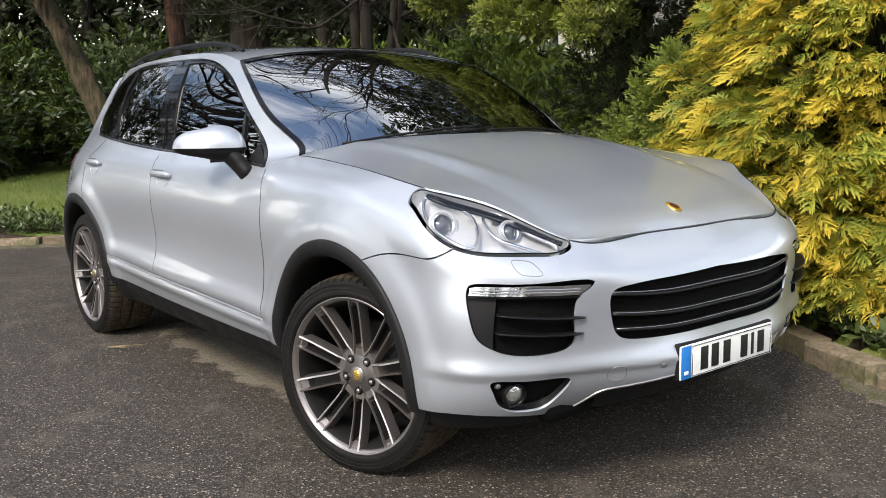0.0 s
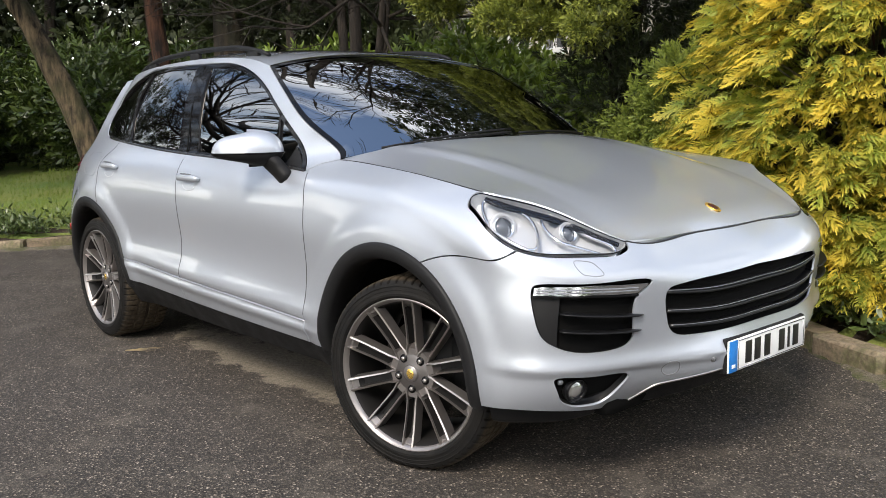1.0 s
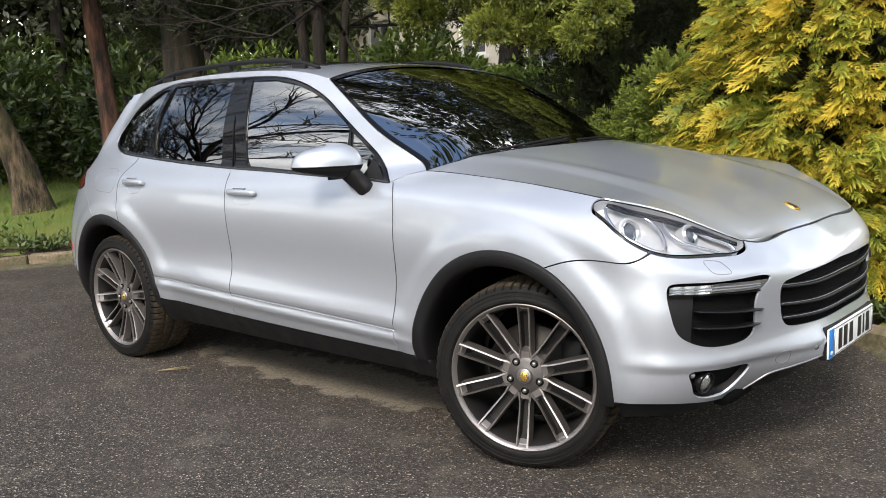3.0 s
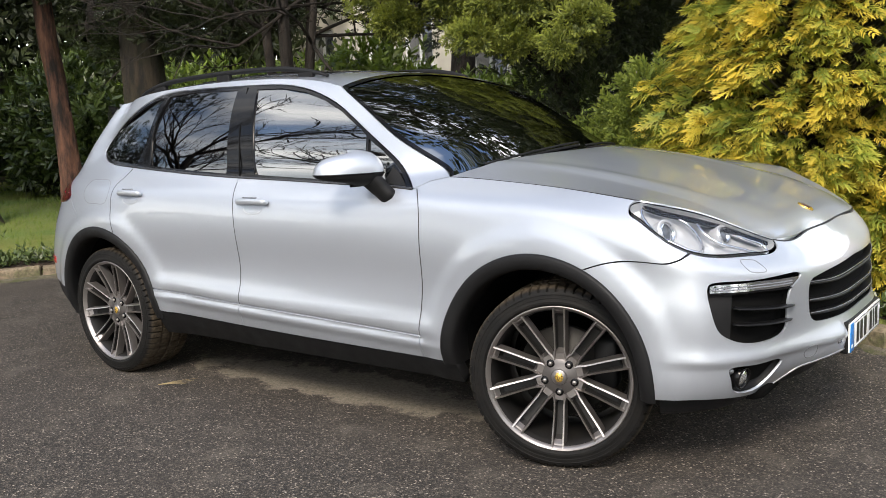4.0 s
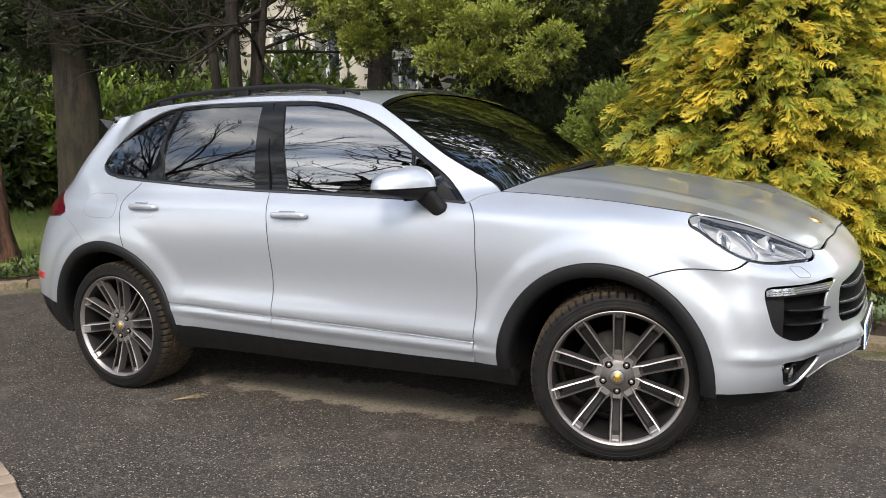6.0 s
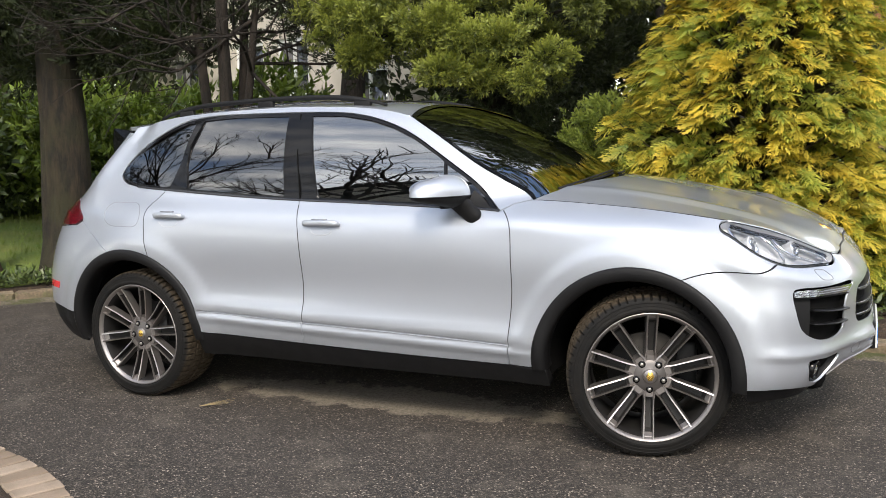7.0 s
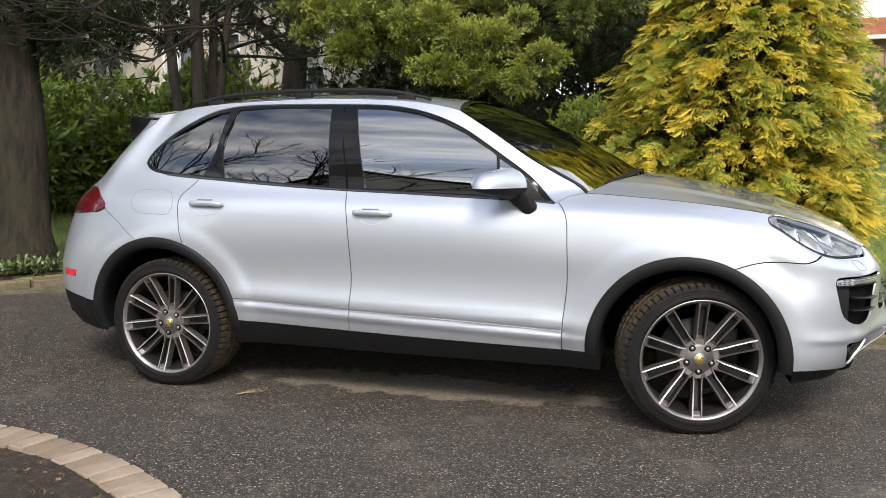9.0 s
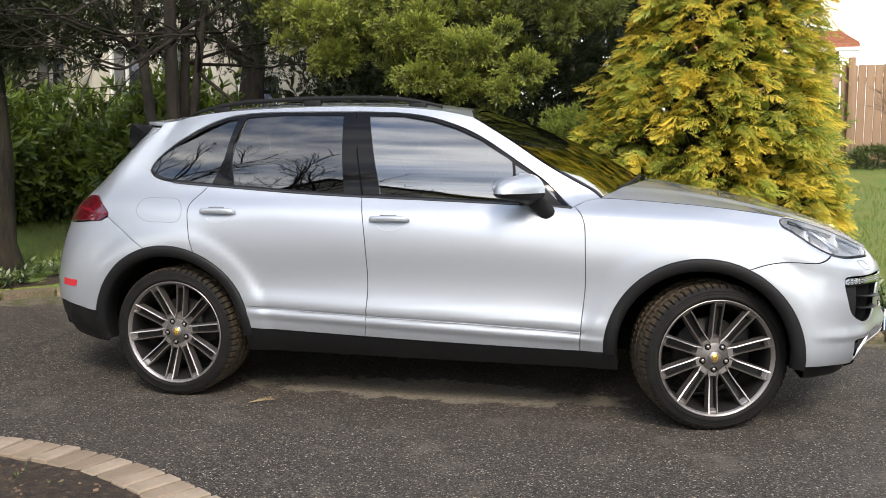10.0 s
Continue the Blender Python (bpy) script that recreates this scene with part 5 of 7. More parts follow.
axis = np.unique(np.concatenate([np.linspace(-400, -34, 14), np.linspace(-34, -10, 30), np.linspace(-10, 8, 91), np.linspace(8, 34, 32), np.linspace(34, 400, 14)]))
gx, gy = np.meshgrid(axis, axis, indexing="ij")
gz = rise(gx, gy)
n = len(axis)
ground = part("ground", ([(a, b, c) for a, b, c in zip(gx.ravel(), gy.ravel(), gz.ravel())], [(i * n + j, (i + 1) * n + j, (i + 1) * n + j + 1, i * n + j + 1) for i in range(n - 1) for j in range(n - 1)]), LAWN)
tagged(ground, "sloping mown lawn round the drive", "ground", kind="structure")

xs = np.unique(np.concatenate([np.linspace(-30, -8, 30), np.linspace(-8, 6, 141), np.linspace(6, 30, 30)]))
road_p, road_f = [], []
rows_v = np.concatenate([[0, 0.02, 0.05], np.linspace(0.1, 1, 24)])
for x in xs:
    y1 = float(kerb_y(x)) + 0.04
    for v in rows_v:
        y = y1 + (-16 - y1) * v
        road_p.append((x, y, 0.004 * math.sin(x * 0.9 + y * 0.7) - 0.004))
m = len(rows_v)
road_f = [(i * m + j, i * m + j + 1, (i + 1) * m + j + 1, (i + 1) * m + j) for i in range(len(xs) - 1) for j in range(m - 1)]
tagged(part("drive", (road_p, road_f), TARMAC), "worn dark tarmac drive with pale patches", "drive", kind="structure")

# bed of soil behind the kerb
bed_p, bed_f = [], []
bed_x = np.linspace(-9.5, 3.0, 126)
for x in bed_x:
    y0 = float(kerb_y(x)) + 0.02
    wide = np.interp(x, [-9.5, -5, -3.8, -2.5, 1.8, 2.6, 3.0], [0.5, 1.0, 1.3, 5.0, 3.4, 1.0, 0.3])
    for k in range(13):
        y = y0 + wide * k / 12
        bed_p.append((x, y, float(rise(x, y)) + 0.006 + 0.03 * noise.noise((x * 2.2, y * 2.2, 0)) * min(1, k)))
bed_f = [(i * 13 + k, (i + 1) * 13 + k, (i + 1) * 13 + k + 1, i * 13 + k + 1) for i in range(125) for k in range(12)]
tagged(part("soil_bed", (bed_p, bed_f), SOIL), "dark soil bed under the shrubs behind the kerb", "flower bed", kind="structure")

# kerb stones
STONE = shader("mossy_kerb_stone", (0.25, 0.20, 0.14), 0.9)
info = nodes_of(STONE)[0].new("ShaderNodeObjectInfo")
tone = ramp(STONE, info.outputs["Random"], (0.0, (0.16, 0.12, 0.078)), (0.5, (0.23, 0.175, 0.115)), (1.0, (0.28, 0.22, 0.15)))
tone = blend(STONE, ramp(STONE, noise_at(STONE, 7, 7, 0.65), (0.45, 0.0), (0.68, 1.0)), tone, (0.085, 0.095, 0.035))
put(STONE, "Base Color", blend(STONE, ramp(STONE, noise_at(STONE, 40, 5), (0.35, 0.6), (0.6, 0.0)), tone, (0.07, 0.055, 0.04)))
bump(STONE, noise_at(STONE, 28, 6), 0.7, 0.012)
kerb = tagged(new("kerb"), "low row of mossy brown kerb stones along the drive", "kerb", kind="structure")
random.seed(5)
stone_meshes = []
for k in range(5):
    bm = bmesh.new()
    bmesh.ops.create_cube(bm, size=1, matrix=Matrix.Diagonal((0.46, 0.15, 0.22, 1)))
    bmesh.ops.bevel(bm, geom=bm.edges[:], offset=0.016, segments=1, affect="EDGES")
    for v in bm.verts:
        v.co += Vector((random.uniform(-0.012, 0.012), random.uniform(-0.012, 0.012), random.uniform(-0.012, 0.012)))
    me = bpy.data.meshes.new("kerb_stone")
    bm.to_mesh(me)
    bm.free()
    me.materials.append(STONE)
    stone_meshes.append(me)
walk_line = spaced([tuple(q) for q in kerb_line], 0.02, False)
length = np.concatenate([[0], np.cumsum(np.linalg.norm(np.diff(walk_line, axis=0), axis=1))])
at = 0.0
while at < length[-1] - 0.5:
    p = np.array([np.interp(at + 0.24, length, walk_line[:, k]) for k in (0, 1)])
    q = np.array([np.interp(at + 0.30, length, walk_line[:, k]) for k in (0, 1)])
    if -13 < p[0] < 9:
        o = new("kerb_stone", random.choice(stone_meshes))
        o.parent = kerb
        o.matrix_basis = pose(p[0], p[1] + 0.03, -0.014 + random.uniform(-0.016, 0.012), random.uniform(-3, 3), random.uniform(-1.5, 1.5), math.degrees(math.atan2(q[1] - p[1], q[0] - p[0])) + random.uniform(-1.5, 1.5))
    at += 0.475

# dirt and moss washed up along the kerb's foot
DIRT = shader("kerb_dirt", (0.12, 0.10, 0.07), 0.95)
put(DIRT, "Base Color", blend(DIRT, ramp(DIRT, noise_at(DIRT, 5, 7, 0.7), (0.45, 0.0), (0.60, 1.0)), ramp(DIRT, noise_at(DIRT, 70, 5, 0.8), (0.35, (0.035, 0.028, 0.019)), (0.65, (0.20, 0.17, 0.125))),
    ramp(DIRT, noise_at(DIRT, 60, 5), (0.3, (0.030, 0.036, 0.010)), (0.7, (0.085, 0.090, 0.028)))))
bump(DIRT, noise_at(DIRT, 80, 5), 0.8, 0.008)
dirt_x = np.linspace(-8, 8, 641)
dirt_p, dirt_f = [], []
for x in dirt_x:
    y1 = float(kerb_y(x)) + 0.02
    wide = max(0.015, 0.10 + 0.13 * noise.noise((x * 1.6, 0.3, 0)) + 0.07 * noise.noise((x * 7, 1.3, 0)) + 0.05 * noise.noise((x * 22, 2.3, 0)) + 0.10 * max(0.0, min(1.0, (x - 1.6) / 0.8)) + 0.30 * max(0.0, min(1.0, (-2.6 - x) / 1.5)))
    for k in range(4):
        dirt_p.append((x, y1 - wide * k / 3, 0.008 + 0.014 * (1 - k / 3) ** 1.5 - 0.008 * (k == 3) + 0.004 * math.sin(x * 0.9 + y1 * 0.7) - 0.004))
dirt_f = [(i * 4 + k, i * 4 + k + 1, i * 4 + k + 5, i * 4 + k + 4) for i in range(640) for k in range(3)]
tagged(part("dirt_strip", (dirt_p, dirt_f), DIRT), "brown dirt and moss along the foot of the kerb", "dirt", kind="structure")

# paved edging round the planting circle in front of the camera
PAVER = shader("buff_block_paver", (0.42, 0.35, 0.26), 0.85)
info = nodes_of(PAVER)[0].new("ShaderNodeObjectInfo")
tone = ramp(PAVER, info.outputs["Random"], (0.0, (0.19, 0.140, 0.10)), (0.5, (0.29, 0.220, 0.163)), (1.0, (0.36, 0.29, 0.225)))
tone = blend(PAVER, ramp(PAVER, noise_at(PAVER, 9, 7), (0.42, 0.0), (0.75, 0.65)), tone, (0.15, 0.12, 0.08))
put(PAVER, "Base Color", blend(PAVER, ramp(PAVER, noise_at(PAVER, 160, 4), (0.35, 0.35), (0.6, 0.0)), tone, (0.20, 0.16, 0.11)))
bump(PAVER, noise_at(PAVER, 120, 5), 0.5, 0.004)
CX, CY, CR = -1.944, -4.596, 2.762
edging = tagged(new("edging"), "ring of buff block pavers round a soil bed", "edging", kind="structure")
bm = bmesh.new()
bmesh.ops.create_cube(bm, size=1, matrix=Matrix.Diagonal((0.092, 0.194, 0.08, 1)))
bmesh.ops.bevel(bm, geom=bm.edges[:], offset=0.005, segments=1, affect="EDGES")
paver_mesh = bpy.data.meshes.new("paver")
bm.to_mesh(paver_mesh)
bm.free()
paver_mesh.materials.append(PAVER)
count = int(2 * math.pi * (CR - 0.1) / 0.109)
for i in range(count):
    a = 2 * math.pi * i / count
    r = CR - 0.105 + random.uniform(-0.006, 0.006)
    o = new("paver", paver_mesh)
    o.parent = edging
    o.matrix_basis = pose(CX + r * math.cos(a), CY + r * math.sin(a), -0.018 + random.uniform(-0.004, 0.004), random.uniform(-1.2, 1.2), random.uniform(-1.2, 1.2), math.degrees(a) + 90 + random.uniform(-1.5, 1.5))
bed_p, bed_f = [(CX, CY, 0.12)], []
for k in range(1, 15):
    for i in range(60):
        a, r = 2 * math.pi * i / 60, (CR - 0.18) * k / 14
        bed_p.append((CX + r * math.cos(a), CY + r * math.sin(a), 0.012 + 0.10 * (1 - (k / 14) ** 2) + 0.02 * noise.noise((3 * r * math.cos(a), 3 * r * math.sin(a), 4))))
bed_f = [(0, 1 + i, 1 + (i + 1) % 60) for i in range(60)]
bed_f += [(1 + (k - 1) * 60 + i, 1 + k * 60 + i, 1 + k * 60 + (i + 1) % 60, 1 + (k - 1) * 60 + (i + 1) % 60) for k in range(1, 14) for i in range(60)]
tagged(part("planting_circle", (bed_p, bed_f), SOIL), "round bed of dark soil inside the pavers", "flower bed", kind="structure")


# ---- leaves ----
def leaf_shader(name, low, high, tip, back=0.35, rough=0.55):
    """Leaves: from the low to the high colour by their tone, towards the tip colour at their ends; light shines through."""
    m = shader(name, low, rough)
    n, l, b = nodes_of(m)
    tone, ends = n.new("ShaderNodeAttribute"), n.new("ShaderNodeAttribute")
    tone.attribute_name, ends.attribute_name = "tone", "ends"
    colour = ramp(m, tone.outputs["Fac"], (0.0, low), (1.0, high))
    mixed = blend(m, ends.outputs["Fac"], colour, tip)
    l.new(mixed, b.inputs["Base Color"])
    shine, mix = n.new("ShaderNodeBsdfTranslucent"), n.new("ShaderNodeMixShader")
    l.new(mixed, shine.inputs["Color"])
    mix.inputs[0].default_value = back
    l.new(b.outputs[0], mix.inputs[1])
    l.new(shine.outputs[0], mix.inputs[2])
    l.new(mix.outputs[0], n["Material Output"].inputs["Surface"])
    return m


def leaf_mesh(name, template, places, tones, material, parent=None, label=""):
    """One mesh of many leaves: a template (points, quads, ends) set at each place (4 x 4)."""
    pts, quads, ends = (np.asarray(a, float) for a in template)
    quads = quads.astype(np.int32)
    M = np.asarray(places, np.float32)
    N, P = len(M), len(pts)
    co = (np.einsum("nij,pj->npi", M[:, :3, :3], pts.astype(np.float32)) + M[:, None, :3, 3]).reshape(-1, 3)
    q = (quads[None] + (np.arange(N, dtype=np.int32) * P)[:, None, None]).reshape(-1, 4)
    me = bpy.data.meshes.new(name)
    me.vertices.add(len(co))
    me.vertices.foreach_set("co", co.ravel())
    me.loops.add(q.size)
    me.loops.foreach_set("vertex_index", q.ravel())
    me.polygons.add(len(q))
    me.polygons.foreach_set("loop_start", np.arange(0, q.size, 4, dtype=np.int32))
    for key, values in (("tone", np.repeat(np.asarray(tones, np.float32), P)), ("ends", np.tile(ends.astype(np.float32), N))):
        me.attributes.new(key, "FLOAT", "POINT").data.foreach_set("value", values)
    me.update()
    me.validate()
    me.materials.append(material)
    ob = new(name, me)
    if parent:
        ob.parent = parent
    return tagged(ob, label)


def blade(points, quads, ends, root, way, side, length, width, e0, e1):
    """A narrow pointed leaf of two quads added to a template."""
    k = len(points)
    root, way, side = np.array(root, float), np.array(way, float), np.array(side, float)
    mid = root + way * length * 0.5
    points += [root - side * width * 0.25, root + side * width * 0.25, mid + side * width * 0.5, mid - side * width * 0.5, root + way * length + side * width * 0.08, root + way * length - side * width * 0.08]
    quads += [(k, k + 1, k + 2, k + 3), (k + 3, k + 2, k + 4, k + 5)]
    ends += [e0, e0, (e0 + e1) / 2, (e0 + e1) / 2, e1, e1]


def frond(rng, size=0.17):
    """A flat cypress spray along +y, in the plane z = 0, its tip drooping."""
    p, q, e = [], [], []
    for i in range(9):
        u = i / 9
        y = size * u
        reach = size * 0.50 * (1 - u) ** 0.8 * (0.35 + 0.65 * min(1, u * 5)) + 0.010
        droop = -0.35 * size * u * u
        for k in (-1, 1):
            a = radians(48 + rng.uniform(-8, 8))
            way = np.array([k * math.sin(a), math.cos(a), -0.18 + rng.uniform(-0.12, 0.12)])
            side = np.array([math.cos(a), -k * math.sin(a), 0.0])
            blade(p, q, e, (0, y, droop), way, side, reach, 0.017, u * 0.45, 0.55 + 0.45 * u)
            if reach > 0.03:
                for f, kk in ((0.4, 1), (0.62, -1)):
                    w2 = way * 0.75 + side * kk * 0.65
                    blade(p, q, e, np.array((0, y, droop)) + way * reach * f, w2, np.cross(w2, (0, 0, 1)), reach * 0.42, 0.012, u * 0.6, 0.5 + 0.5 * u)
    blade(p, q, e, (0, size * 0.85, -0.25 * size), (0, 0.95, -0.3), (1, 0, 0), size * 0.22, 0.014, 0.8, 1.0)
    return np.array(p), np.array(q), np.array(e)


def tuft(rng, size=0.10, blades=16, width=0.011, spread=0.75):
    """A tuft of narrow leaves round a short twig along +y."""
    p, q, e = [], [], []
    for i in range(blades):
        u = i / blades
        a = rng.uniform(0, 2 * math.pi)
        way = np.array([spread * math.cos(a), 0.75 + 0.2 * u, spread * math.sin(a)])
        way /= np.linalg.norm(way)
        side = np.cross(way, (math.cos(a + 1.3), 0.2, math.sin(a + 1.3)))
        side /= np.linalg.norm(side)
        root, long = np.array((0, size * 0.75 * u, 0)), size * rng.uniform(0.38, 0.65)
        k = len(p)
        p += [root, root + way * long * 0.45 + side * width * 0.6, root + way * long, root + way * long * 0.45 - side * width * 0.6]
        q.append((k, k + 1, k + 2, k + 3))
        e += [0.15 * u, 0.25 + 0.4 * u, 0.3 + 0.7 * u, 0.25 + 0.4 * u]
    return np.array(p), np.array(q), np.array(e)


def broad(rng, count=7, size=0.13):
    """A rosette of broad glossy leaves along +y."""
    p, q, e = [], [], []
    for i in range(count):
        a = 2.4 * i
        way = np.array([0.8 * math.cos(a), 0.55 + 0.05 * i, 0.8 * math.sin(a)])
        way /= np.linalg.norm(way)
        side = np.cross(way, (0.1, 1, 0.2))
        side /= np.linalg.norm(side)
        blade(p, q, e, (0, 0.02 * i, 0), way, side, size * rng.uniform(0.8, 1.1), size * 0.38, 0.1, 0.8 * i / count)
    return np.array(p), np.array(q), np.array(e)


def aim(place, way, spin, scale, rng):
    """A pose at a place whose +y looks along way, its z upwards before the spin."""
    y = Vector(way).normalized()
    x = y.cross(Vector((0, 0, 1)))
    x = x.normalized() if x.length > 1e-3 else Vector((1, 0, 0))
    z = x.cross(y)
    m = Matrix((x, y, z)).transposed() @ Matrix.Rotation(spin, 3, "Y")
    out = np.eye(4)
    out[:3, :3] = np.array(m) * scale
    out[:3, 3] = place
    return out


def bark(name, dark, pale, scale=14, stretch=(1, 1, 0.22), moss=None):
    m = shader(name, dark, 0.9)
    tone = ramp(m, noise_at(m, scale, 7, 0.65, stretch=stretch), (0.40, dark), (0.66, pale))
    if moss:
        tone = blend(m, ramp(m, noise_at(m, 3.0, 5), (0.45, 0.0), (0.65, 0.8)), tone, moss)
    put(m, "Base Color", tone)
    bump(m, noise_at(m, scale * 1.4, 7, 0.7, stretch=stretch), 1.0, 0.03)
    return m


def tube(path, radii, sides=9, wobble=0.0, seed=0.0):
    points, faces = [], []
    path = [Vector(p) for p in path]
    for i, (p, r) in enumerate(zip(path, radii)):
        d = (path[min(i + 1, len(path) - 1)] - path[max(i - 1, 0)]).normalized()
        x = d.cross(Vector((0.3, 1, 0.1))).normalized()
        y = d.cross(x)
        for k in range(sides):
            a = 2 * math.pi * k / sides
            f = r * (1 + wobble * noise.noise((p.x * 1.5 + math.cos(a) * 1.6 + seed, p.y + math.sin(a) * 1.6, p.z * 0.9)))
            points.append(p + x * (math.cos(a) * f) + y * (math.sin(a) * f))
    for i in range(len(path) - 1):
        for k in range(sides):
            j = (k + 1) % sides
            faces.append((i * sides + k, i * sides + j, (i + 1) * sides + j, (i + 1) * sides + k))
    return points, faces


def trunk_path(base, top, bend, n=14, seed=1):
    r = random.Random(seed)
    base, top = Vector(base), Vector(top)
    off = Vector((r.uniform(-1, 1), r.uniform(-1, 1), 0)) * bend
    return [base.lerp(top, i / n) + off * math.sin(math.pi * i / n) + Vector((r.uniform(-1, 1), r.uniform(-1, 1), 0)) * bend * 0.12 for i in range(n + 1)]


def limbs(rng, start, way, length, radius, depth, out, tips, spread=0.55, droop=0.0, sides=5):
    """Branches that fork and taper, as tubes; tips gathers their ends."""
    n = 4
    path, p, d = [Vector(start)], Vector(start), Vector(way).normalized()
    for _ in range(n):
        d = (d + Vector((rng.uniform(-1, 1), rng.uniform(-1, 1), rng.uniform(-0.8, 1) - droop)) * 0.16).normalized()
        p = p + d * length / n
        path.append(p.copy())
    out.append(tube(path, [radius * (1 - 0.42 * i / n) for i in range(n + 1)], max(3, sides)))
    if depth == 0:
        tips.append((p, d))
        return
    kids = 3 if depth > 1 else rng.choice((3, 4))
    for i in range(kids):
        k = rng.choice((2, 3, 4)) if i else 4
        turn = Vector((rng.uniform(-1, 1), rng.uniform(-1, 1), rng.uniform(-0.6, 0.9))) * spread * 1.5
        limbs(rng, path[k], d + turn, length * rng.uniform(0.60, 0.82), radius * (0.56 if i else 0.62), depth - 1, out, tips, spread, droop, sides - 1)


BARK_DARK = bark("dark_bark", (0.009, 0.0065, 0.0045), (0.032, 0.023, 0.016))
BARK_RED = bark("red_brown_bark", (0.010, 0.005, 0.0035), (0.13, 0.058, 0.033))
BARK_BROWN = bark("furrowed_dark_bark", (0.006, 0.0042, 0.0025), (0.042, 0.030, 0.016), moss=(0.024, 0.023, 0.008))
BARK_PALE = bark("furrowed_brown_bark", (0.012, 0.008, 0.005), (0.17, 0.125, 0.075), moss=(0.040, 0.040, 0.014))


# ---- golden cypress ----
GOLDEN = leaf_shader("golden_cypress_leaf", (0.25, 0.30, 0.045), (0.78, 0.64, 0.09), (0.96, 0.72, 0.12), 0.50)
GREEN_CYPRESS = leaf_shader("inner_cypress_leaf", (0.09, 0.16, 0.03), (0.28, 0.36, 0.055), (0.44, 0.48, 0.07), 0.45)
TREE_X, TREE_Y = 1.50, 2.62
rng = random.Random(11)


def cypress_radius(z):
    return float(np.interp(z, [0.0, 0.25, 0.8, 1.5, 2.0, 2.5, 3.2, 4.2, 5.2], [0.75, 0.98, 1.04, 1.02, 0.90, 0.74, 0.58, 0.34, 0.05]))


cypress = tagged(new("golden_cypress"), "golden-yellow cypress with flat feathery sprays beside the drive", "conifer")
cypress.location = (TREE_X, TREE_Y, 0)
base_z = float(rise(TREE_X, TREE_Y))
part("trunk", tube([(0, 0, base_z - 0.1), (0.02, 0.01, 1.5), (0.0, 0.02, 3.2), (0.01, 0.0, 5.0)], [0.13, 0.10, 0.06, 0.015], 10, 0.2), BARK_RED, cypress)
LIME = leaf_shader("lime_cypress_leaf", (0.16, 0.25, 0.045), (0.42, 0.50, 0.08), (0.80, 0.70, 0.12), 0.50)


def plume(rng, size=0.14):
    """A flat fan along +y: drooping fingers on a nodding stem, each with two leaflets."""
    p, q, e = [], [], []

    def leaflet(root, way, side, length, width, e0, e1):
        k = len(p)
        tip, mid = root + way * length, root + way * length * 0.5
        p.extend([root, mid + side * width * 0.5, tip, mid - side * width * 0.5])
        q.append((k, k + 1, k + 2, k + 3))
        e.extend([e0, (e0 + e1) / 2, e1, (e0 + e1) / 2])

    for i in range(6):
        u = (i + 0.4) / 6
        root = np.array([0.006 * math.sin(5 * u), size * u, -0.50 * size * u ** 2])
        for k in (-1, 1):
            reach = size * (0.44 * math.sin(math.pi * min(1, 0.20 + 0.70 * u)) ** 0.7 + 0.07) * rng.uniform(0.75, 1.25)
            a = radians(54 - 30 * u + rng.uniform(-9, 9))
            way = np.array([k * math.sin(a), math.cos(a), rng.uniform(-0.10, 0.14)])
            side = np.array([math.cos(a), -k * math.sin(a), 0.0])
            spot = lambda f: root + way * reach * f + np.array([0, 0.12 * reach * f * f, -0.60 * reach * f * f])
            m = len(p)
            for f, w in ((0.0, 0.0028), (0.60, 0.0050), (1.0, 0.0014)):
                p.extend([spot(f) - side * w, spot(f) + side * w])
                e.extend([max(0.0, f - 0.2) * (0.30 + 0.95 * u)] * 2)
            q.extend([(m, m + 1, m + 3, m + 2), (m + 2, m + 3, m + 5, m + 4)])
            for f, kk in ((0.34, 1), (0.56, -1)):
                w2 = way * 0.84 + side * kk * 0.52 + np.array([0, 0, -0.45 * f])
                leaflet(spot(f), w2, np.cross(w2, (0, 0, 1)), reach * 0.44 + 0.008, 0.0072, 0.25 * u, (0.35 + 0.6 * f) * (0.35 + 0.8 * u))
        leaflet(root, np.array([0, 1.0, -0.8 * u]), np.array([1.0, 0, 0]), size / 5, 0.008, 0.0, 0.2 * u)
    leaflet(np.array([0, size * 0.94, -0.44 * size]), np.array([0, 0.75, -0.7]), np.array([1.0, 0, 0]), size * 0.20, 0.010, 0.7, 1.0)
    e[:] = [min(1.0, v) for v in e]
    return np.array(p), np.array(q), np.array(e)


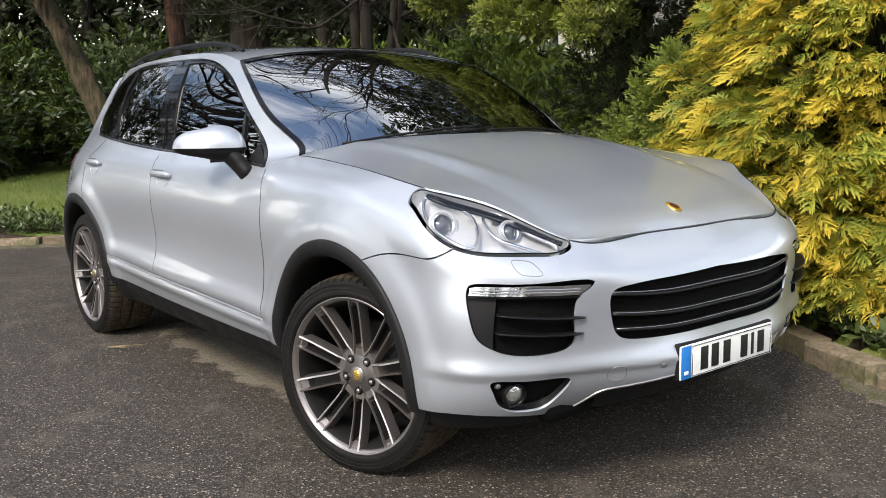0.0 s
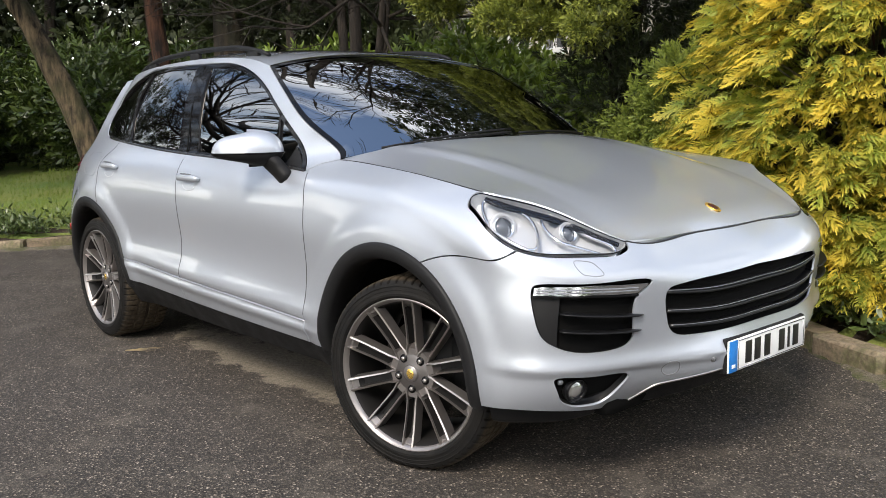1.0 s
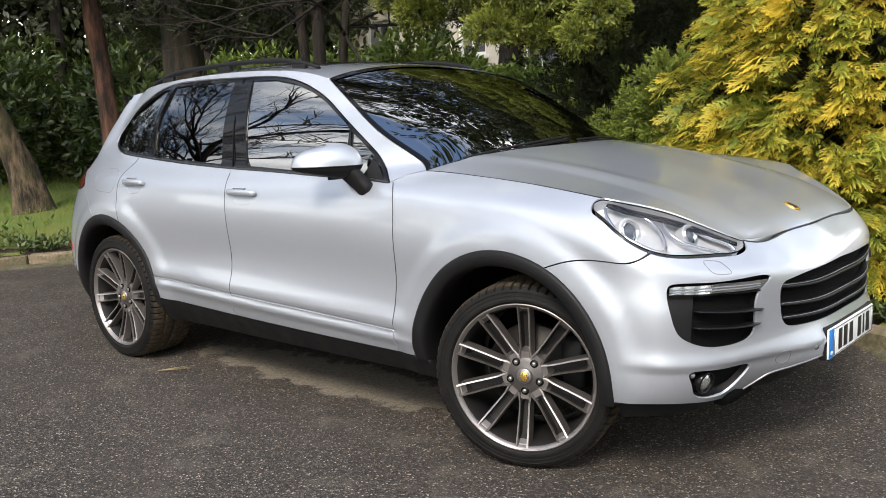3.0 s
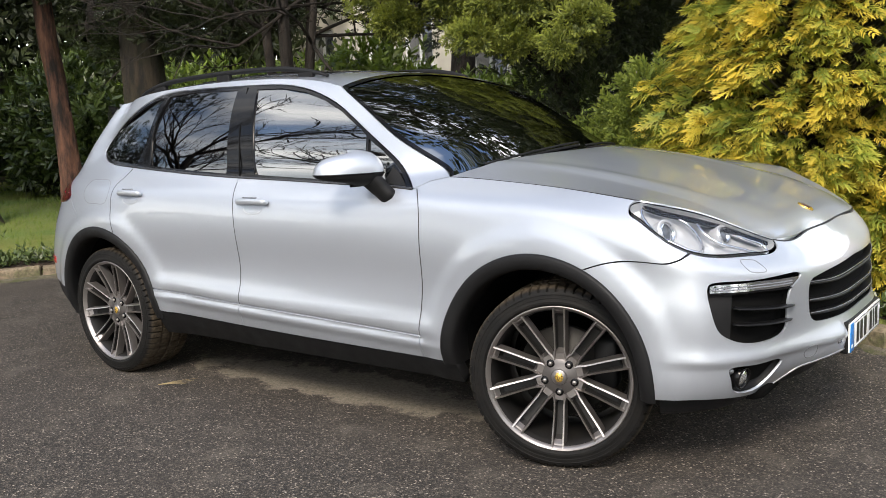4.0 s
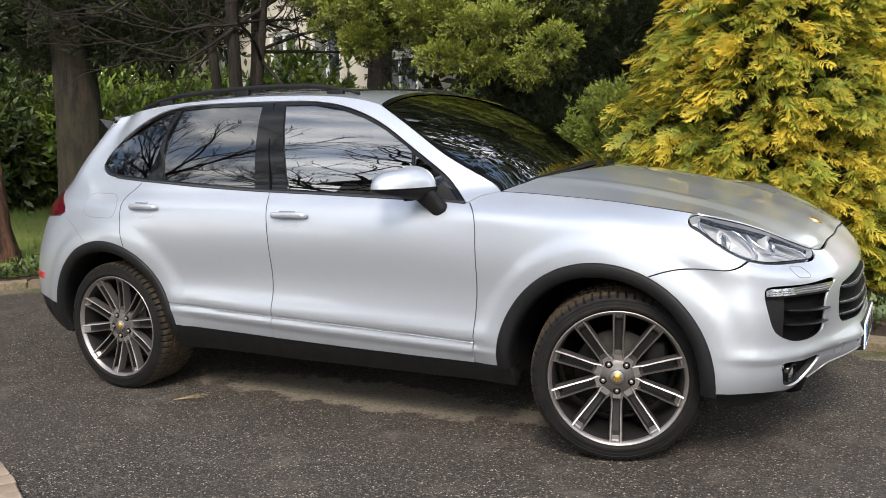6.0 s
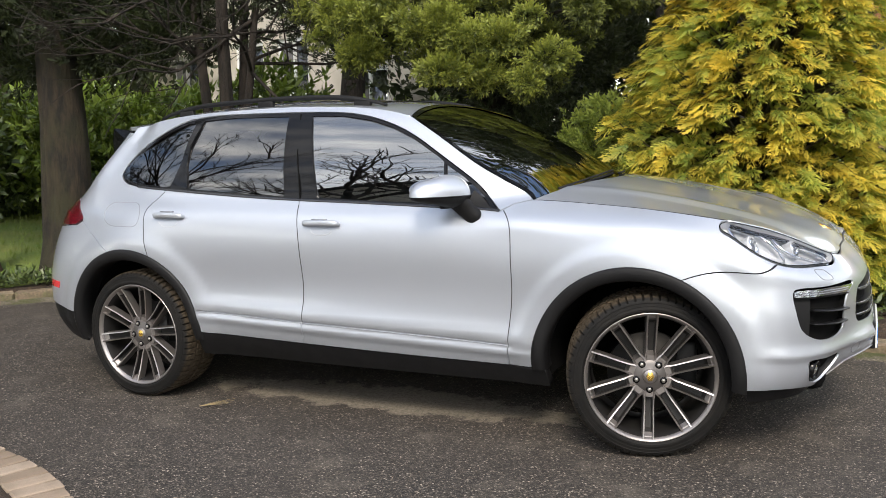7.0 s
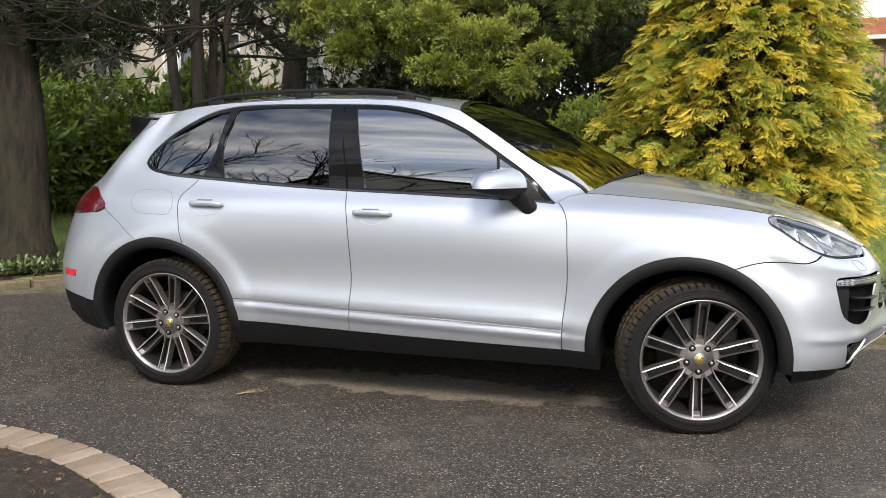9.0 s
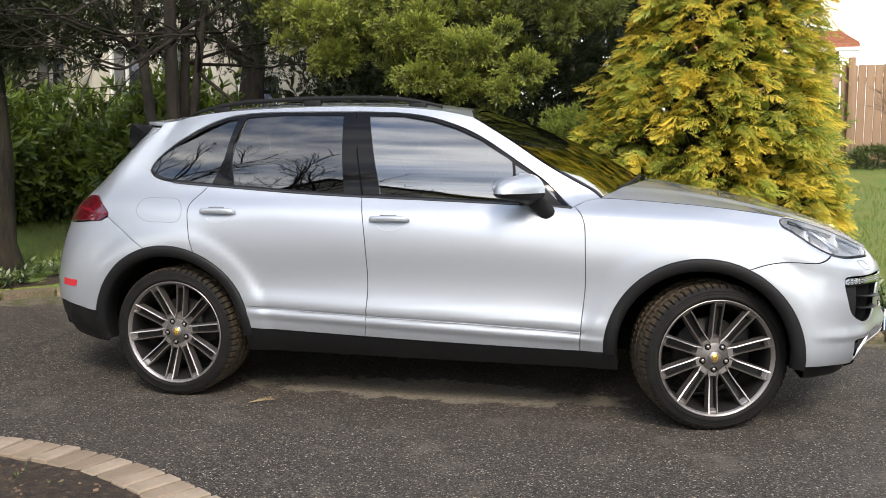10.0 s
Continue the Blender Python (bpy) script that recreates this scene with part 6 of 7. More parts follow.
stems, places, tones, inner, inner_tones = [], [[], [], [], []], [[], [], [], []], [], []
low_lobe = [(-0.62, -0.40, 0.55, 0.70), (-1.05, -0.35, 0.55, 0.50), (-0.25, -0.62, 0.45, 0.60), (0.55, -0.45, 0.45, 0.55), (-1.32, -0.22, 0.42, 0.52)]
for k in range(2800):
    z = 0.36 + 4.4 * rng.random() ** 1.7
    a = rng.uniform(0, 2 * math.pi)
    if math.sin(a) > 0.30 and rng.random() < 0.92:
        continue
    lump = 1 + 0.13 * noise.noise((2.4 * math.cos(a), 2.4 * math.sin(a), z * 1.3)) + 0.10 * noise.noise((5 * math.cos(a), 5 * math.sin(a), z * 3))
    tip_r = cypress_radius(z) * lump * rng.uniform(0.78, 1.08)
    out = Vector((math.cos(a), math.sin(a), 0))
    centre = Vector((0.18 * min(1.0, max(0.0, z - 1.6)), 0, 0))
    if k % 5 == 0:
        cx, cy, rr, zz = low_lobe[(k // 5) % 5]
        centre, tip_r, z = Vector((cx, cy, 0)), rr * rng.uniform(0.8, 1.1), 0.34 + zz * rng.uniform(0.1, 1.35)
    rise_up = rng.uniform(-0.05, 0.50)
    reach = min(tip_r, rng.uniform(0.14, 0.32))
    way = (out + Vector((rng.uniform(-0.28, 0.28), rng.uniform(-0.28, 0.28), rise_up))).normalized()
    tip = centre + out * tip_r + Vector((0, 0, z))
    start = tip - way * reach
    flat = way.cross(Vector((0, 0, 1))).normalized()
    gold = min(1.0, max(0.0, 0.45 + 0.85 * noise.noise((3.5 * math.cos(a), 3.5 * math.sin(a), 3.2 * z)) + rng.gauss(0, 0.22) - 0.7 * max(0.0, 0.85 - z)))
    roll = rng.gauss(0, 0.45)
    bough = [start + way * reach * u + Vector((0, 0, 0.06 * math.sin(math.pi * u) - 0.10 * u * u)) for u in (0, 0.25, 0.5, 0.75, 1.0)]
    stems.append(tube([centre * 0.4 + Vector((0, 0, max(0.1, z - 0.4)))] + bough[:4], [0.014, 0.006, 0.004, 0.0025, 0.001], 4))
    for i in range(7):
        u = 0.10 + 0.90 * i / 6
        at = start + way * reach * u + Vector((0, 0, 0.06 * math.sin(math.pi * u) - 0.10 * u * u))
        fan = rng.uniform(-0.25, 0.25) if i == 6 else (1 if i % 2 else -1) * (1.0 - 0.55 * u + rng.uniform(-0.2, 0.2))
        d = way + flat * fan + Vector((0, 0, fan * 0.30 * roll + rng.uniform(-0.22, 0.25) - 0.10 * u))
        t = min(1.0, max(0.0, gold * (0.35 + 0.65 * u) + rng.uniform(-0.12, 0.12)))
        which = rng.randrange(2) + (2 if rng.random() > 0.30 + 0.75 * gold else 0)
        places[which].append(aim(at - d.normalized() * 0.05, d, roll + rng.gauss(0, 0.35), rng.uniform(0.55, 1.25), rng))
        tones[which].append(t)
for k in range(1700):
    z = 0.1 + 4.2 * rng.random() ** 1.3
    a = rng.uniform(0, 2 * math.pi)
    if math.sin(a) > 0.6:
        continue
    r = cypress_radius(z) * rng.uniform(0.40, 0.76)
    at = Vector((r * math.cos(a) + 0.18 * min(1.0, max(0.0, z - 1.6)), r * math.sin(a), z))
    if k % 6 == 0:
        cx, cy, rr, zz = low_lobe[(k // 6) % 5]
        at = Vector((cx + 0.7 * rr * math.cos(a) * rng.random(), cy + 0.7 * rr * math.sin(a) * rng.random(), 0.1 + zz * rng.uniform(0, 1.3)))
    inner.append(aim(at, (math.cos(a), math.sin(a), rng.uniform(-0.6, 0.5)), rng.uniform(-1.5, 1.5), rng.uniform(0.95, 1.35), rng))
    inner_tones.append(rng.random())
tagged(part("twig_mass", joined(*stems), bark("cypress_twig", (0.03, 0.03, 0.010), (0.10, 0.085, 0.03)), cypress), kind="stuff")
shapes = [plume(random.Random(s), 0.115) for s in (1, 2, 3, 4)]
for k in range(4):
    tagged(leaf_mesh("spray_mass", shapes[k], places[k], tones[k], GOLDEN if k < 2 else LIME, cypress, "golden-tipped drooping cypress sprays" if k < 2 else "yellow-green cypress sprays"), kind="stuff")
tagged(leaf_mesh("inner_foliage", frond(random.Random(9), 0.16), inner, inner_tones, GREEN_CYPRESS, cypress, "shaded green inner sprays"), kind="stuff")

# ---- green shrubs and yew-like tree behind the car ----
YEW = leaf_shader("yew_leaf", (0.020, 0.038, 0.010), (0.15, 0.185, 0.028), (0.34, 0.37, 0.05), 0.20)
# darker copy of the yew leaf, with shade put into its colour
SHADED_YEW = leaf_shader("shaded_yew_leaf", (0.017, 0.031, 0.009), (0.095, 0.120, 0.022), (0.20, 0.22, 0.035), 0.20)
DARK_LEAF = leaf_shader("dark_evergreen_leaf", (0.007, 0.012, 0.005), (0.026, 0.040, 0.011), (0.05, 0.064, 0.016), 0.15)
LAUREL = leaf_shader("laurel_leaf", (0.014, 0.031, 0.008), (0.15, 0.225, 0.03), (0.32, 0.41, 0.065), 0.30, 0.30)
# the same laurel leaf with tree shade put into a darker colour
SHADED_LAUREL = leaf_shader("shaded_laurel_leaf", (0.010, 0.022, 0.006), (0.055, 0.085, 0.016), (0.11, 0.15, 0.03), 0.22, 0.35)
IVY = leaf_shader("ivy_leaf", (0.022, 0.045, 0.014), (0.085, 0.12, 0.03), (0.12, 0.15, 0.05), 0.15, 0.35)
tufts = [tuft(random.Random(s)) for s in (21, 22)]
fine_tufts = [tuft(random.Random(s), 0.065, 12, 0.0085, 0.8) for s in (23, 24)]


def leafy_mass(parent, name, blobs, per_metre, rng, material, label, size=1.0, shell=(0.70, 1.05), template=None, tone=(0.0, 1.0), upward=0.35):
    """Tufts over rounded lumps (centre, radii): denser and paler on top and outside, the paler top being daylight put
    into the tone; uneven and open below.
    """
    template = template or tufts
    place, tones_of = [[] for _ in template], [[] for _ in template]
    for (c, r) in blobs:
        c, r = Vector(c), Vector(r)
        count = int(per_metre * (r.x * r.y + r.y * r.z + r.x * r.z) * 4.2)
        for _ in range(count):
            d = Vector((rng.gauss(0, 1), rng.gauss(0, 1), rng.gauss(0, 1))).normalized()
            f = rng.uniform(*shell) * (1 + 0.30 * noise.noise(c + d * 2.6) + 0.18 * noise.noise(c * 3 + d * 6))
            if noise.noise(c * 1.7 + d * 3.4) < -0.38:
                continue
            p = c + Vector((d.x * r.x, d.y * r.y, d.z * r.z)) * f
            way = d + Vector((rng.uniform(-0.5, 0.5), rng.uniform(-0.5, 0.5), upward + rng.uniform(-0.4, 0.4)))
            # light from above goes into the tone: upper and outer tufts are paler
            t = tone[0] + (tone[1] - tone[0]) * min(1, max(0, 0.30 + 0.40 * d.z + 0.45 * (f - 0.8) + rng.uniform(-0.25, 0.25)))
            k = rng.randrange(len(template))
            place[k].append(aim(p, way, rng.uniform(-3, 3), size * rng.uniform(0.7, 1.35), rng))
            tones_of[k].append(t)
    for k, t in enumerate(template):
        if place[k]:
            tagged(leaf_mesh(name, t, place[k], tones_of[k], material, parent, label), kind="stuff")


def woody(parent, rng, start, targets, radius, material, name="limb"):
    """Bowed limbs from a trunk out to the lumps they carry."""
    for c in targets:
        a, b = Vector(start), Vector(c)
        path = [a.lerp(b, u) + Vector((rng.uniform(-0.06, 0.06), rng.uniform(-0.06, 0.06), 0.18 * math.sin(math.pi * u))) for u in np.linspace(0, 1, 7)]
        part(name, tube(path, [radius * (1 - 0.75 * u) for u in np.linspace(0, 1, 7)], 6), material, parent)


rng = random.Random(4)
yew = tagged(new("yew_tree"), "spreading yew with bright green shoots behind the car", "tree")
yew.location = (0, 0, 0)
part("trunk", tube(trunk_path((-0.9, 3.35, 0.0), (-0.7, 3.3, 4.2), 0.10), [0.17 - 0.008 * i for i in range(15)], 10, 0.35), BARK_DARK, yew)
lumps = [((-1.55, 1.95, 2.28), (0.42, 0.36, 0.26)), ((-1.05, 1.85, 2.40), (0.40, 0.36, 0.27)), ((-0.62, 1.95, 2.05), (0.36, 0.34, 0.28)), ((-0.20, 2.0, 1.98), (0.38, 0.32, 0.27)), ((0.12, 2.15, 2.35), (0.40, 0.40, 0.30)),
         ((0.55, 2.3, 2.65), (0.45, 0.4, 0.3)), ((-0.35, 2.2, 2.65), (0.5, 0.4, 0.3)), ((-1.95, 2.2, 2.62), (0.4, 0.4, 0.26)), ((-1.2, 2.3, 2.85), (0.6, 0.4, 0.3)), ((0.05, 2.4, 3.1), (0.7, 0.5, 0.35)), ((-1.0, 2.4, 3.4), (0.9, 0.6, 0.4)), ((0.4, 2.9, 4.0), (1.2, 0.8, 0.6)), ((-1.6, 3.0, 4.3), (1.2, 0.8, 0.6))]
woody(yew, rng, (-0.85, 3.3, 1.6), [c for c, _ in lumps], 0.045, BARK_DARK)
puffs = []
for c, r in lumps:
    if c[2] < 2.9:
        for _ in range(12):
            d = Vector((rng.gauss(0, 1), rng.gauss(0, 1) - 0.5, rng.gauss(0, 1))).normalized()
            k = rng.uniform(0.07, 0.14)
            puffs.append(((c[0] + d.x * r[0] * 0.85, c[1] + d.y * r[1] * 0.85, c[2] + d.z * r[2] * 0.9), (k * rng.uniform(1.0, 1.9), k, k * rng.uniform(0.5, 0.9))))
# only the front puffs get the lit colour; those behind are coloured as shaded
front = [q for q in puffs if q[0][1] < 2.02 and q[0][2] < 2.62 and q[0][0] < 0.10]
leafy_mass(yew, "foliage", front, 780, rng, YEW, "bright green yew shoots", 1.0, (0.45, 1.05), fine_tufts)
leafy_mass(yew, "dim_foliage", [q for q in puffs if q not in front], 620, rng, SHADED_YEW, "green yew shoots darkened as shade", 1.0, (0.45, 1.05), fine_tufts)
# the inner lumps take the darkest leaf, their shade put into the colour
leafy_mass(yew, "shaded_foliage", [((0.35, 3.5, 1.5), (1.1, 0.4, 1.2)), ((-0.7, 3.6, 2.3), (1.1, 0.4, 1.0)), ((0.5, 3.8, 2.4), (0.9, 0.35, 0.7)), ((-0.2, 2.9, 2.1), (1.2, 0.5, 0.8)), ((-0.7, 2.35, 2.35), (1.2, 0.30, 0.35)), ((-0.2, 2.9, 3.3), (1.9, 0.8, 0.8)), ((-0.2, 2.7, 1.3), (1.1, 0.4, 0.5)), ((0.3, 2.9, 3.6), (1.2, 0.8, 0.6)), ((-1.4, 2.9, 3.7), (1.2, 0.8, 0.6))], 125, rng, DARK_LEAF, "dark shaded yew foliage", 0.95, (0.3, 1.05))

shrub = tagged(new("evergreen_shrub"), "rounded dull green evergreen shrub beside the golden cypress", "shrub")
leafy_mass(shrub, "foliage", [((0.42, 2.35, 1.30), (0.34, 0.34, 0.36)), ((0.15, 2.45, 0.95), (0.40, 0.34, 0.40)), ((0.55, 2.25, 0.85), (0.36, 0.3, 0.38)), ((-0.3, 2.6, 0.7), (0.5, 0.35, 0.5))], 650, rng, leaf_shader("shrub_leaf", (0.028, 0.055, 0.012), (0.13, 0.18, 0.028), (0.27, 0.32, 0.05), 0.25), "dull green shrub shoots", 1.1, (0.6, 1.05), fine_tufts)
woody(shrub, rng, (0.3, 2.5, 0.1), [(0.42, 2.35, 1.2), (0.15, 2.45, 0.95), (0.55, 2.25, 0.85)], 0.03, BARK_DARK)

# ---- trunks and dark evergreens on the far side ----
def tall_tree(name, label, base, top, r0, material, bend=0.12, seed=1, crown=(), branch=0, per=150, leaf=None, size=1.3, lean=1.0):
    tree = tagged(new(name), label, "tree")
    path = trunk_path(base, top, bend, 16, seed)
    gone = Vector(top) - Vector(base)
    path = [p + Vector((gone.x, gone.y, 0)) * ((i / 16) ** lean - i / 16) for i, p in enumerate(path)]
    radii = [r0 * (1.0 - 0.55 * i / 16) * (1 + 0.55 * math.exp(-i * 1.3)) for i in range(17)]
    part("trunk", tube(path, radii, 14, 0.30, seed), material, tree)
    r = random.Random(seed)
    bits, tips = [], []
    for i in range(branch):
        k = r.randrange(4, 16)
        limbs(r, path[k], Vector((r.uniform(-1, 1), r.uniform(-1, 1), r.uniform(-0.2, 0.5))), r.uniform(0.9, 1.6), radii[k] * 0.30, 2, bits, tips, 0.5)
    if bits:
        tagged(part("limb_mass", joined(*bits), material, tree), kind="stuff")
    if crown:
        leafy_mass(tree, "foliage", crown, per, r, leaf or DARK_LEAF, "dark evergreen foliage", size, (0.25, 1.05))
    return tree


# each crown's last lump is out of view, added to shade the left background
tall_tree("leaning_tree", "pale brown leaning trunk on the lawn", (-8.25, 1.75, 0.1), (-9.7, -0.5, 5.5), 0.18, BARK_PALE, 0.10, 3, [((-9.4, 0.4, 4.4), (1.8, 1.6, 0.9)), ((-8.4, 0.9, 3.3), (1.3, 1.0, 0.35)), ((-9.8, -0.8, 3.4), (1.2, 1.0, 0.4)), ((-7.4, 0.6, 3.8), (1.2, 1.0, 0.5)), ((-8.2, -1.8, 5.8), (1.8, 1.6, 0.8))], 0, 65, lean=1.5)
tall_tree("red_barked_tree", "slim red-brown trunk behind the kerb", (-6.10, 1.75, 0.1), (-6.15, 1.25, 6.0), 0.118, BARK_RED, 0.16, 8, [((-6.3, 1.3, 4.4), (1.5, 1.3, 0.9)), ((-5.9, 0.9, 3.2), (1.0, 0.9, 0.35)), ((-6.9, 0.6, 3.0), (0.9, 0.8, 0.30)), ((-5.8, -0.6, 5.6), (1.6, 1.3, 0.7))], 0, 75)
tall_tree("thick_tree", "thick furrowed trunk beside the kerb", (-5.12, 2.05, 0.05), (-5.2, 2.15, 6.5), 0.235, BARK_BROWN, 0.05, 12,
          [((-4.6, 2.3, 2.38), (0.9, 0.5, 0.22)), ((-3.9, 2.7, 2.5), (0.7, 0.5, 0.22)), ((-5.6, 2.3, 2.25), (0.7, 0.5, 0.25)), ((-4.9, 1.75, 2.75), (0.9, 0.55, 0.30)), ((-5.4, 2.3, 3.2), (1.3, 1.0, 0.7)), ((-4.5, 2.3, 3.6), (1.2, 0.9, 0.6)), ((-5.3, 2.2, 4.6), (1.7, 1.4, 0.9)), ((-4.4, 0.3, 5.4), (1.6, 1.3, 0.7))], 0, 80)
stems = tagged(new("many_stemmed_tree"), "dark tree with several stems and bare twigs", "tree")
r = random.Random(31)
bits, tips = [], []
for top, r0 in (((-4.3, 2.7, 7.6), 0.055), ((-3.15, 2.35, 8.2), 0.070), ((-2.25, 2.75, 7.0), 0.045), ((-3.6, 3.4, 7.4), 0.055)):
    path = trunk_path((-3.3 + r.uniform(-0.08, 0.08), 2.48 + r.uniform(-0.05, 0.05), 0.1), top, 0.16, 14, r.randrange(99))
    part("trunk", tube(path, [r0 * (1 - 0.6 * i / 14) for i in range(15)], 9, 0.25), BARK_DARK, stems)
    for i in range(18):
        k = 4 + i * 10 // 18
        high = (k - 4) / 10
        limbs(r, path[k], Vector((r.uniform(-1, 1), r.uniform(-0.8, 0.8), r.uniform(-0.35, 0.5) + 0.4 * high)), r.uniform(0.6, 1.0) + 0.5 * high, 0.020 + 0.012 * high, 3, bits, tips, 0.55, 0.15, 5)
tagged(part("limb_mass", joined(*bits), BARK_DARK, stems), kind="stuff")
leafy_mass(stems, "foliage", [((-4.3, 5.4, 2.9), (1.0, 0.5, 0.55)), ((-3.2, 5.0, 2.6), (0.8, 0.5, 0.6)), ((-3.3, 2.9, 3.5), (1.2, 0.8, 0.5)), ((-2.6, 2.6, 2.9), (0.7, 0.5, 0.30)), ((-3.9, 2.5, 2.75), (0.7, 0.5, 0.22))], 120, r, DARK_LEAF, "thin dark foliage", 0.9, (0.2, 1.05))

# laurels across the lawn
r = random.Random(77)
leaves = [broad(random.Random(s)) for s in (41, 42)]
for x, y, h, w in ((-8.6, 5.6, 1.9, 1.3), (-7.2, 6.6, 1.8, 1.2), (-6.0, 7.2, 1.7, 1.1), (-10.2, 4.6, 2.1, 1.3), (-4.6, 7.6, 1.5, 1.0), (-12.6, 3.4, 2.3, 1.5), (-14.6, 1.6, 2.4, 1.6), (-15.6, -0.6, 2.4, 1.6), (-12.9, 0.6, 1.7, 1.0), (-3.2, 6.6, 1.4, 0.9), (-5.3, 5.9, 2.1, 0.9), (-4.2, 5.2, 1.6, 0.7)):
    z = float(rise(x, y))
    bush = tagged(new("laurel_bush"), "glossy green laurel bush at the edge of the lawn", "bush", "laurels round the lawn")
    bush.location = (x, y, z)
    part("stem", tube([(0, 0, -0.1), (0.05, 0, h * 0.4), (0.0, 0.05, h * 0.7)], [0.06, 0.04, 0.015], 7), BARK_DARK, bush)
    # bushes further left take the leaf colour darkened as shade
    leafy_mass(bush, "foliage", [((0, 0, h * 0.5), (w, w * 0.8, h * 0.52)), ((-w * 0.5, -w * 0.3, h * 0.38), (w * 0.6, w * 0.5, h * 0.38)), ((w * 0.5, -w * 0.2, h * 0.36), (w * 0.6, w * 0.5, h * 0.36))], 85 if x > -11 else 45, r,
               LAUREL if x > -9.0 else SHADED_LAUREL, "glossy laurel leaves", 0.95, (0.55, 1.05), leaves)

# dark woodland round the garden
r = random.Random(55)
big = [tuft(random.Random(s), 0.40, 8, 0.06, 0.9) for s in (51, 52)]
woods = tagged(new("woodland"), "dark evergreen woodland behind the garden", "woods", kind="stuff")
blobs = []
for i in range(34):
    u = i / 33
    x, y = -19 + 20.5 * u, 7.0 + 3.4 * math.sin(3.0 * u) - 9.0 * max(0, 0.35 - u) / 0.35
    if -11.2 < x < -5.2 and y > 5:
        y += 1.2
        blobs.append(((x, y, 5.2 + r.uniform(-0.3, 0.5)), (1.5, 1.2, 1.2)))
        continue
    blobs.append(((x, y, 1.6), (1.4, 1.0, 1.7)))
    blobs.append(((x + r.uniform(-0.5, 0.5), y + 0.5, 4.2), (1.5, 1.2, 1.6)))
    blobs.append(((x + r.uniform(-0.5, 0.5), y + 0.8, 6.6), (1.4, 1.2, 1.5)))
    blobs.append(((x + r.uniform(-0.5, 0.5), y + 1.2, 9.0), (1.4, 1.2, 1.6)))
blobs += [((c[0] - 1.6, c[1] + 1.4, c[2] + 0.9), (1.8, 1.4, 1.7)) for c, _ in blobs if c[0] < -10 and c[2] > 3]
for x, y, z in ((-2.6, 4.4, 5.8), (-1.3, 4.2, 5.4), (0.3, 4.3, 5.6), (-2.4, 4.4, 7.6), (-1.5, 4.2, 7.5), (0.4, 4.4, 7.4), (-0.4, 3.8, 9.3), (1.6, 4.6, 8.6)):
    blobs.append(((x, y, z), (1.5, 1.3, 1.2)))
for i in range(15):
    a = radians(134 + 3.2 * i)
    blobs.append(((2 + 21 * math.cos(a), -2 + 21 * math.sin(a), 1.6), (1.9, 1.9, 2.0)))
    blobs.append(((2 + 21.6 * math.cos(a + 0.03), -2 + 21.6 * math.sin(a + 0.03), 4.3), (1.9, 1.9, 2.0)))
blobs += [((-15, -4.2, 2.5), (1.6, 1.4, 2.6)), ((-17, -6.2, 3.5), (2.0, 1.6, 3.2)), ((-14.5, -3.0, 5.0), (1.6, 1.2, 1.6)), ((-19, -8.5, 3.0), (2.0, 1.8, 2.8))]
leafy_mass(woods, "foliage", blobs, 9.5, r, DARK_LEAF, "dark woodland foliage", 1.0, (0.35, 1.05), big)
for i in range(16):
    x = -17 + 18 * i / 15 + r.uniform(-0.4, 0.4)
    y = 6.4 + 2.6 * math.sin(3.0 * (x + 19) / 20.5) - 7.5 * max(0, 0.35 - (x + 19) / 20.5) / 0.35
    if -11.5 < x < -0.5:
        continue
    part("trunk", tube(trunk_path((x, y, 0.1), (x + r.uniform(-0.6, 0.6), y + r.uniform(-0.4, 0.4), 7.5), 0.15, 10, i), [0.16 - 0.010 * k for k in range(11)], 8, 0.2), BARK_DARK, woods)

# ground cover: ivy under the cypress, weeds behind the kerb
r = random.Random(63)
ivy_leaf = broad(random.Random(61), 4, 0.055)
places, tones_of = [], []
for _ in range(5200):
    x = r.uniform(-7.5, 2.9)
    if -3.6 < x < 0.2 and r.random() < 0.85:
        continue
    y = float(kerb_y(x)) + 0.16 + abs(r.gauss(0, 0.55))
    if noise.noise((x * 1.8, y * 1.8, 2)) < -0.22:
        continue
    places.append(aim((x, y, float(rise(x, y)) + 0.015 + 0.05 * r.random()), (r.uniform(-0.7, 0.7), r.uniform(-0.9, 0.3), 1), r.uniform(-3, 3), r.uniform(0.6, 1.5), r))
    tones_of.append(r.random())
ivy = leaf_mesh("ivy", ivy_leaf, places, tones_of, IVY)
tagged(ivy, "low ivy and weeds over the soil behind the kerb", "ground cover", kind="stuff")
grass_blade = tuft(random.Random(71), 0.07, 7, 0.005, 0.35)
places, tones_of = [], []
for _ in range(7000):
    x, y = r.uniform(-13, -5), r.uniform(-2.2, 6)
    if y < float(kerb_y(x)) + 0.8 or r.random() < 0.2:
        continue
    places.append(aim((x, y, float(rise(x, y))), (r.uniform(-0.2, 0.2), r.uniform(-0.2, 0.2), 1), r.uniform(-3, 3), r.uniform(0.6, 1.2), r))
    tones_of.append(r.random())
for _ in range(5000):
    x, y = r.uniform(2.6, 8), r.uniform(1.5, 9)
    if y < float(kerb_y(x)) + 0.10:
        continue
    places.append(aim((x, y, float(rise(x, y))), (r.uniform(-0.2, 0.2), r.uniform(-0.2, 0.2), 1), r.uniform(-3, 3), r.uniform(0.6, 1.1), r))
    tones_of.append(r.random())
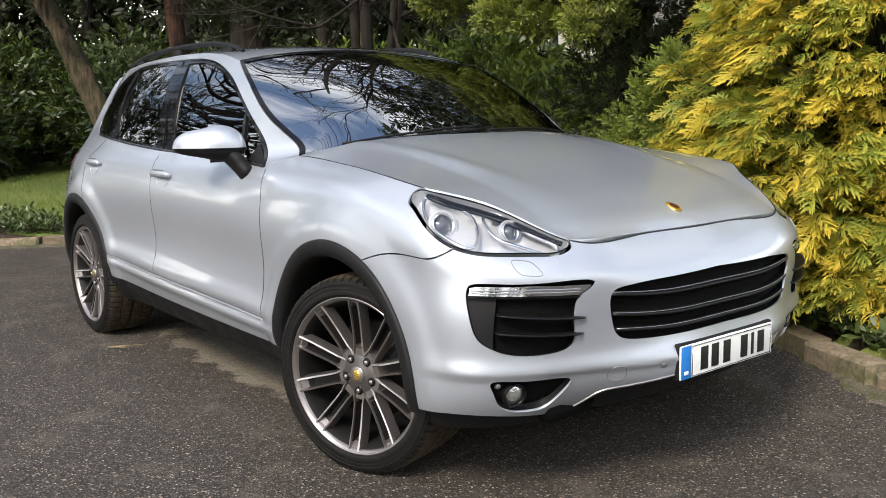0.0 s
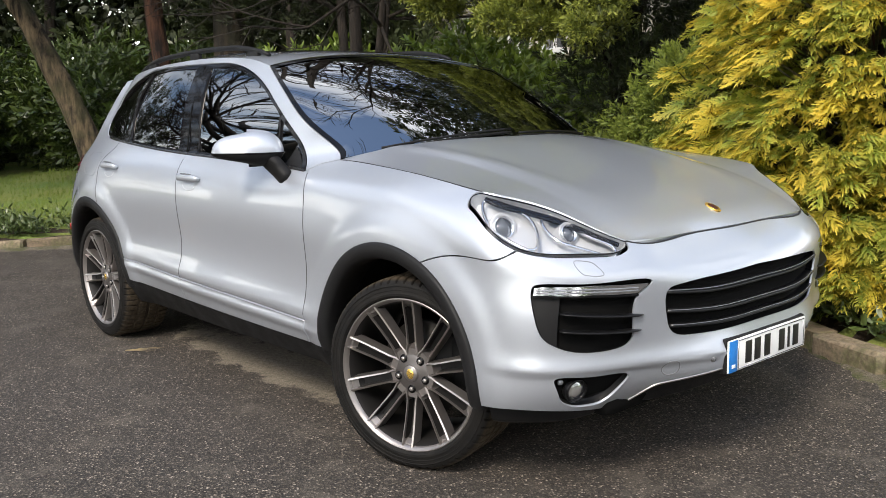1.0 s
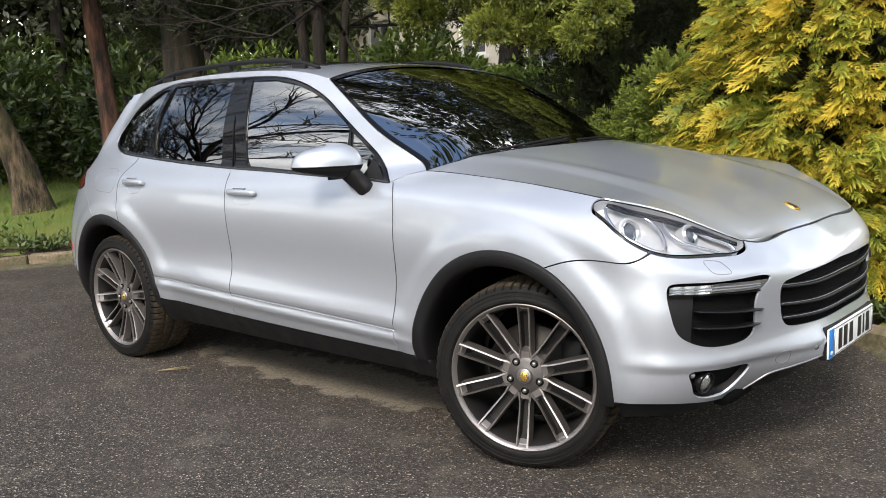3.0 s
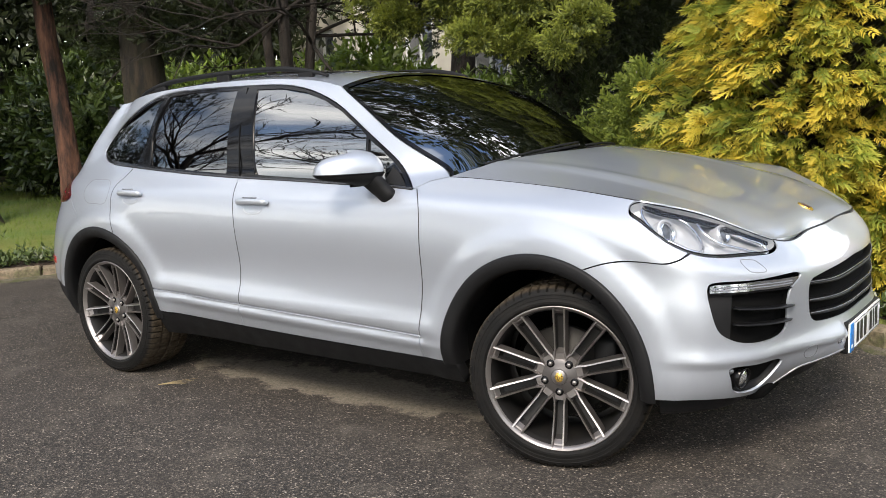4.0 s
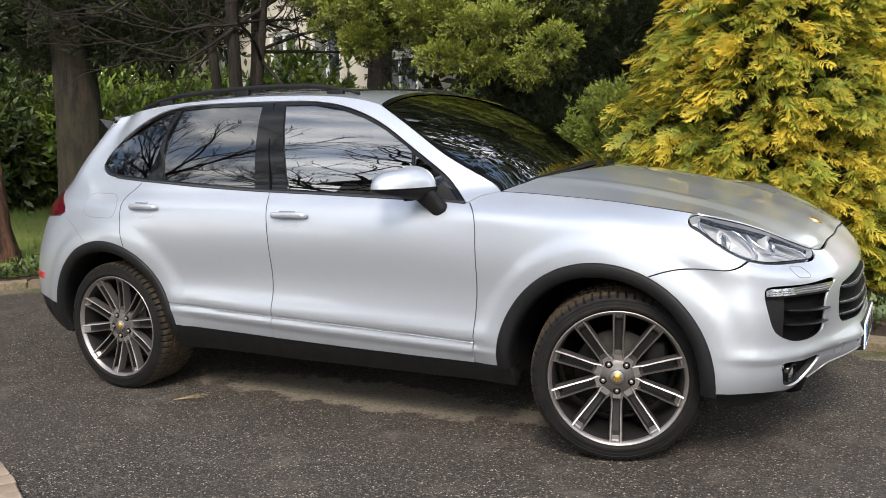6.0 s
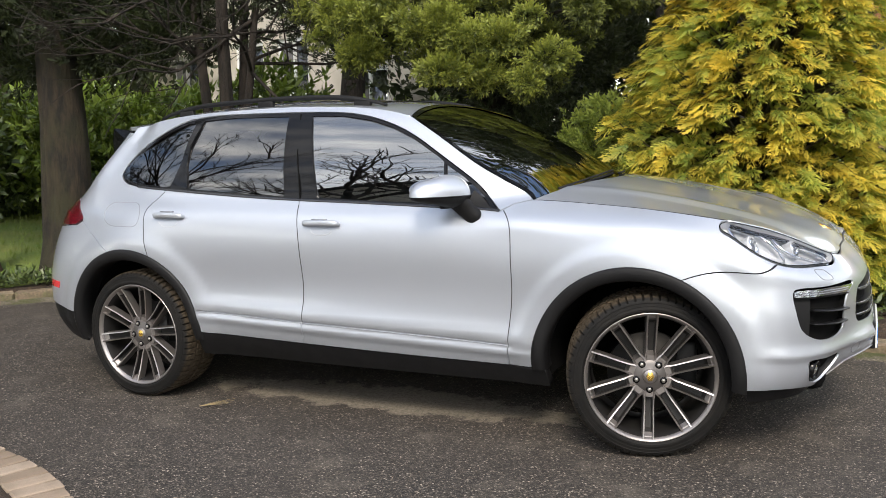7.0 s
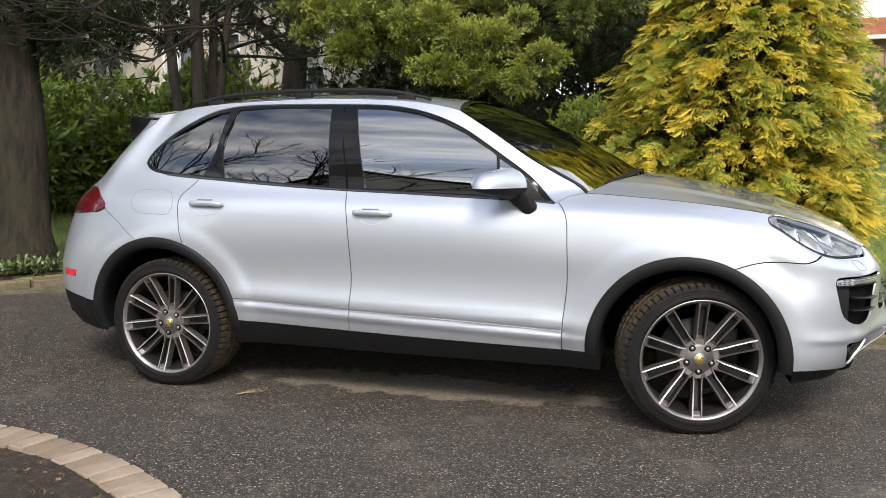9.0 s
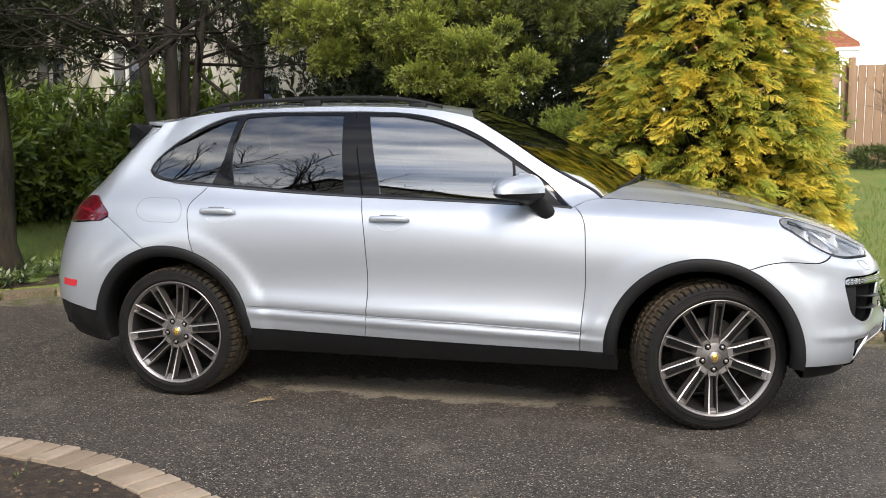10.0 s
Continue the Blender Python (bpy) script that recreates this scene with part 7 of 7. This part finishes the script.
grass = leaf_mesh("grass", grass_blade, places, tones_of, leaf_shader("grass_blade", (0.07, 0.12, 0.015), (0.17, 0.24, 0.035), (0.22, 0.27, 0.05), 0.3))
tagged(grass, "short green grass of the lawn", "grass", kind="stuff")

# straw, twigs and leaf litter on the tarmac
straw = tagged(new("dry_stalk"), "pale dry stalk lying on the tarmac", "stalk")
for k in range(4):
    a = radians(25 + 9 * k)
    part("blade", tube([(-0.93, -1.02, 0.006), (-0.93 + 0.09 * math.cos(a), -1.02 + 0.09 * math.sin(a), 0.014), (-0.93 + (0.15 + 0.02 * k) * math.cos(a + 0.2), -1.02 + (0.15 + 0.02 * k) * math.sin(a + 0.2), 0.006)], [0.0018, 0.0016, 0.0008], 4),
         shader("dry_straw", (0.26, 0.20, 0.10), 0.8), straw)
pebble = ([(-0.5, -0.4, 0), (0.5, -0.5, 0), (0.45, 0.4, 0), (-0.4, 0.5, 0), (-0.25, -0.2, 0.5), (0.3, -0.25, 0.55), (0.2, 0.25, 0.45), (-0.25, 0.2, 0.5)],
          [(0, 1, 5, 4), (1, 2, 6, 5), (2, 3, 7, 6), (3, 0, 4, 7), (4, 5, 6, 7)], [0] * 8)
places, tones_of = [], []
for _ in range(2600):
    if r.random() < 0.45:
        x = r.uniform(-7.0, 3.0)
        y = float(kerb_y(x)) - abs(r.gauss(0, 0.16)) - 0.03
    else:
        x, y = r.uniform(-5, 4), r.uniform(-4.5, 1.4)
    m = aim((x, y, -0.001), (1, 0, 0), 0, r.uniform(0.003, 0.008), r)
    m[:3, :3] = m[:3, :3] @ np.array(Matrix.Rotation(r.uniform(0, 6), 3, "Z"))
    places.append(m)
    tones_of.append(r.random())
grit = leaf_mesh("grit", pebble, places, tones_of, leaf_shader("grit_stone", (0.05, 0.042, 0.035), (0.24, 0.21, 0.17), (0.2, 0.18, 0.15), 0.0, 0.9))
tagged(grit, "loose grit and bits on the tarmac", "grit", kind="stuff")


chips, tones_of = [], []
for _ in range(1500):
    a, q = r.uniform(0.1, 2.2), (CR - 0.24) * r.uniform(0.62, 1.0)
    m = aim((CX + q * math.cos(a), CY + q * math.sin(a), 0.014 + 0.10 * (1 - (q / (CR - 0.18)) ** 2)), (1, 0, r.uniform(-0.4, 0.4)), r.uniform(-0.6, 0.6), r.uniform(0.008, 0.030), r)
    m[:3, :3] = np.array(Matrix.Rotation(r.uniform(0, 6), 3, "Z")) @ m[:3, :3] @ np.diag([0.45, 1.0, 0.5])
    chips.append(m)
    tones_of.append(r.random() ** 2)
mulch = leaf_mesh("bark_chips", pebble, chips, tones_of, leaf_shader("bark_chip", (0.030, 0.018, 0.011), (0.20, 0.135, 0.085), (0.2, 0.14, 0.09), 0.0, 0.9))
tagged(mulch, "brown bark chips and crumbs on the round soil bed", "bark chips", kind="stuff")
places, tones_of = [], []
for _ in range(60):
    a, q = r.gauss(0.95, 0.35), (CR - 0.26) * r.uniform(0.80, 1.0)
    places.append(aim((CX + q * math.cos(a), CY + q * math.sin(a), 0.02 + 0.10 * (1 - (q / (CR - 0.18)) ** 2)), (r.uniform(-0.4, 0.4), r.uniform(-0.4, 0.4), 1), r.uniform(-3, 3), r.uniform(0.2, 0.45), r))
    tones_of.append(r.random())
tagged(leaf_mesh("weeds", ivy_leaf, places, tones_of, IVY), "small green weeds on the round soil bed", "weeds", kind="stuff")


# ---- house beyond the laurels, fence and roof beyond the lawn ----
RENDER_WALL = shader("cream_render", (0.52, 0.46, 0.36), 0.9)
put(RENDER_WALL, "Base Color", ramp(RENDER_WALL, noise_at(RENDER_WALL, 1.2, 6), (0.3, (0.46, 0.42, 0.35)), (0.7, (0.64, 0.60, 0.52))))
BRICK = shader("brown_brick", (0.22, 0.14, 0.09), 0.9)
put(BRICK, "Base Color", ramp(BRICK, noise_at(BRICK, 8, 5), (0.3, (0.15, 0.10, 0.07)), (0.7, (0.28, 0.19, 0.13))))
WHITE_PAINT = shader("white_paint", (0.78, 0.78, 0.76), 0.5)
TILE = shader("orange_roof_tile", (0.42, 0.15, 0.07), 0.8)
put(TILE, "Base Color", ramp(TILE, noise_at(TILE, 6, 5), (0.3, (0.22, 0.085, 0.045)), (0.7, (0.34, 0.14, 0.075))))
SLATE = shader("dark_slate", (0.035, 0.036, 0.040), 0.7)
put(SLATE, "Base Color", ramp(SLATE, noise_at(SLATE, 5, 5), (0.3, (0.022, 0.023, 0.026)), (0.7, (0.055, 0.056, 0.060))))
WOOD = shader("weathered_fence_wood", (0.34, 0.22, 0.14), 0.85)
info = nodes_of(WOOD)[0].new("ShaderNodeObjectInfo")
tone = ramp(WOOD, info.outputs["Random"], (0.0, (0.27, 0.17, 0.10)), (1.0, (0.40, 0.27, 0.18)))
put(WOOD, "Base Color", blend(WOOD, ramp(WOOD, noise_at(WOOD, 9, 6, stretch=(1, 1, 0.1)), (0.35, 0.0), (0.7, 0.6)), tone, (0.20, 0.13, 0.085)))
PANE = shader("dark_window_pane", (0.03, 0.035, 0.04), 0.05, 0.0, Coat_Weight=1.0)


def gable_house(name, label, at, turn, length, depth, wall_h, roof_h, wall, roof_mat, openings):
    house = tagged(new(name), label, "house")
    house.matrix_basis = pose(*at, 0, 0, turn)
    w = 0.25
    # front wall with openings cut as a grid of blocks
    xs = sorted({-length / 2, length / 2, *[o[0] - o[2] / 2 for o in openings], *[o[0] + o[2] / 2 for o in openings]})
    zs = sorted({0.0, wall_h, *[o[1] for o in openings], *[o[1] + o[3] for o in openings]})
    blocks = []
    for a, b in zip(xs, xs[1:]):
        for c, d in zip(zs, zs[1:]):
            mx, mz = (a + b) / 2, (c + d) / 2
            if any(abs(mx - o[0]) < o[2] / 2 and o[1] < mz < o[1] + o[3] for o in openings):
                continue
            blocks.append(box(b - a, w, d - c, (mx, w / 2, mz)))
    bm = bmesh.new()
    p, f = joined(*blocks)
    verts = [bm.verts.new(q) for q in p]
    for q in f:
        bm.faces.new([verts[i] for i in q])
    bmesh.ops.remove_doubles(bm, verts=bm.verts[:], dist=0.001)
    part("front_wall", bm, wall, house, smooth=False)
    part("back_wall", box(length, w, wall_h, (0, depth - w / 2, wall_h / 2)), wall, house, smooth=False)
    for x in (-length / 2 + w / 2, length / 2 - w / 2):
        p = [(x + s * w / 2, y, z) for s in (-1, 1) for y, z in ((w, 0), (depth - w, 0), (depth - w, wall_h), (depth / 2, wall_h + roof_h * 0.93), (w, wall_h))]
        part("gable_wall", (p, [(0, 1, 2, 3, 4), (9, 8, 7, 6, 5)] + [(i, (i + 1) % 5, (i + 1) % 5 + 5, i + 5) for i in range(5)]), wall, house, smooth=False)
    e = 0.4
    for s in (0, 1):
        y0, y1 = (-e, depth / 2) if s == 0 else (depth + e, depth / 2)
        z0 = wall_h - e * roof_h / (depth / 2)
        p = []
        for x in (-length / 2 - e, length / 2 + e):
            p += [(x, y0, z0), (x, y1, wall_h + roof_h), (x, y1, wall_h + roof_h + 0.12), (x, y0, z0 + 0.12)]
        slope = part("roof", (p, [(0, 1, 2, 3), (7, 6, 5, 4), (0, 4, 5, 1), (1, 5, 6, 2), (2, 6, 7, 3), (3, 7, 4, 0)]), roof_mat, house, smooth=False)
        courses = []
        for k in range(12):
            u = (k + 0.5) / 12
            courses.append(box(length + 2 * e, 0.05, 0.05, (0, y0 + (y1 - y0) * u, z0 + 0.13 + (wall_h + roof_h - z0) * u)))
        part("tile_course", joined(*courses), roof_mat, slope, smooth=False)
    part("gutter", box(length + 2 * e, 0.10, 0.10, (0, -e - 0.03, wall_h - e * roof_h / (depth / 2) - 0.02), 0.02), WHITE_PAINT, house)
    for x, z, ww, hh in openings:
        win = part("window", joined(box(ww, 0.07, 0.07, (x, 0.08, z + 0.035)), box(ww, 0.07, 0.07, (x, 0.08, z + hh - 0.035)), box(0.07, 0.07, hh, (x - ww / 2 + 0.035, 0.08, z + hh / 2)), box(0.07, 0.07, hh, (x + ww / 2 - 0.035, 0.08, z + hh / 2)), box(0.06, 0.06, hh, (x, 0.08, z + hh / 2))), WHITE_PAINT, house, smooth=False)
        part("pane", box(ww - 0.1, 0.012, hh - 0.1, (x, 0.10, z + hh / 2)), PANE, win)
        part("sill", box(ww + 0.2, 0.22, 0.07, (x, -0.03, z - 0.035), 0.01), WHITE_PAINT, win)
    return house


gable_house("far_house", "cream rendered house seen between the trees", (-8.8, 10.6, 0.6), -14, 9.0, 6.0, 4.6, 2.4, RENDER_WALL, SLATE,
            [(-2.6, 1.6, 1.0, 1.1), (-0.4, 1.7, 0.9, 1.1), (0.9, 1.7, 0.9, 1.1), (2.9, 0.1, 1.0, 2.0), (-2.6, 3.4, 1.0, 0.95), (1.0, 3.4, 1.0, 0.95)])
gable_house("neighbour_house", "neighbouring house with an orange tiled roof", (2.75, 19.5, 1.0), 0, 5.2, 5.0, 2.85, 0.55, BRICK, TILE, [(-1.2, 1.0, 1.0, 1.1)])

fence = tagged(new("fence"), "tall weathered board fence across the lawn", "fence")
board = bpy.data.meshes.new("board")
bp, bf = box(0.145, 0.022, 1.75, (0, 0, 0.875), 0.003, segments=1)
board.from_pydata([tuple(p) for p in bp], [], bf)
board.materials.append(WOOD)
r = random.Random(8)
for i in range(90):
    x = 2.6 + 0.15 * i
    y = 12.2 + 0.30 * (x - 4)
    o = new("board", board)
    o.parent = fence
    o.matrix_basis = pose(x, y, 1.06 + r.uniform(-0.015, 0.015), 0, r.uniform(-0.4, 0.4), 16.7)
for i in range(8):
    x = 2.5 + 1.85 * i
    part("post", box(0.11, 0.11, 1.95, (x, 12.1 + 0.30 * (x - 4), 1.95), 0.008), WOOD, fence)
for z in (1.35, 2.55):
    part("rail", sweep([(2.5, 12.24 - 0.45, z), (16, 12.24 + 3.6, z)], round_section(0.05, 0.09)), WOOD, fence)
r = random.Random(19)
for x, y, h, w in ((3.45, 10.2, 1.5, 0.42), (6.2, 12.0, 0.40, 0.6), (4.7, 11.6, 0.30, 0.5), (7.6, 12.4, 0.45, 0.7)):
    z = float(rise(x, y))
    bush = tagged(new("border_shrub"), "dark green shrub in the border before the fence", "shrub", "shrubs before the fence")
    bush.location = (x, y, z)
    leafy_mass(bush, "foliage", [((0, 0, h * 0.5), (w, w, h * 0.55))], 260, r, LAUREL if h > 1 else IVY, "dark shrub leaves", 1.0, (0.5, 1.05))
    part("stem", tube([(0, 0, -0.1), (0.03, 0, h * 0.6)], [0.03, 0.01], 6), BARK_DARK, bush)
small = tagged(new("bare_bush"), "leafless brown bush against the fence", "bush")
bits, tips = [], []
for k in range(5):
    limbs(r, (5.2 + 0.1 * k, 11.3, float(rise(5.2, 11.3))), (r.uniform(-0.5, 0.5), r.uniform(-0.3, 0.3), 1), 0.6, 0.022, 3, bits, tips, 0.5)
part("twig_mass", joined(*bits), bark("grey_twig", (0.08, 0.06, 0.045), (0.18, 0.14, 0.10)), small)

# ---- behind the camera: bare trees, a hedge and a house, mirrored in the glass and paint ----
for i, (x, y, h, r0, seed) in enumerate(((-9.5, -6.8, 4.2, 0.26, 3), (-14.5, -9.5, 3.8, 0.30, 14), (-6.0, -12.5, 3.6, 0.26, 25), (-5.4, 7.8, 4.2, 0.24, 6), (-18, -4.5, 3.6, 0.28, 44))):
    r = random.Random(seed)
    tree = tagged(new("bare_tree"), "leafless spreading broadleaf tree in early spring", "tree", "bare trees round the drive")
    bits, tips = [], []
    path = trunk_path((x, y, -0.05), (x + r.uniform(-0.4, 0.4), y + r.uniform(-0.4, 0.4), h), 0.12, 8, seed)
    part("trunk", tube(path, [r0 * (1 - 0.4 * k / 8) * (1 + 0.5 * math.exp(-k)) for k in range(9)], 10, 0.25), BARK_DARK, tree)
    for k in range(7):
        a = 2 * math.pi * k / 7 + r.uniform(-0.3, 0.3)
        limbs(r, path[r.choice((5, 6, 7, 8))], (math.cos(a), math.sin(a), r.uniform(0.25, 1.2)), r.uniform(1.9, 2.6), r0 * 0.42, 4, bits, tips, 0.55, 0.0, 6)
    tagged(part("limb_mass", joined(*bits), BARK_DARK, tree), kind="stuff")
gable_house("own_house", "white rendered house with a dark slate gable roof", (-3.2, -20.0, 0), 90, 9.0, 6.0, 5.1, 2.5, RENDER_WALL, SLATE, [(-2.6, 0.9, 1.4, 1.2), (2.4, 0.9, 1.4, 1.2), (0.2, 0.05, 1.0, 2.05)])
r = random.Random(90)
hedge = tagged(new("hedge"), "tall dark unseen hedge, its +x rows added to darken the bumper", "hedge", kind="stuff")
# the two rows towards +x are added out of view to dim the bumper
leafy_mass(hedge, "foliage", [((-22 + 2.4 * i, -14.5 + 0.3 * math.sin(i), 0.9), (1.5, 0.8, 1.1)) for i in range(9)] + [((11 + 1.4 * i, -11 + 2.4 * i, 1.6), (1.4, 1.4, 1.9)) for i in range(9)] + [((12 + 1.4 * i, -11 + 2.4 * i, 4.6), (1.5, 1.5, 1.8)) for i in range(9)], 16, r, DARK_LEAF, "hedge leaves", 1.0, (0.5, 1.05), big)
